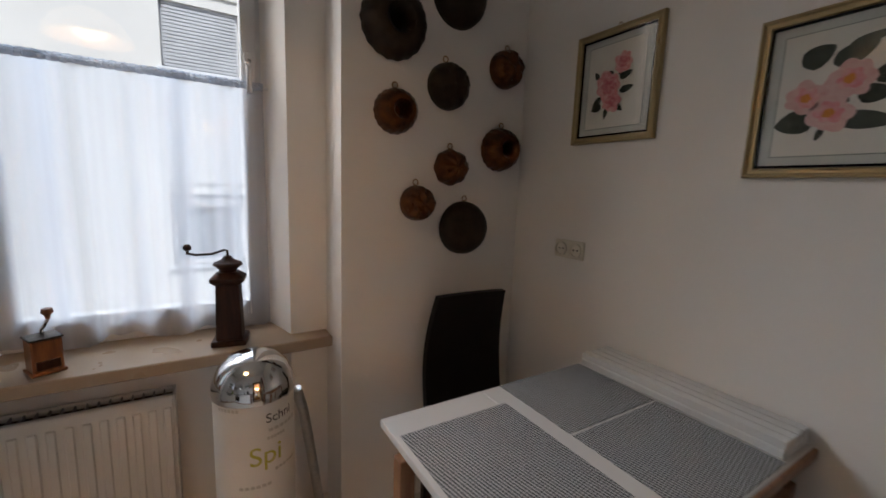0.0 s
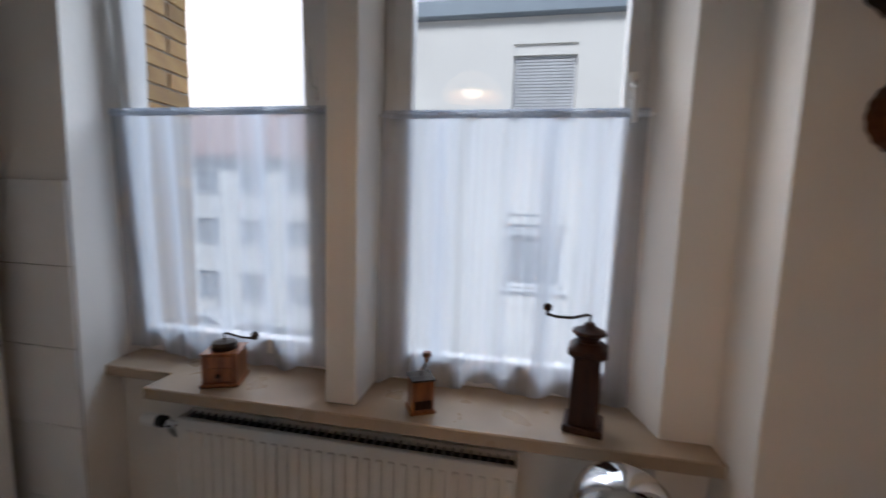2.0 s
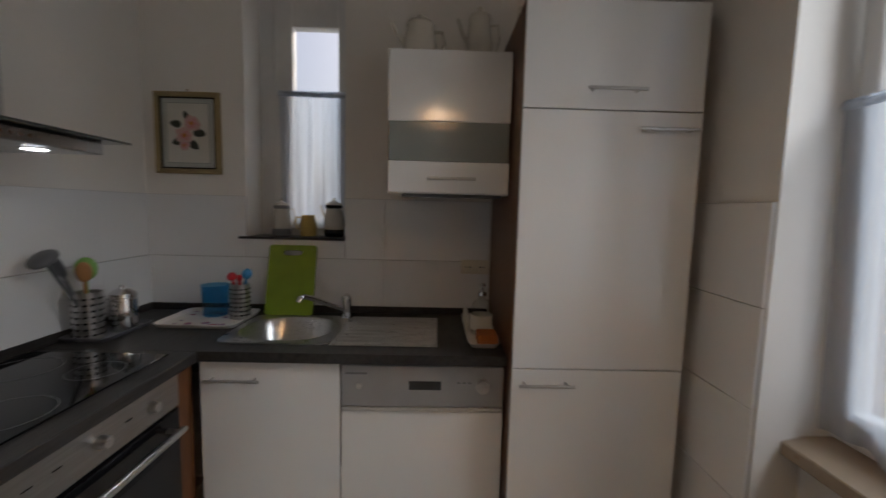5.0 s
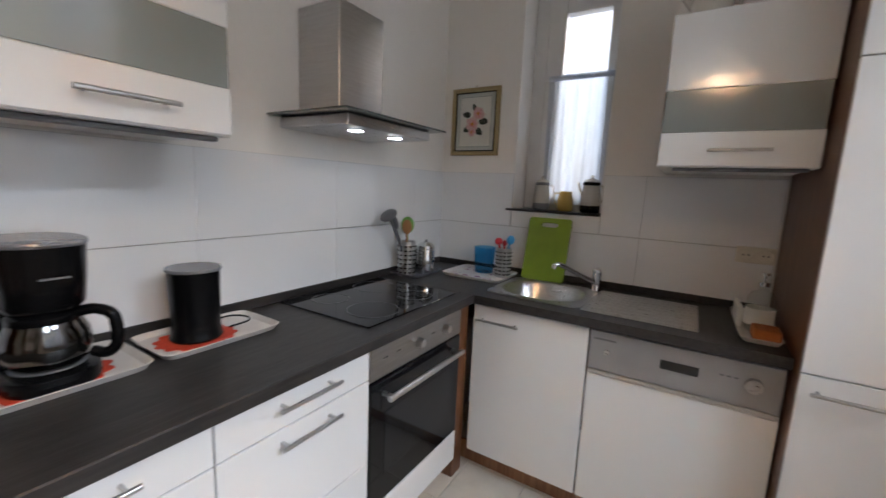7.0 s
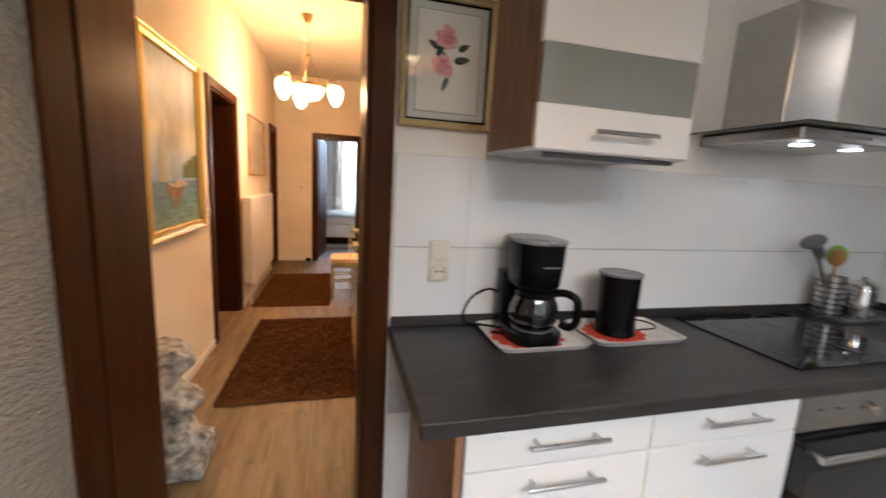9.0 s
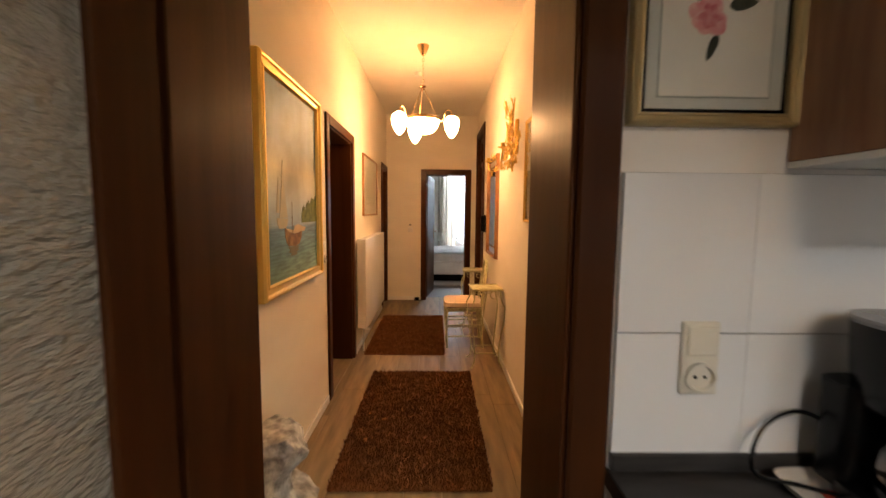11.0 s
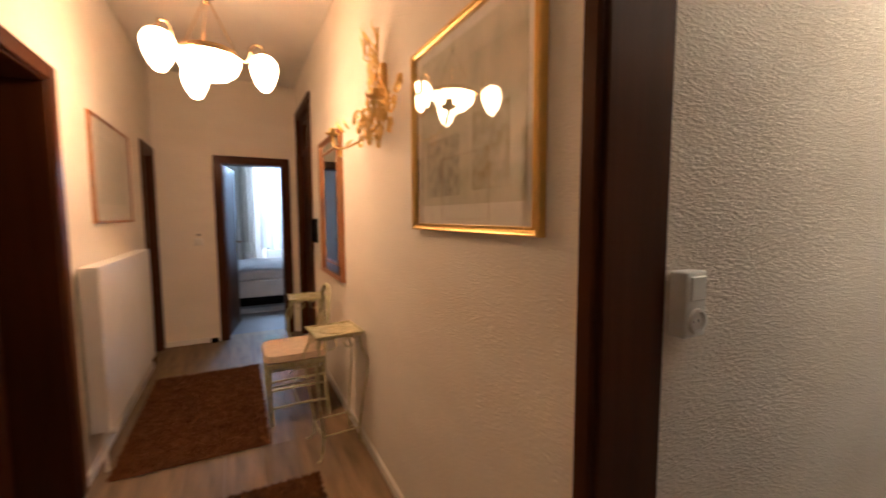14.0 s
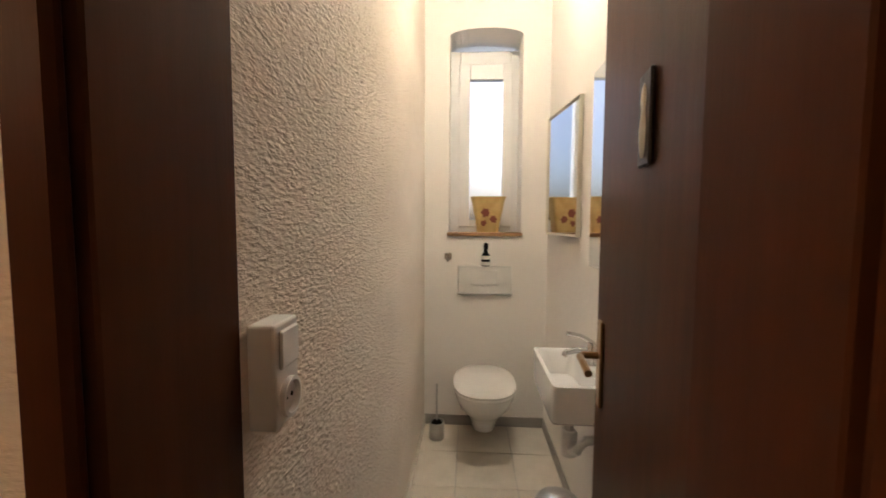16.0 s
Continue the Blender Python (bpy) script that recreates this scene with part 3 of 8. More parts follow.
def ring(cx, cy, a, b, z, e=2.0, n=40):
    """A rounded rectangle (e: 2 is an ellipse, larger is squarer)."""
    out = []
    for i in range(n):
        t = 2 * math.pi * (i + 0.5) / n
        c, s = math.cos(t), math.sin(t)
        out.append((cx + a * math.copysign(abs(c) ** (2 / e), c), cy + b * math.copysign(abs(s) ** (2 / e), s), z))
    return out


def bar_handle(parent, p0, p1, out, r=0.006):
    """A steel bar on two posts; out: the way from the front to the bar."""
    p0, p1, out = Vector(p0), Vector(p1), Vector(out)
    d = (p1 - p0).normalized()
    bm = tube([p0 + out, p1 + out], r, 10)
    for q in (p0 + d * 0.022, p1 - d * 0.022):
        tube([q, q + out], r * 0.75, 8, bm=bm)
    return part("handle", bm, STEEL, parent, "brushed steel bar handle", smooth=True)


RED = surf("red_cloth", (0.60, 0.055, 0.016), 0.8, col2=(0.52, 0.04, 0.012), scale=60, bump=0.2)
COPPER = surf("aged_copper", (0.16, 0.058, 0.019), 0.34, metal=0.85, col2=(0.050, 0.021, 0.009), scale=22, bump=0.25, bscale=60)
BRONZE = surf("blackened_copper", (0.040, 0.024, 0.013), 0.45, metal=0.6, col2=(0.018, 0.011, 0.006), scale=18, bump=0.25, bscale=50)
MILLWOOD = surf("varnished_mill_wood", (0.27, 0.095, 0.024), 0.35, col2=(0.15, 0.045, 0.012), scale=9, stretch=(6, 6, 1), coat=0.2)
DARKWOOD = surf("dark_turned_wood", (0.050, 0.018, 0.008), 0.45, col2=(0.022, 0.008, 0.004), scale=9, stretch=(6, 6, 1), coat=0.06, spec=0.2)
LEATHER = surf("black_leatherette", (0.009, 0.007, 0.006), 0.5, spec=0.25, scale=20, bump=0.25, bscale=260, bdist=0.002)
TABLEWHITE = surf("white_table_laminate", (0.66, 0.655, 0.64), 0.3, scale=2)
GREEN = surf("green_plastic_board", (0.23, 0.33, 0.015), 0.45, col2=(0.20, 0.29, 0.012), scale=12, bump=0.1, bscale=220)
BLUE = surf("blue_plastic", (0.05, 0.30, 0.60), 0.35, scale=5)
REDPL = surf("red_plastic", (0.55, 0.02, 0.03), 0.35, scale=5)
LIME = surf("green_plastic", (0.20, 0.42, 0.08), 0.4, scale=5)
SPOONWOOD = surf("spoon_wood", (0.42, 0.20, 0.07), 0.6, scale=10, stretch=(5, 5, 1))
TRAYWHITE = surf("worn_white_tray", (0.68, 0.65, 0.61), 0.35, col2=(0.60, 0.55, 0.50), scale=9)
GOLDLEAF = surf("champagne_gold_frame", (0.42, 0.33, 0.17), 0.42, metal=0.5, col2=(0.39, 0.30, 0.15), scale=3, rvar=0.02)
MATBOARD = surf("grey_mat_board", (0.55, 0.57, 0.52), 0.9, scale=8)
PAPER = surf("off_white_paper", (0.72, 0.70, 0.63), 0.9, scale=6)
PINK = surf("pink_petal_ink", (0.62, 0.20, 0.22), 0.9, col2=(0.70, 0.45, 0.42), scale=60, fac=(0.3, 0.7))
PALE = surf("pale_petal_ink", (0.66, 0.45, 0.42), 0.9, col2=(0.58, 0.32, 0.30), scale=60, fac=(0.4, 0.8))
ROSE = surf("deep_rose_ink", (0.50, 0.11, 0.14), 0.9, col2=(0.64, 0.30, 0.30), scale=90, fac=(0.3, 0.7))
STAMEN = surf("orange_stamen_ink", (0.62, 0.25, 0.05), 0.9, scale=120)
BEVEL = surf("grey_green_mat_edge", (0.30, 0.33, 0.29), 0.9, scale=8)
LEAFINK = surf("dark_leaf_ink", (0.030, 0.036, 0.028), 0.9, col2=(0.065, 0.075, 0.055), scale=70)
PICTUREGLASS = glass("dull_picture_glass", skin=0.008)
CLEARGLASS = glass("bottle_glass", (0.93, 0.95, 0.94))
JUGGLASS = glass("jug_glass", (0.50, 0.50, 0.49), skin=0.16)
PORCELAIN = surf("pale_porcelain", (0.70, 0.67, 0.60), 0.2, scale=5, coat=0.3)
POTCREAM = surf("grey_cream_glaze", (0.56, 0.53, 0.47), 0.25, scale=9)
MUSTARD = surf("mustard_glaze", (0.52, 0.37, 0.09), 0.3, scale=6)
BLUEGLAZE = surf("blue_glaze", (0.035, 0.05, 0.14), 0.25, scale=12)
GREYPL = surf("grey_plastic", (0.16, 0.16, 0.17), 0.45, scale=6)
DISPLAY = surf("dark_display", (0.02, 0.02, 0.02), 0.15, scale=4)


def weave():
    m = surf("grey_woven_mat", (0.30, 0.31, 0.32), 0.7, bump=0.15, bscale=150)
    n, l = m.node_tree.nodes, m.node_tree.links
    tc, mp, ck = n.new("ShaderNodeTexCoord"), n.new("ShaderNodeMapping"), n.new("ShaderNodeTexChecker")
    mp.inputs["Rotation"].default_value = (0, 0, 0.6)
    ck.inputs["Scale"].default_value = 170
    ck.inputs[1].default_value, ck.inputs[2].default_value = (0.44, 0.45, 0.46, 1), (0.06, 0.062, 0.065, 1)
    l.new(tc.outputs["Object"], mp.inputs[0])
    l.new(mp.outputs[0], ck.inputs[0])
    l.new(ck.outputs[0], n["Principled BSDF"].inputs["Base Color"])
    return m


WEAVE = weave()

# ---- kitchen: base units ----
WF = -1.412   # front plane of the sink run
SF = 0.548    # front plane of the hob run
wt = thing("worktop", (-0.5, 0.28, 0.862), "dark grey woodgrain worktop with upstand round the corner", "worktop")
bm = box((-1.385, 0.002, 0.862), (0.378, 0.575, 0.90), 0.003)
for lo, hi in (((KW + 0.002, 0.002, 0.862), (-1.385, 0.60, 0.90)), ((KW + 0.002, 0.60, 0.862), (-1.865, 1.0, 0.90)), ((-1.485, 0.60, 0.862), (-1.385, 1.0, 0.90)), ((KW + 0.002, 1.0, 0.862), (-1.385, 1.693, 0.90))):
    box(lo, hi, 0.0, bm=bm)
part("slab", bm, WORKTOP, wt)
bm = box((KW + 0.02, 0.003, 0.90), (0.372, 0.021, 0.936), 0.003)
box((KW + 0.003, 0.003, 0.90), (KW + 0.02, 1.690, 0.936), 0.003, bm=bm)
part("upstand", bm, WORKTOP, wt)


def base_unit(name, x0, x1, fronts, label):
    """A unit of the hob run: carcass, plinth and fronts (z0, z1)."""
    u = thing(name, ((x0 + x1) / 2, 0.28, 0), label, "kitchen cabinet", "base cabinets")
    part("carcass", box((x0, 0.03, 0.10), (x1, SF - 0.021, 0.86), 0.002), WALNUT_LIGHT, u)
    part("plinth", box((x0, 0.46, 0.0), (x1, 0.475, 0.10)), WALNUT_LIGHT, u)
    for z0, z1 in fronts:
        f = part("drawer_front", box((x0 + 0.002, SF - 0.019, z0), (x1 - 0.002, SF, z1), 0.002), LACQUER, u, "glossy white drawer front")
        m = (x0 + x1) / 2
        bar_handle(f, (m - 0.10, SF, z1 - 0.035 if z1 > 0.7 else z1 - 0.05), (m + 0.10, SF, z1 - 0.035 if z1 > 0.7 else z1 - 0.05), (0, 0.032, 0))
    return u


base_unit("drawer_cabinet", -0.222, 0.272, [(0.752, 0.852), (0.46, 0.748), (0.11, 0.456)], "white glossy drawer cabinet with steel bar handles")
base_unit("drawer_cabinet", -0.718, -0.222, [(0.752, 0.852), (0.46, 0.748), (0.11, 0.456)], "white glossy drawer cabinet with steel bar handles")
u = thing("end_panel", (0.285, 0.28, 0), "light walnut end panel of the base cabinets", "panel")
part("panel", box((0.273, 0.03, 0.0), (0.292, SF - 0.004, 0.862), 0.002), WALNUT_LIGHT, u)
u = thing("corner_post", (-1.40, 0.5, 0), "walnut corner filler post between oven and sink cabinet", "panel")
bm = box((-1.408, SF - 0.10, 0.0), (-1.322, SF - 0.012, 0.86), 0.002)
part("post", bm, WALNUT, u)

# oven
ov = thing("oven", (-1.02, 0.28, 0.1), "built-in steel oven with black glass door", "oven")
part("body", box((-1.318, 0.05, 0.14), (-0.722, SF - 0.02, 0.86)), GREYPL, ov)
pn = part("control_panel", box((-1.316, SF - 0.02, 0.735), (-0.724, SF, 0.855), 0.003), surf("dark_brushed_steel", (0.34, 0.33, 0.32), 0.3, metal=1.0, col2=(0.30, 0.29, 0.28), scale=8, stretch=(1, 1, 14), rvar=0.02), ov)
for x in (-1.18, -0.99):
    bm = lathe([(0.019, 0), (0.019, 0.004), (0.016, 0.022), (0.014, 0.026), (0.0, 0.026)], (x, SF, 0.795), 20, m=Matrix.Rotation(radians(-90), 4, "X"))
    part("knob", bm, STEEL, pn, smooth=True)
for x in (-1.09, -0.87, -0.80):
    part("scale_mark", box((x - 0.012, SF, 0.80), (x + 0.012, SF + 0.001, 0.803)), BLACKPLASTIC, pn)
dr = part("door", box((-1.316, SF - 0.02, 0.26), (-0.724, SF, 0.728), 0.004), BLACKGLASS, ov, "black glass oven door")
part("inner_window", box((-1.24, SF, 0.36), (-0.80, SF + 0.001, 0.60)), surf("tinted_oven_glass", (0.016, 0.016, 0.017), 0.06, spec=0.3), dr)
part("door_handle", merge(tube([(-1.27, SF + 0.045, 0.675), (-0.77, SF + 0.045, 0.675)], 0.011, 12), tube([(-1.25, SF, 0.675), (-1.25, SF + 0.045, 0.675)], 0.008, 8, bm=tube([(-0.79, SF, 0.675), (-0.79, SF + 0.045, 0.675)], 0.008, 8))), STEEL, dr, smooth=True)
part("lower_front", box((-1.316, SF - 0.02, 0.11), (-0.724, SF, 0.255), 0.003), LACQUER, ov)
part("plinth", box((-1.318, 0.46, 0.0), (-0.722, 0.475, 0.10)), WALNUT_LIGHT, ov)

# hob
hb = thing("hob", (-1.05, 0.28, 0.90), "black ceramic glass hob set into the worktop", "hob")
part("glass_plate", box((-1.343, 0.035, 0.9005), (-0.763, 0.50, 0.906), 0.002), BLACKGLASS, hb)
RINGINK = surf("grey_hob_ring", (0.16, 0.16, 0.165), 0.3)
for x, y, r in ((-0.92, 0.38, 0.10), (-1.19, 0.38, 0.075), (-0.92, 0.15, 0.075), (-1.19, 0.15, 0.10)):
    part("cooking_zone", loft([[(x + q * math.cos(2 * math.pi * i / 48), y + q * math.sin(2 * math.pi * i / 48), 0.9064 + dz) for i in range(48)] for q, dz in ((r, 0), (r, 0.0004), (r - 0.0025, 0.0004), (r - 0.0025, 0))]), RINGINK, hb)

# sink cabinet, dishwasher
u = thing("sink_cabinet", (-1.7, 0.82, 0), "white glossy sink cabinet with steel handle", "kitchen cabinet", "base cabinets")
part("carcass", box((KW + 0.03, 0.585, 0.10), (WF - 0.021, 0.59, 0.86)), WALNUT, u)
part("back", box((KW + 0.03, 0.59, 0.10), (KW + 0.04, 1.078, 0.70)), WALNUT, u)
f = part("door", box((WF - 0.019, 0.563, 0.115), (WF, 1.078, 0.852), 0.002), LACQUER, u, "glossy white door")
bar_handle(f, (WF, 0.59, 0.79), (WF, 0.79, 0.79), (0.032, 0, 0))
part("plinth", box((WF - 0.09, 0.475, 0.0), (WF - 0.075, 1.08, 0.10)), WALNUT_LIGHT, u)
u = thing("dishwasher", (-1.7, 1.39, 0), "built-in dishwasher with silver control panel", "dishwasher")
part("body", box((KW + 0.05, 1.084, 0.10), (WF - 0.02, 1.688, 0.855)), GREYPL, u)
pn = part("control_panel", box((WF - 0.019, 1.084, 0.69), (WF + 0.003, 1.690, 0.852), 0.004), DWPANEL, u, "silver control panel")
part("grip_edge", box((WF + 0.0, 1.086, 0.676), (WF + 0.010, 1.688, 0.692), 0.003), STEEL, pn)
part("display", box((WF + 0.003, 1.335, 0.758), (WF + 0.005, 1.455, 0.792), 0.001), DISPLAY, pn)
part("knob", lathe([(0.026, 0), (0.024, 0.016), (0.006, 0.018), (0.0, 0.018)], (WF + 0.003, 1.61, 0.775), 24, m=Matrix.Rotation(radians(90), 4, "Y")), STEEL, pn, smooth=True)
part("button", lathe([(0.011, 0), (0.010, 0.006), (0, 0.006)], (WF + 0.003, 1.15, 0.77), 16, m=Matrix.Rotation(radians(90), 4, "Y")), STEEL, pn, smooth=True)
for i in range(3):
    part("button", box((WF + 0.003, 1.515 + 0.02 * i, 0.785), (WF + 0.005, 1.527 + 0.02 * i, 0.79)), GREYPL, pn)
part("name_mark", box((WF + 0.003, 1.10, 0.815), (WF + 0.004, 1.18, 0.822)), GREYPL, pn)
part("door", box((WF - 0.019, 1.084, 0.115), (WF, 1.690, 0.672), 0.002), LACQUER, u, "glossy white appliance door")
part("plinth", box((WF - 0.09, 1.084, 0.0), (WF - 0.075, 1.69, 0.10)), WALNUT_LIGHT, u)

# tall fridge cabinet
FX = -1.315
u = thing("tall_cabinet", (-1.65, 2.0, 0), "tall white glossy cabinet housing the fridge", "kitchen cabinet")
part("carcass", box((KW + 0.02, 1.697, 0.08), (FX - 0.021, 2.297, 2.112), 0.002), WALNUT, u, "walnut carcass")
for z0, z1, hy0, hy1, hz in ((1.769, 2.112, 1.90, 2.09, 1.828), (0.886, 1.765, 2.075, 2.272, 1.705), (0.09, 0.882, 1.72, 1.91, 0.835)):
    f = part("door", box((FX - 0.019, 1.698, z0), (FX, 2.296, z1), 0.002), LACQUER, u, "glossy white door")
    bar_handle(f, (FX, hy0, hz), (FX, hy1, hz), (0.032, 0, 0))
part("plinth", box((FX - 0.07, 1.70, 0), (FX - 0.05, 2.295, 0.08)), WALNUT_LIGHT, u)


def wall_unit(name, m, w, d, label):
    """A hanging unit, front along -y, origin at the bottom front left corner: lift door, open niche of grey glass, flap with handle."""
    u = local(name, label, "kitchen cabinet", "wall cabinets")
    bm = box((0, 0.02, 0.012), (0.018, d, 0.515), 0.002)
    box((w - 0.018, 0.02, 0.012), (w, d, 0.515), 0.002, bm=bm)
    box((0.018, 0.02, 0.497), (w - 0.018, d, 0.515), bm=bm)
    part("carcass", bm, WALNUT_LIGHT, u, "walnut cabinet sides")
    part("bottom", box((0.0, 0.006, 0.0), (w, d, 0.012), 0.002), WHITEPAINT, u)
    part("glass_field", box((0.004, 0.002, 0.118), (w - 0.004, 0.012, 0.262), 0.002), SMOKED, u, "grey frosted glass field")
    part("lift_door", box((0.001, 0, 0.262), (w - 0.001, 0.019, 0.515), 0.003), LACQUER, u, "glossy white lift door")
    f = part("flap_door", box((0.001, 0, 0.003), (w - 0.001, 0.019, 0.118), 0.003), LACQUER, u, "glossy white flap")
    bar_handle(f, (w * 0.33, 0, 0.055), (w * 0.72, 0, 0.055), (0, -0.03, 0))
    part("light_rail", box((0.05, 0.03, -0.012), (w - 0.02, 0.06, 0.0), 0.003), GREYPL, u)
    u.matrix_basis = m
    return u


wall_unit("wall_cabinet", pose(0.068, 0.345, 1.482, 0, 0, 180), 0.478, 0.342, "white glossy wall cabinet with grey glass and walnut side")
wall_unit("wall_cabinet", pose(-1.475, 1.238, 1.487, 0, 0, 90), 0.452, 0.495, "white glossy wall cabinet beside the tall cabinet")

# extractor hood
hd = thing("extractor_hood", (-1.04, 0.2, 1.57), "stainless steel extractor hood with glass visor and lit spots", "extractor hood")
part("chimney", box((-1.13, 0.002, 1.625), (-0.89, 0.225, 2.03), 0.003), STEEL, hd)
bm = box((-1.29, 0.002, 1.575), (-0.80, 0.36, 1.613), 0.004)
part("body", bm, STEEL, hd)
VISOR = surf("tinted_visor_glass", (0.10, 0.115, 0.11), 0.05, coat=0.5)
vis = part("glass_visor", box((-1.345, 0.002, 1.615), (-0.745, 0.41, 1.622), 0.002), VISOR, hd)
SPOT = glow("hood_spot_light", (0.95, 0.97, 1.0), 14)
for x in (-0.93, -1.16):
    sp = part("spot_ring", lathe([(0.034, 0), (0.034, -0.003), (0.0, -0.003)], (x, 0.27, 1.575), 24), CHROME, hd)
    part("spot_light", lathe([(0.027, -0.0035), (0.025, -0.005), (0.0, -0.005)], (x, 0.27, 1.575), 24), SPOT, sp)
for i in range(5):
    part("button", lathe([(0.006, 0), (0.006, 0.003), (0, 0.003)], (-0.98 - 0.025 * i, 0.36, 1.594), 12, m=Matrix.Rotation(radians(-90), 4, "X")), CHROME, hd)

# sink with drainer
sk = thing("sink", (-1.67, 1.0, 0.90), "stainless steel sink with ribbed drainer", "sink")
sx, sy = -1.675, 0.80
bm = loft([ring(sx, 0.80, 0.205, 0.222, 0.901, 9, 48), ring(sx, 0.80, 0.205, 0.222, 0.906, 9, 48), ring(sx, 0.80, 0.172, 0.195, 0.906, 2.5, 48), ring(sx, 0.80, 0.164, 0.187, 0.898, 2.5, 48), ring(sx, 0.80, 0.150, 0.172, 0.80, 2.5, 48), ring(sx, 0.80, 0.125, 0.14, 0.765, 3, 48), ring(sx, 0.80, 0.03, 0.03, 0.758, 2, 48)], cap1=True)
part("bowl", bm, STEEL, sk, smooth=True)
dm = part("drainer", box((-1.88, 1.022, 0.901), (-1.47, 1.44, 0.905), 0.002), STEEL, sk)
bm = bmesh.new()
for i in range(9):
    x = -1.855 + 0.045 * i
    prism([(x - 0.011, 0.9045), (x + 0.011, 0.9045), (x + 0.007, 0.9085), (x - 0.007, 0.9085)], 1.05, 1.425, axis="y", bm=bm)
part("drainer_ribs", bm, STEEL, dm, smooth=True)
part("waste", lathe([(0.03, 0), (0.028, 0.004), (0.0, 0.004)], (sx, 0.80, 0.758), 20), CHROME, sk)
fa = thing("faucet", (-1.86, 1.005, 0.906), "chrome single-lever kitchen faucet", "faucet")
part("body", lathe([(0.027, 0), (0.024, 0.01), (0.021, 0.03), (0.021, 0.085), (0.0225, 0.09), (0.018, 0.105), (0, 0.107)], (-1.86, 1.005, 0.905), 20), CHROME, fa, smooth=True)
part("spout", tube([(-1.85, 1.0, 0.945), (-1.80, 0.955, 0.975), (-1.72, 0.885, 1.025), (-1.69, 0.86, 1.04), (-1.675, 0.845, 1.035), (-1.67, 0.84, 1.018)], 0.0115, 10), CHROME, fa, smooth=True)
part("lever", box((-1.872, 0.995, 1.008), (-1.80, 1.015, 1.02), 0.004), CHROME, fa)

# ---- things on the worktop ----


def tray(name, x0, x1, y0, y1, z, mat, label):
    t = thing(name, ((x0 + x1) / 2, (y0 + y1) / 2, z), label, "tray", "trays on the worktop")
    cx, cy, a, b = (x0 + x1) / 2, (y0 + y1) / 2, (x1 - x0) / 2, (y1 - y0) / 2
    bm = loft([ring(cx, cy, a - 0.012, b - 0.012, z + 0.001, 9), ring(cx, cy, a - 0.003, b - 0.003, z + 0.016, 9), ring(cx, cy, a, b, z + 0.018, 9), ring(cx, cy, a - 0.003, b - 0.003, z + 0.0195, 9), ring(cx, cy, a - 0.016, b - 0.016, z + 0.005, 9)], True, True)
    part("dish", bm, mat, t, smooth=True)
    return t


tray("tray", -0.235, 0.085, 0.03, 0.285, 0.90, TRAYWHITE, "white plastic tray under the coffee machine")
tray("tray", -0.60, -0.25, 0.05, 0.28, 0.90, TRAYWHITE, "white plastic tray under the black canister")


def doily(at, r):
    t = thing("coaster", at, "red scalloped felt coaster", "coaster", "red coasters")
    pts = [(at[0] + r * (1 + 0.06 * math.cos(14 * a)) * math.cos(a), at[1] + 0.85 * r * (1 + 0.06 * math.cos(14 * a)) * math.sin(a)) for a in [2 * math.pi * i / 84 for i in range(84)]]
    part("felt", prism(pts, at[2], at[2] + 0.003), RED, t)


doily((-0.055, 0.165, 0.9055), 0.118)
doily((-0.385, 0.165, 0.9055), 0.105)

cm = thing("coffee_machine", (-0.06, 0.16, 0.909), "black filter coffee machine with glass jug", "coffee machine")
cx, cy, z0 = -0.06, 0.165, 0.909
LIDGREY = surf("satin_grey_lid", (0.20, 0.20, 0.21), 0.22, scale=6, spec=0.8)
part("base", loft([ring(cx, cy, 0.086, 0.104, z0, 2.6), ring(cx, cy, 0.090, 0.107, z0 + 0.010, 2.6), ring(cx, cy, 0.088, 0.105, z0 + 0.032, 2.6), ring(cx, cy, 0.078, 0.090, z0 + 0.038, 2.6)], True, True), BLACKPLASTIC, cm, smooth=True)
part("hot_plate", lathe([(0.066, 0.037), (0.066, 0.040), (0.0, 0.040)], (cx, cy + 0.015, z0), 32), LIDGREY, cm, smooth=True)
part("tower", loft([ring(cx, cy - 0.083, 0.078, 0.040, z0 + 0.02, 4), ring(cx, cy - 0.083, 0.078, 0.042, z0 + 0.20, 4)], True, True), BLACKPLASTIC, cm, smooth=True)
hd2 = part("filter_housing", loft([ring(cx, cy - 0.005, 0.066, 0.088, z0 + 0.172, 2.5), ring(cx, cy - 0.005, 0.073, 0.096, z0 + 0.182, 2.5), ring(cx, cy - 0.005, 0.078, 0.101, z0 + 0.24, 2.5), ring(cx, cy - 0.005, 0.082, 0.105, z0 + 0.312, 2.5)], True, True), BLACKPLASTIC, cm, smooth=True)
part("lid", loft([ring(cx, cy - 0.005, 0.084, 0.107, z0 + 0.312, 2.5), ring(cx, cy - 0.005, 0.086, 0.109, z0 + 0.318, 2.5), ring(cx, cy - 0.005, 0.084, 0.107, z0 + 0.323, 2.5), ring(cx, cy - 0.005, 0.068, 0.088, z0 + 0.325, 2.5)], True, True), LIDGREY, hd2, "dark grey lid", smooth=True)
part("lid_tab", box((cx - 0.016, cy + 0.09, z0 + 0.316), (cx + 0.016, cy + 0.116, z0 + 0.325), 0.003), LIDGREY, hd2)
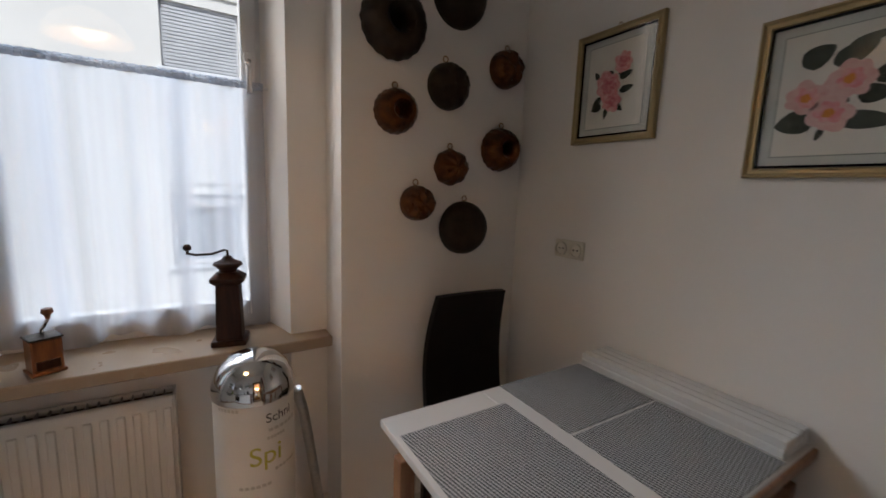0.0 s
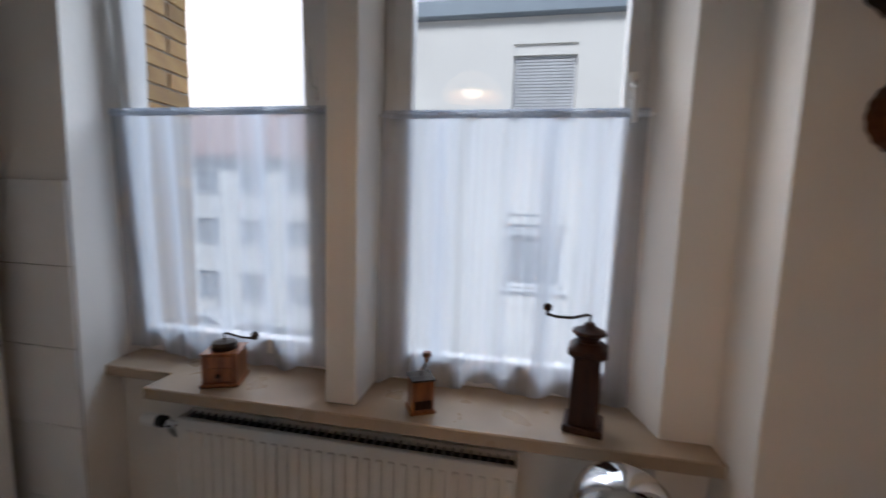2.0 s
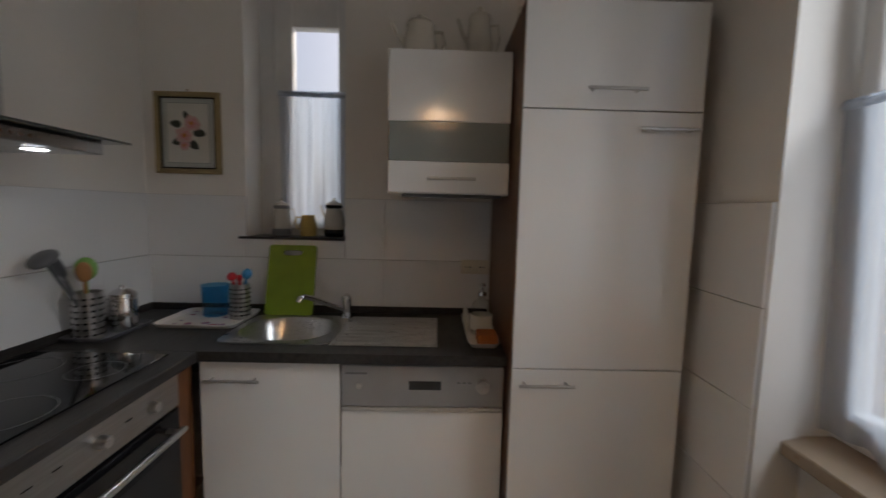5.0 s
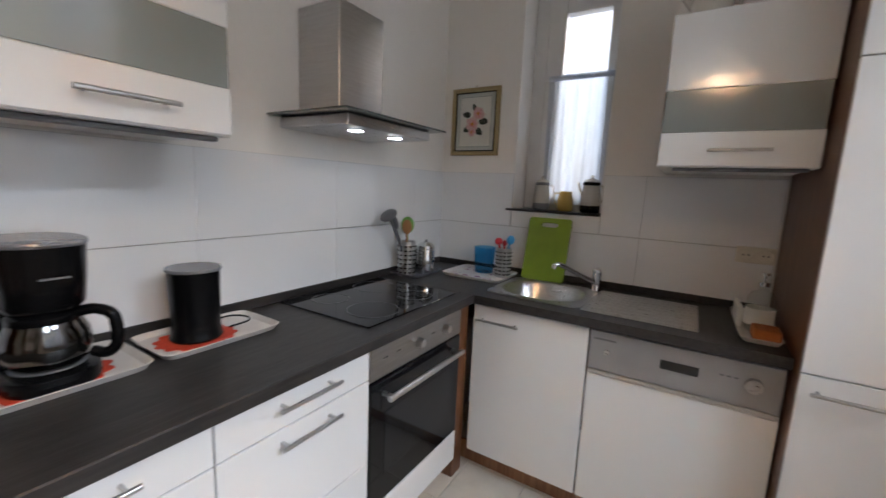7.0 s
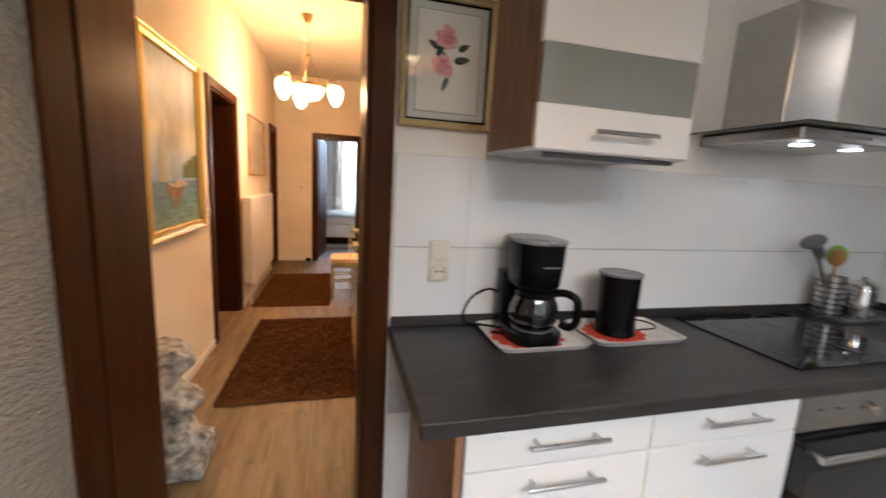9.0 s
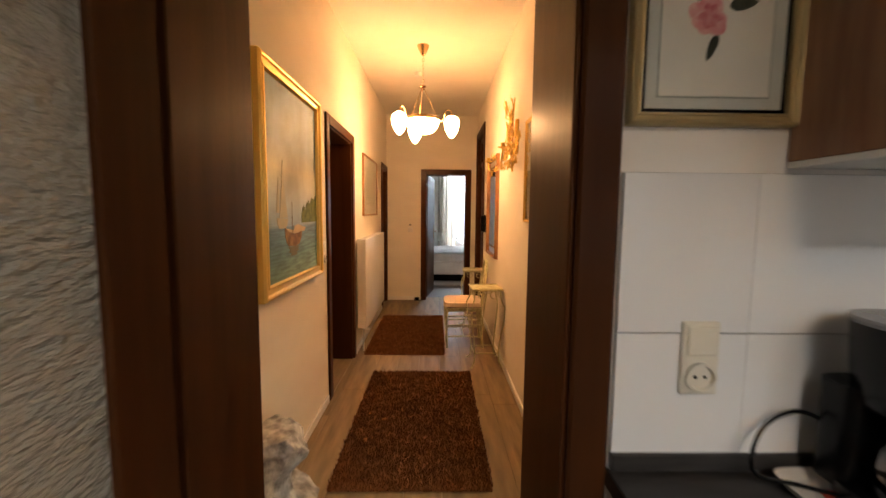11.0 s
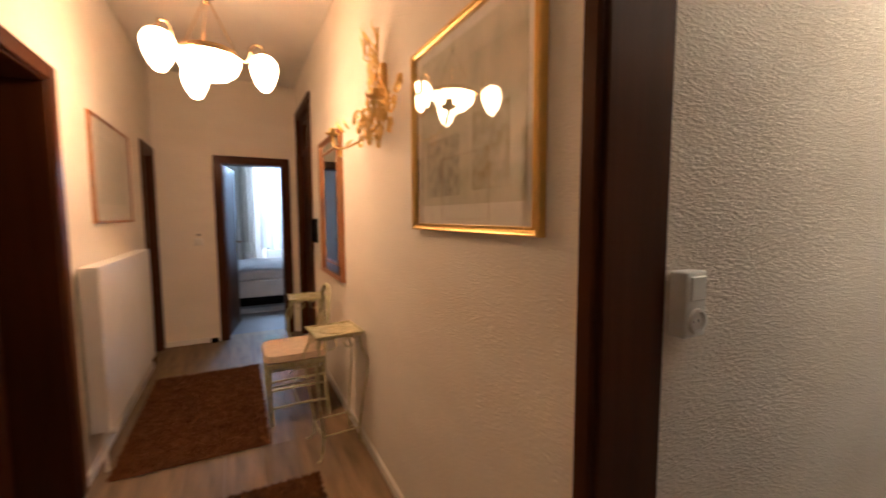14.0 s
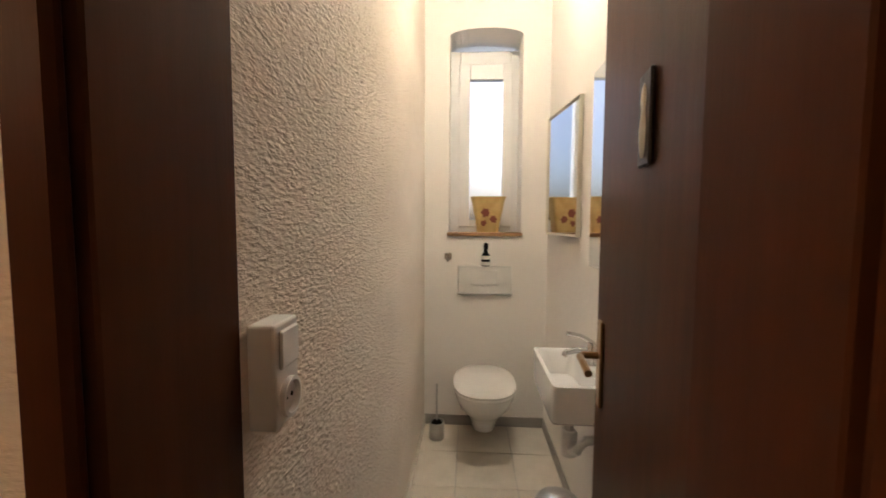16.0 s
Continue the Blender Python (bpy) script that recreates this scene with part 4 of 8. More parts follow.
jg = part("jug", lathe([(0.058, 0.041), (0.072, 0.056), (0.079, 0.085), (0.074, 0.118), (0.060, 0.148), (0.058, 0.148), (0.072, 0.117), (0.077, 0.085), (0.070, 0.058), (0.056, 0.045)], (cx, cy + 0.018, z0), 36), JUGGLASS, cm, "clear glass jug", smooth=True)
part("jug_band", lathe([(0.061, 0.140), (0.064, 0.145), (0.064, 0.158), (0.052, 0.170), (0.0, 0.172)], (cx, cy + 0.018, z0), 36), BLACKPLASTIC, jg, smooth=True)
hx, hy = -0.72, 0.69
pts = bend([(cx + hx * q, cy + 0.018 + hy * q, z0 + z) for q, z in ((0.058, 0.158), (0.095, 0.165), (0.128, 0.152), (0.136, 0.115), (0.132, 0.078), (0.112, 0.060), (0.084, 0.066))])
part("jug_handle", tube(pts, 0.0125, 10), BLACKPLASTIC, jg, smooth=True)
part("badge", box((cx - 0.03, cy + 0.096, z0 + 0.245), (cx + 0.02, cy + 0.0992, z0 + 0.249)), GREYPL, hd2)
part("power_cable", tube(bend([(cx + 0.06, cy - 0.10, z0 + 0.115), (cx + 0.10, cy - 0.125, z0 + 0.125), (cx + 0.155, cy - 0.125, z0 + 0.10), (cx + 0.19, cy - 0.11, z0 + 0.055), (cx + 0.185, cy - 0.10, z0 + 0.016), (cx + 0.13, cy - 0.075, z0 + 0.0145), (cx + 0.07, cy - 0.04, z0 + 0.012), (cx + 0.085, cy - 0.01, z0 + 0.008), (cx + 0.12, cy - 0.03, z0 + 0.008)]), 0.004, 8), BLACKPLASTIC, cm, smooth=True)
kt = thing("canister", (-0.385, 0.165, 0.909), "black cylindrical canister with grey lid", "canister")
part("body", lathe([(0.066, 0), (0.070, 0.006), (0.066, 0.02), (0.064, 0.05), (0.068, 0.20), (0.069, 0.205)], (-0.385, 0.165, 0.909), 36), BLACKPLASTIC, kt, smooth=True)
part("lid", lathe([(0.071, 0.203), (0.0725, 0.207), (0.071, 0.212), (0.062, 0.2125), (0.060, 0.210), (0.0, 0.211)], (-0.385, 0.165, 0.909), 36), LIDGREY, kt, smooth=True)
part("power_cable", tube(bend([(-0.44, 0.13, 0.93), (-0.50, 0.13, 0.935), (-0.545, 0.15, 0.928), (-0.54, 0.18, 0.921), (-0.48, 0.17, 0.913)]), 0.003, 6), BLACKPLASTIC, kt, smooth=True)


def holder(name, x, y, z, r, h, label, tools, mat=STEEL):
    """A perforated steel utensil holder with its tools standing in it as things of their own."""
    t = thing(name, (x, y, z), label, "utensil holder", "utensil holders")
    body = part("cup", lathe([(r, 0), (r, h), (r - 0.003, h), (r - 0.003, 0.004), (0, 0.004)], (x, y, z), 24), mat, t, smooth=True)
    bm = bmesh.new()
    for k in range(7):
        zz = z + 0.018 + k * (h - 0.03) / 6.5
        for i in range(12):
            a = 2 * math.pi * i / 12
            c, s = math.cos(a), math.sin(a)
            merge(bm, box((-0.0012, -0.007, -0.0035), (0.0012, 0.007, 0.0035)), Matrix.Translation((x + r * c, y + r * s, zz)) @ Matrix.Rotation(a, 4, "Z"))
    tagged(part("slots", bm, BLACKPLASTIC, body), kind="stuff")
    for nm, lab, mt, dx, dy, ln, head in tools:
        o = thing(nm, (x, y, z + 0.006), lab, "kitchen utensil", "utensils in the holders")
        p0, p1 = Vector((x - dx * 0.25, y - dy * 0.25, z + 0.006)), Vector((x + dx, y + dy, z + ln))
        part("shaft", tube([p0, p1], 0.0055, 8), mt, o, smooth=True)
        d = (p1 - p0).normalized()
        m = Matrix.Translation(p1) @ d.to_track_quat("Z", "Y").to_matrix().to_4x4()
        tmp = bmesh.new()
        bmesh.ops.create_uvsphere(tmp, u_segments=14, v_segments=8, radius=1)
        bmesh.ops.transform(tmp, matrix=m @ Matrix.Diagonal((head[0], head[1], head[2], 1)), verts=tmp.verts)
        part("head", tmp, mt, o, smooth="all")


DARKTOOL = surf("charcoal_nylon", (0.11, 0.11, 0.115), 0.4, scale=8)
holder("utensil_holder", -1.495, 0.10, 0.906, 0.048, 0.18, "perforated steel utensil holder beside the hob", [
    ("ladle", "dark grey kitchen ladle in the holder", DARKTOOL, 0.17, 0.01, 0.325, (0.042, 0.05, 0.018)), ("spatula", "grey plastic spatula in the holder", GREYPL, 0.09, -0.02, 0.29, (0.032, 0.01, 0.05)),
    ("wooden_spoon", "orange-brown wooden spoon in the holder", SPOONWOOD, 0.03, 0.02, 0.26, (0.026, 0.01, 0.04)), ("green_server", "green plastic serving spoon", LIME, -0.015, -0.01, 0.265, (0.036, 0.012, 0.045))])
t3 = tray("tray", -1.72, -1.44, 0.02, 0.20, 0.90, GREYPL, "dark flat tray under utensil holder and jars")
holder("steel_jar", -1.682, 0.062, 0.906, 0.03, 0.13, "small steel jar with domed lid", [], CHROME)
jar = thing("steel_jar", (-1.60, 0.17, 0.906), "small steel and glass jar beside the hob", "jar")
part("body", lathe([(0.048, 0), (0.050, 0.02), (0.050, 0.125), (0.044, 0.14)], (-1.61, 0.145, 0.906), 24), CHROME, jar, smooth=True)
part("lid", lathe([(0.051, 0.138), (0.048, 0.152), (0.028, 0.168), (0.008, 0.174), (0.010, 0.184), (0, 0.186)], (-1.61, 0.145, 0.906), 24), CHROME, jar, smooth=True)
tray("tray", -1.94, -1.64, 0.22, 0.575, 0.90, TRAYWHITE, "patterned white tray with blue cup and cutlery holder")
PATTERN = surf("tray_print", (0.10, 0.14, 0.30), 0.6, col2=(0.50, 0.10, 0.12), scale=20)
rnd = random.Random(4)
pr = thing("tray_print", (-1.79, 0.38, 0.9052), "blue and red printed motif on the tray", "print")
bm = bmesh.new()
for i in range(16):
    cx0, cy0 = -1.79 + rnd.uniform(-0.12, 0.12), 0.38 + rnd.uniform(-0.125, 0.125)
    r0 = rnd.uniform(0.008, 0.022)
    prism([(cx0 + r0 * rnd.uniform(0.6, 1.1) * math.cos(k * 0.785), cy0 + r0 * rnd.uniform(0.6, 1.1) * math.sin(k * 0.785)) for k in range(8)], 0.9052, 0.906, bm=bm)
tagged(part("motif", bm, PATTERN, pr), kind="stuff")
BLUECUP = glass("blue_tinted_plastic", (0.50, 0.80, 0.97), skin=0.06)
cu = thing("cup", (-1.86, 0.385, 0.906), "translucent blue plastic cup on the tray", "cup")
part("wall", lathe([(0.053, 0), (0.062, 0.145), (0.060, 0.145), (0.051, 0.004), (0, 0.004)], (-1.86, 0.385, 0.906), 28), BLUECUP, cu, smooth=True)
holder("utensil_holder", -1.815, 0.522, 0.906, 0.042, 0.16, "perforated steel cutlery holder on the tray", [
    ("brush", "red plastic dish brush", REDPL, 0.012, -0.03, 0.195, (0.018, 0.022, 0.02)), ("brush", "blue plastic dish brush", BLUE, -0.01, 0.03, 0.205, (0.02, 0.022, 0.026)), ("brush", "red plastic spoon in the holder", REDPL, 0.0, 0.0, 0.185, (0.014, 0.012, 0.018))])
# green cutting board leaning on the tiles
cb = local("cutting_board", "lime green plastic cutting board leaning on the tiles", "cutting board")
pts = []
for qx, qz, a0 in ((0.10, 0.325, 0), (-0.10, 0.325, 90), (-0.10, 0.015, 180), (0.10, 0.015, 270)):
    pts += [(qx + 0.015 * math.cos(radians(a0 + 30 * k)), qz + 0.015 * math.sin(radians(a0 + 30 * k))) for k in range(4)]
hole = [(0.045 * math.copysign(abs(math.cos(t)) ** 0.5, math.cos(t)), 0.302 + 0.012 * math.copysign(abs(math.sin(t)) ** 0.7, math.sin(t))) for t in [2 * math.pi * (i + 0.5) / 16 for i in range(16)]]
bm = bmesh.new()
sides = []
for y in (-0.005, 0.005):
    o, h = [bm.verts.new((p[0], y, p[1])) for p in pts], [bm.verts.new((p[0], y, p[1])) for p in hole]
    es = [bm.edges.new((v[i], v[(i + 1) % len(v)])) for v in (o, h) for i in range(len(v))]
    bmesh.ops.triangle_fill(bm, edges=es, use_beauty=True)
    sides.append((o, h))
for k in (0, 1):
    a, b = sides[0][k], sides[1][k]
    for i in range(len(a)):
        bm.faces.new((a[i], a[(i + 1) % len(a)], b[(i + 1) % len(a)], b[i]))
bmesh.ops.recalc_face_normals(bm, faces=bm.faces)
part("board", bm, GREEN, cb)
cb.matrix_basis = pose(-1.868, 0.725, 0.907, -14, 0, 90)
# washing-up tray
tray("tray", -1.93, -1.46, 1.555, 1.685, 0.90, TRAYWHITE, "narrow white tray with washing-up things")
o = thing("soap_bottle", (-1.66, 1.615, 0.906), "clear soap bottle with pump", "bottle")
b1 = part("bottle", lathe([(0.040, 0), (0.045, 0.01), (0.045, 0.115), (0.034, 0.14), (0.014, 0.152), (0.014, 0.168)], (-1.64, 1.625, 0.906), 24), CLEARGLASS, o, smooth=True)
part("label", lathe([(0.0462, 0.025), (0.0462, 0.085), (0.0452, 0.085), (0.0452, 0.025)], (-1.64, 1.625, 0.906), 24, capped=False), PAPER, b1)
part("pump", lathe([(0.017, 0.166), (0.017, 0.18), (0.005, 0.182), (0.005, 0.205), (0.014, 0.207), (0.012, 0.216), (0, 0.217)], (-1.64, 1.625, 0.906), 16), CHROME, o, smooth=True)
o = thing("sponge", (-1.53, 1.63, 0.906), "orange-brown washing-up sponge on the tray", "sponge")
part("foam", box((-1.575, 1.595, 0.906), (-1.48, 1.675, 0.948), 0.008, 2), surf("orange_foam", (0.42, 0.13, 0.03), 0.95, scale=60, bump=0.4, bscale=150), o)
o = thing("wiping_cloth", (-1.72, 1.575, 0.906), "folded pale cloth on the tray", "cloth")
part("cloth", box((-1.80, 1.557, 0.906), (-1.64, 1.575, 0.985), 0.006, 2), PAPER, o)


# ---- jugs on sill and cabinets ----


def jug(name, x, y, z, r, h, mat, label, lid=True, spout=True, ang=0.0, group="jugs and pots", foot=None):
    o = local(name, label, "jug", group)
    b = part("body", lathe([(r * 0.86, 0), (r, h * 0.08), (r * 0.98, h * 0.45), (r * 0.78, h * 0.74), (r * 0.80, h * 0.80), (r * 0.78, h * 0.80)], (0, 0, 0), 24), mat, o, smooth=True)
    if lid:
        part("lid", lathe([(r * 0.84, h * 0.80), (r * 0.7, h * 0.86), (r * 0.25, h * 0.90), (r * 0.14, h * 0.93), (r * 0.2, h * 0.97), (0, h)], (0, 0, 0), 20), mat, o, smooth=True)
    if spout:
        part("spout", tube([(r * 0.85, 0, h * 0.42), (r * 1.3, 0, h * 0.58), (r * 1.65, 0, h * 0.80)], r * 0.2, 8, r2=r * 0.1), mat, o, smooth=True)
    part("handle", tube([(-r * 0.7, 0, h * 0.70), (-r * 1.35, 0, h * 0.72), (-r * 1.5, 0, h * 0.5), (-r * 1.25, 0, h * 0.28), (-r * 0.92, 0, h * 0.25)], r * 0.09, 8), mat, o, smooth=True)
    if foot:
        part("base_band", lathe([(r * 0.90, 0.0), (r * 1.04, h * 0.05), (r * 1.04, h * 0.17), (r * 1.0, h * 0.19)], (0, 0, 0), 24), foot, b, "dark base band", smooth=True)
        part("collar", lathe([(r * 0.80, h * 0.72), (r * 0.88, h * 0.74), (r * 0.88, h * 0.79), (r * 0.82, h * 0.81)], (0, 0, 0), 24), foot, b, smooth=True)
    o.matrix_basis = pose(x, y, z, 0, 0, ang)
    return o


jug("coffee_pot", -2.06, 0.625, 1.277, 0.045, 0.19, POTCREAM, "cream pot with dark bands on the window sill", spout=False, ang=-60, foot=GREYPL)
jug("milk_jug", -2.05, 0.765, 1.277, 0.042, 0.135, MUSTARD, "mustard yellow glazed jug on the window sill", lid=False, spout=False, ang=100)
jug("coffee_pot", -2.06, 0.895, 1.277, 0.05, 0.20, POTCREAM, "cream coffee pot with dark base on the window sill", ang=-110, foot=BLACKPLASTIC)
jug("teapot", -1.70, 1.34, 2.002, 0.07, 0.22, PORCELAIN, "cream porcelain pot on the wall cabinet", ang=-80)
jug("coffee_pot", -1.70, 1.585, 2.002, 0.055, 0.26, PORCELAIN, "tall cream porcelain coffee pot on the wall cabinet", ang=-90)
jug("milk_jug", -1.62, 1.80, 2.112, 0.05, 0.17, PORCELAIN, "white porcelain jug on the tall cabinet", lid=False, ang=70)
jug("coffee_mug", -1.58, 1.93, 2.112, 0.045, 0.12, PORCELAIN, "white mug on the tall cabinet", lid=False, spout=False, ang=200)
jug("milk_jug", -1.55, 2.03, 2.112, 0.05, 0.15, BLUEGLAZE, "blue glazed jug on the tall cabinet", lid=False, ang=120)
vs = thing("vase", (-1.55, 2.17, 2.112), "white flared vase on the tall cabinet", "vase")
part("body", lathe([(0.045, 0), (0.055, 0.02), (0.07, 0.16), (0.066, 0.16), (0.05, 0.02), (0, 0.012)], (-1.55, 2.17, 2.112), 24), PORCELAIN, vs, smooth=True)

# ---- sockets and switches ----
AGEDCREAM = surf("aged_cream_plastic", (0.76, 0.71, 0.60), 0.4, scale=4)


def socket_plate(m, n, label, vertical=False, switch=False, proud=0.012, s=0.08, mat=WHITEPAINT):
    """A plate of n inserts; local x along the wall, -y out of it."""
    o = local("wall_socket", label, "socket")
    w, h = (s, s * n) if vertical else (s * n, s)
    part("plate", box((-w / 2, -proud, -h / 2), (w / 2, 0, h / 2), 0.004, 2), mat, o)
    for i in range(n):
        c = (i - (n - 1) / 2) * s
        x, z = (0, -c) if vertical else (c, 0)
        if switch and i == 0:
            part("rocker", box((x - 0.028, -proud - 0.006, z - 0.028), (x + 0.028, -proud, z + 0.028), 0.004), mat, o)
        else:
            b = part("insert", lathe([(0.029, -0.002), (0.029, 0.008), (0.0235, 0.009), (0.0215, 0.001), (0, 0.001)], (x, -proud, z), 24, m=Matrix.Rotation(radians(90), 4, "X")), mat, o, smooth=True)
            for d in (-0.009, 0.009):
                part("pin_hole", lathe([(0.0035, 0.0), (0.0035, 0.0018), (0, 0.0018)], (x + d, -proud - 0.0003, z), 8, m=Matrix.Rotation(radians(90), 4, "X")), BLACKPLASTIC, b)
    o.matrix_basis = m
    return o


socket_plate(pose(KE, 1.915, 1.145, 0, 0, -90), 2, "cream double socket on the wall above the table", s=0.072, mat=AGEDCREAM)
socket_plate(pose(0.216, 0.011, 1.127, 0, 0, 180), 2, "cream switch and socket on the tiles", True, True, s=0.07, mat=AGEDCREAM)
socket_plate(pose(KW + 0.011, 1.622, 1.147, 0, 0, 90), 2, "cream double socket on the tiles by the tall cabinet", s=0.07, mat=AGEDCREAM)


# ---- framed prints ----


def frame_parts(o, w, h, fw, depth, mat, back=PAPER):
    """Picture frame of w by h, origin at the middle of the bottom edge, front to -y."""
    a = w / 2
    bm = bmesh.new()
    prof = [(0.0, 0.0), (0.0, -depth * 0.72), (fw * 0.08, -depth * 0.92), (fw * 0.2, -depth), (fw * 0.32, -depth * 0.94), (fw * 0.38, -depth * 0.74), (fw * 0.46, -depth * 0.68), (fw * 0.72, -depth * 0.62), (fw * 0.78, -depth * 0.78), (fw * 0.9, -depth * 0.80), (fw, -depth * 0.5), (fw, 0.0)]
    rows = []
    for d, y in prof:
        rows.append([bm.verts.new(p) for p in ((-a + d, y, d), (a - d, y, d), (a - d, y, h - d), (-a + d, y, h - d))])
    for r0, r1 in zip(rows, rows[1:]):
        for i in range(4):
            bm.faces.new((r0[i], r0[(i + 1) % 4], r1[(i + 1) % 4], r1[i]))
    bmesh.ops.recalc_face_normals(bm, faces=bm.faces)
    part("frame", bm, mat, o)
    part("backing", box((-a + fw * 0.6, -0.006, fw * 0.6), (a - fw * 0.6, -0.002, h - fw * 0.6)), back, o)


def petals(cx, cz, r, n, y, bm, seed, wide=0.62, step=0.0004):
    rr = random.Random(seed)
    for k in range(n):
        a = 2 * math.pi * k / n + rr.uniform(-0.2, 0.2)
        ln, wd = r * rr.uniform(0.85, 1.1), r * wide * rr.uniform(0.8, 1.1)
        pts = []
        for i in range(12):
            t = 2 * math.pi * i / 12
            u, v = ln * 0.5 * (1 + math.cos(t)), wd * 0.5 * math.sin(t) * (1.15 - 0.25 * math.cos(t))
            pts.append((cx + u * math.cos(a) - v * math.sin(a), cz + u * math.sin(a) + v * math.cos(a)))
        prism(pts, y - step * (k + 1), y - step * k, axis="y", bm=bm)
    return bm


def oval_leaf(x, z, ang, ln, wd, y, bm):
    """A pointed oval leaf lying on the sheet."""
    c, q = math.cos(radians(ang)), math.sin(radians(ang))
    pts = []
    for i in range(14):
        t = 2 * math.pi * i / 14
        u, v = ln * 0.5 * (1 + math.cos(t)), wd * 0.5 * math.sin(t) * (1 - 0.35 * math.cos(t)) * (0.75 if abs(math.sin(t)) < 0.5 else 1)
        pts.append((x + u * c - v * q, z + u * q + v * c))
    return prism(pts, y - 0.0003, y, axis="y", bm=bm)


def flower_print(m, w, h, blooms, leaves, label, seed):
    """Gold frame, grey mat with bevel, paper, printed flowers, glass. blooms: x, z, radius, ink; leaves: x, z, angle, length, width."""
    o = local("framed_print", label, "picture", "framed flower prints")
    frame_parts(o, w, h, 0.024, 0.022, GOLDLEAF)
    k = 0.024
    part("frame_liner", merge(box((-w / 2 + k, -0.012, k), (w / 2 - k, -0.0065, k + 0.006)), merge(box((-w / 2 + k, -0.012, h - k - 0.006), (w / 2 - k, -0.0065, h - k)), merge(box((-w / 2 + k, -0.012, k), (-w / 2 + k + 0.006, -0.0065, h - k)), box((w / 2 - k - 0.006, -0.012, k), (w / 2 - k, -0.0065, h - k))))), BLACKPLASTIC, o)
    part("mat_board", box((-w / 2 + 0.026, -0.0075, 0.026), (w / 2 - 0.026, -0.006, h - 0.026)), MATBOARD, o)
    part("mat_bevel", box((-w / 2 + 0.052, -0.0085, 0.050), (w / 2 - 0.052, -0.0075, h - 0.050), 0.0006), BEVEL, o)
    part("print_paper", box((-w / 2 + 0.055, -0.0095, 0.053), (w / 2 - 0.055, -0.0085, h - 0.053), 0.0004), PAPER, o)
    for i, (x, z, a, ln, wd) in enumerate(leaves):
        part("printed_leaf", oval_leaf(x * w, z * h, a, ln * w, wd * w, -0.0095 - 0.0003 * (i % 3), bmesh.new()), LEAFINK, o)
    for i, (x, z, r, mt) in enumerate(blooms):
        y = -0.0106 - 0.0003 * i
        f = part("printed_flower", petals(x * w, z * h, r * w, 7, y, bmesh.new(), seed + i, 0.8, 0.0001), mt, o)
        part("inner_petals", petals(x * w + 0.002, z * h + 0.001, r * w * 0.62, 6, y - 0.0012, bmesh.new(), seed + 17 + i, 0.7, 0.0001), ROSE if mt is PINK else PINK, f)
        part("flower_heart", petals(x * w, z * h, r * w * 0.26, 5, y - 0.0022, bmesh.new(), seed + 31 + i, 0.9, 0.0001), STAMEN if mt is PALE else ROSE, f)
    g = part("glass", box((-w / 2 + 0.02, -0.0175, 0.02), (w / 2 - 0.02, -0.0165, h - 0.02)), PICTUREGLASS, o)
    g.visible_shadow = False
    part("hanging_ring", tube(arc((0, -0.004, h + 0.006), 0.007, 0, 360, 12), 0.0015, 6), BRASS, o)
    o.matrix_basis = m
    return o


flower_print(pose(KE, 1.775, 1.553, 0, 0, -90), 0.335, 0.39, [(0.09, 0.68, 0.11, PINK), (-0.07, 0.50, 0.17, PINK), (-0.02, 0.36, 0.12, PINK)],
             [(-0.02, 0.62, 200, 0.16, 0.06), (0.06, 0.55, 20, 0.15, 0.07), (0.07, 0.44, 10, 0.16, 0.07), (-0.16, 0.42, 235, 0.17, 0.07), (0.02, 0.34, -40, 0.13, 0.06), (-0.14, 0.34, 200, 0.13, 0.08), (-0.07, 0.32, 260, 0.13, 0.05), (0.04, 0.64, -60, 0.12, 0.05), (-0.20, 0.58, 120, 0.09, 0.05)], "gold-framed print of pink roses on a white wall", 3)
flower_print(pose(KE, 1.175, 1.425, 0, 0, -90), 0.335, 0.39, [(0.05, 0.56, 0.14, PALE), (-0.17, 0.48, 0.13, PALE), (-0.03, 0.38, 0.14, PALE)],
             [(-0.22, 0.68, 30, 0.20, 0.15), (-0.05, 0.66, 25, 0.24, 0.13), (0.02, 0.75, 12, 0.24, 0.06), (0.16, 0.57, -8, 0.18, 0.11), (0.10, 0.47, -5, 0.17, 0.12), (-0.14, 0.50, -20, 0.22, 0.16), (-0.10, 0.36, 190, 0.24, 0.17), (0.02, 0.34, -8, 0.30, 0.12), (-0.05, 0.30, 250, 0.10, 0.04)], "gold-framed print of pale camellias on a white wall", 11)
flower_print(pose(KW, 0.22, 1.573, 0, 0, 90), 0.31, 0.385, [(0.06, 0.62, 0.14, PALE), (-0.05, 0.47, 0.14, PALE), (-0.06, 0.35, 0.09, PALE)],
             [(-0.10, 0.60, 170, 0.18, 0.11), (0.08, 0.52, -10, 0.20, 0.13), (-0.08, 0.42, 200, 0.18, 0.12), (0.02, 0.40, -40, 0.18, 0.12), (0.0, 0.66, 110, 0.15, 0.08)], "gold-framed flower print beside the narrow window", 21)
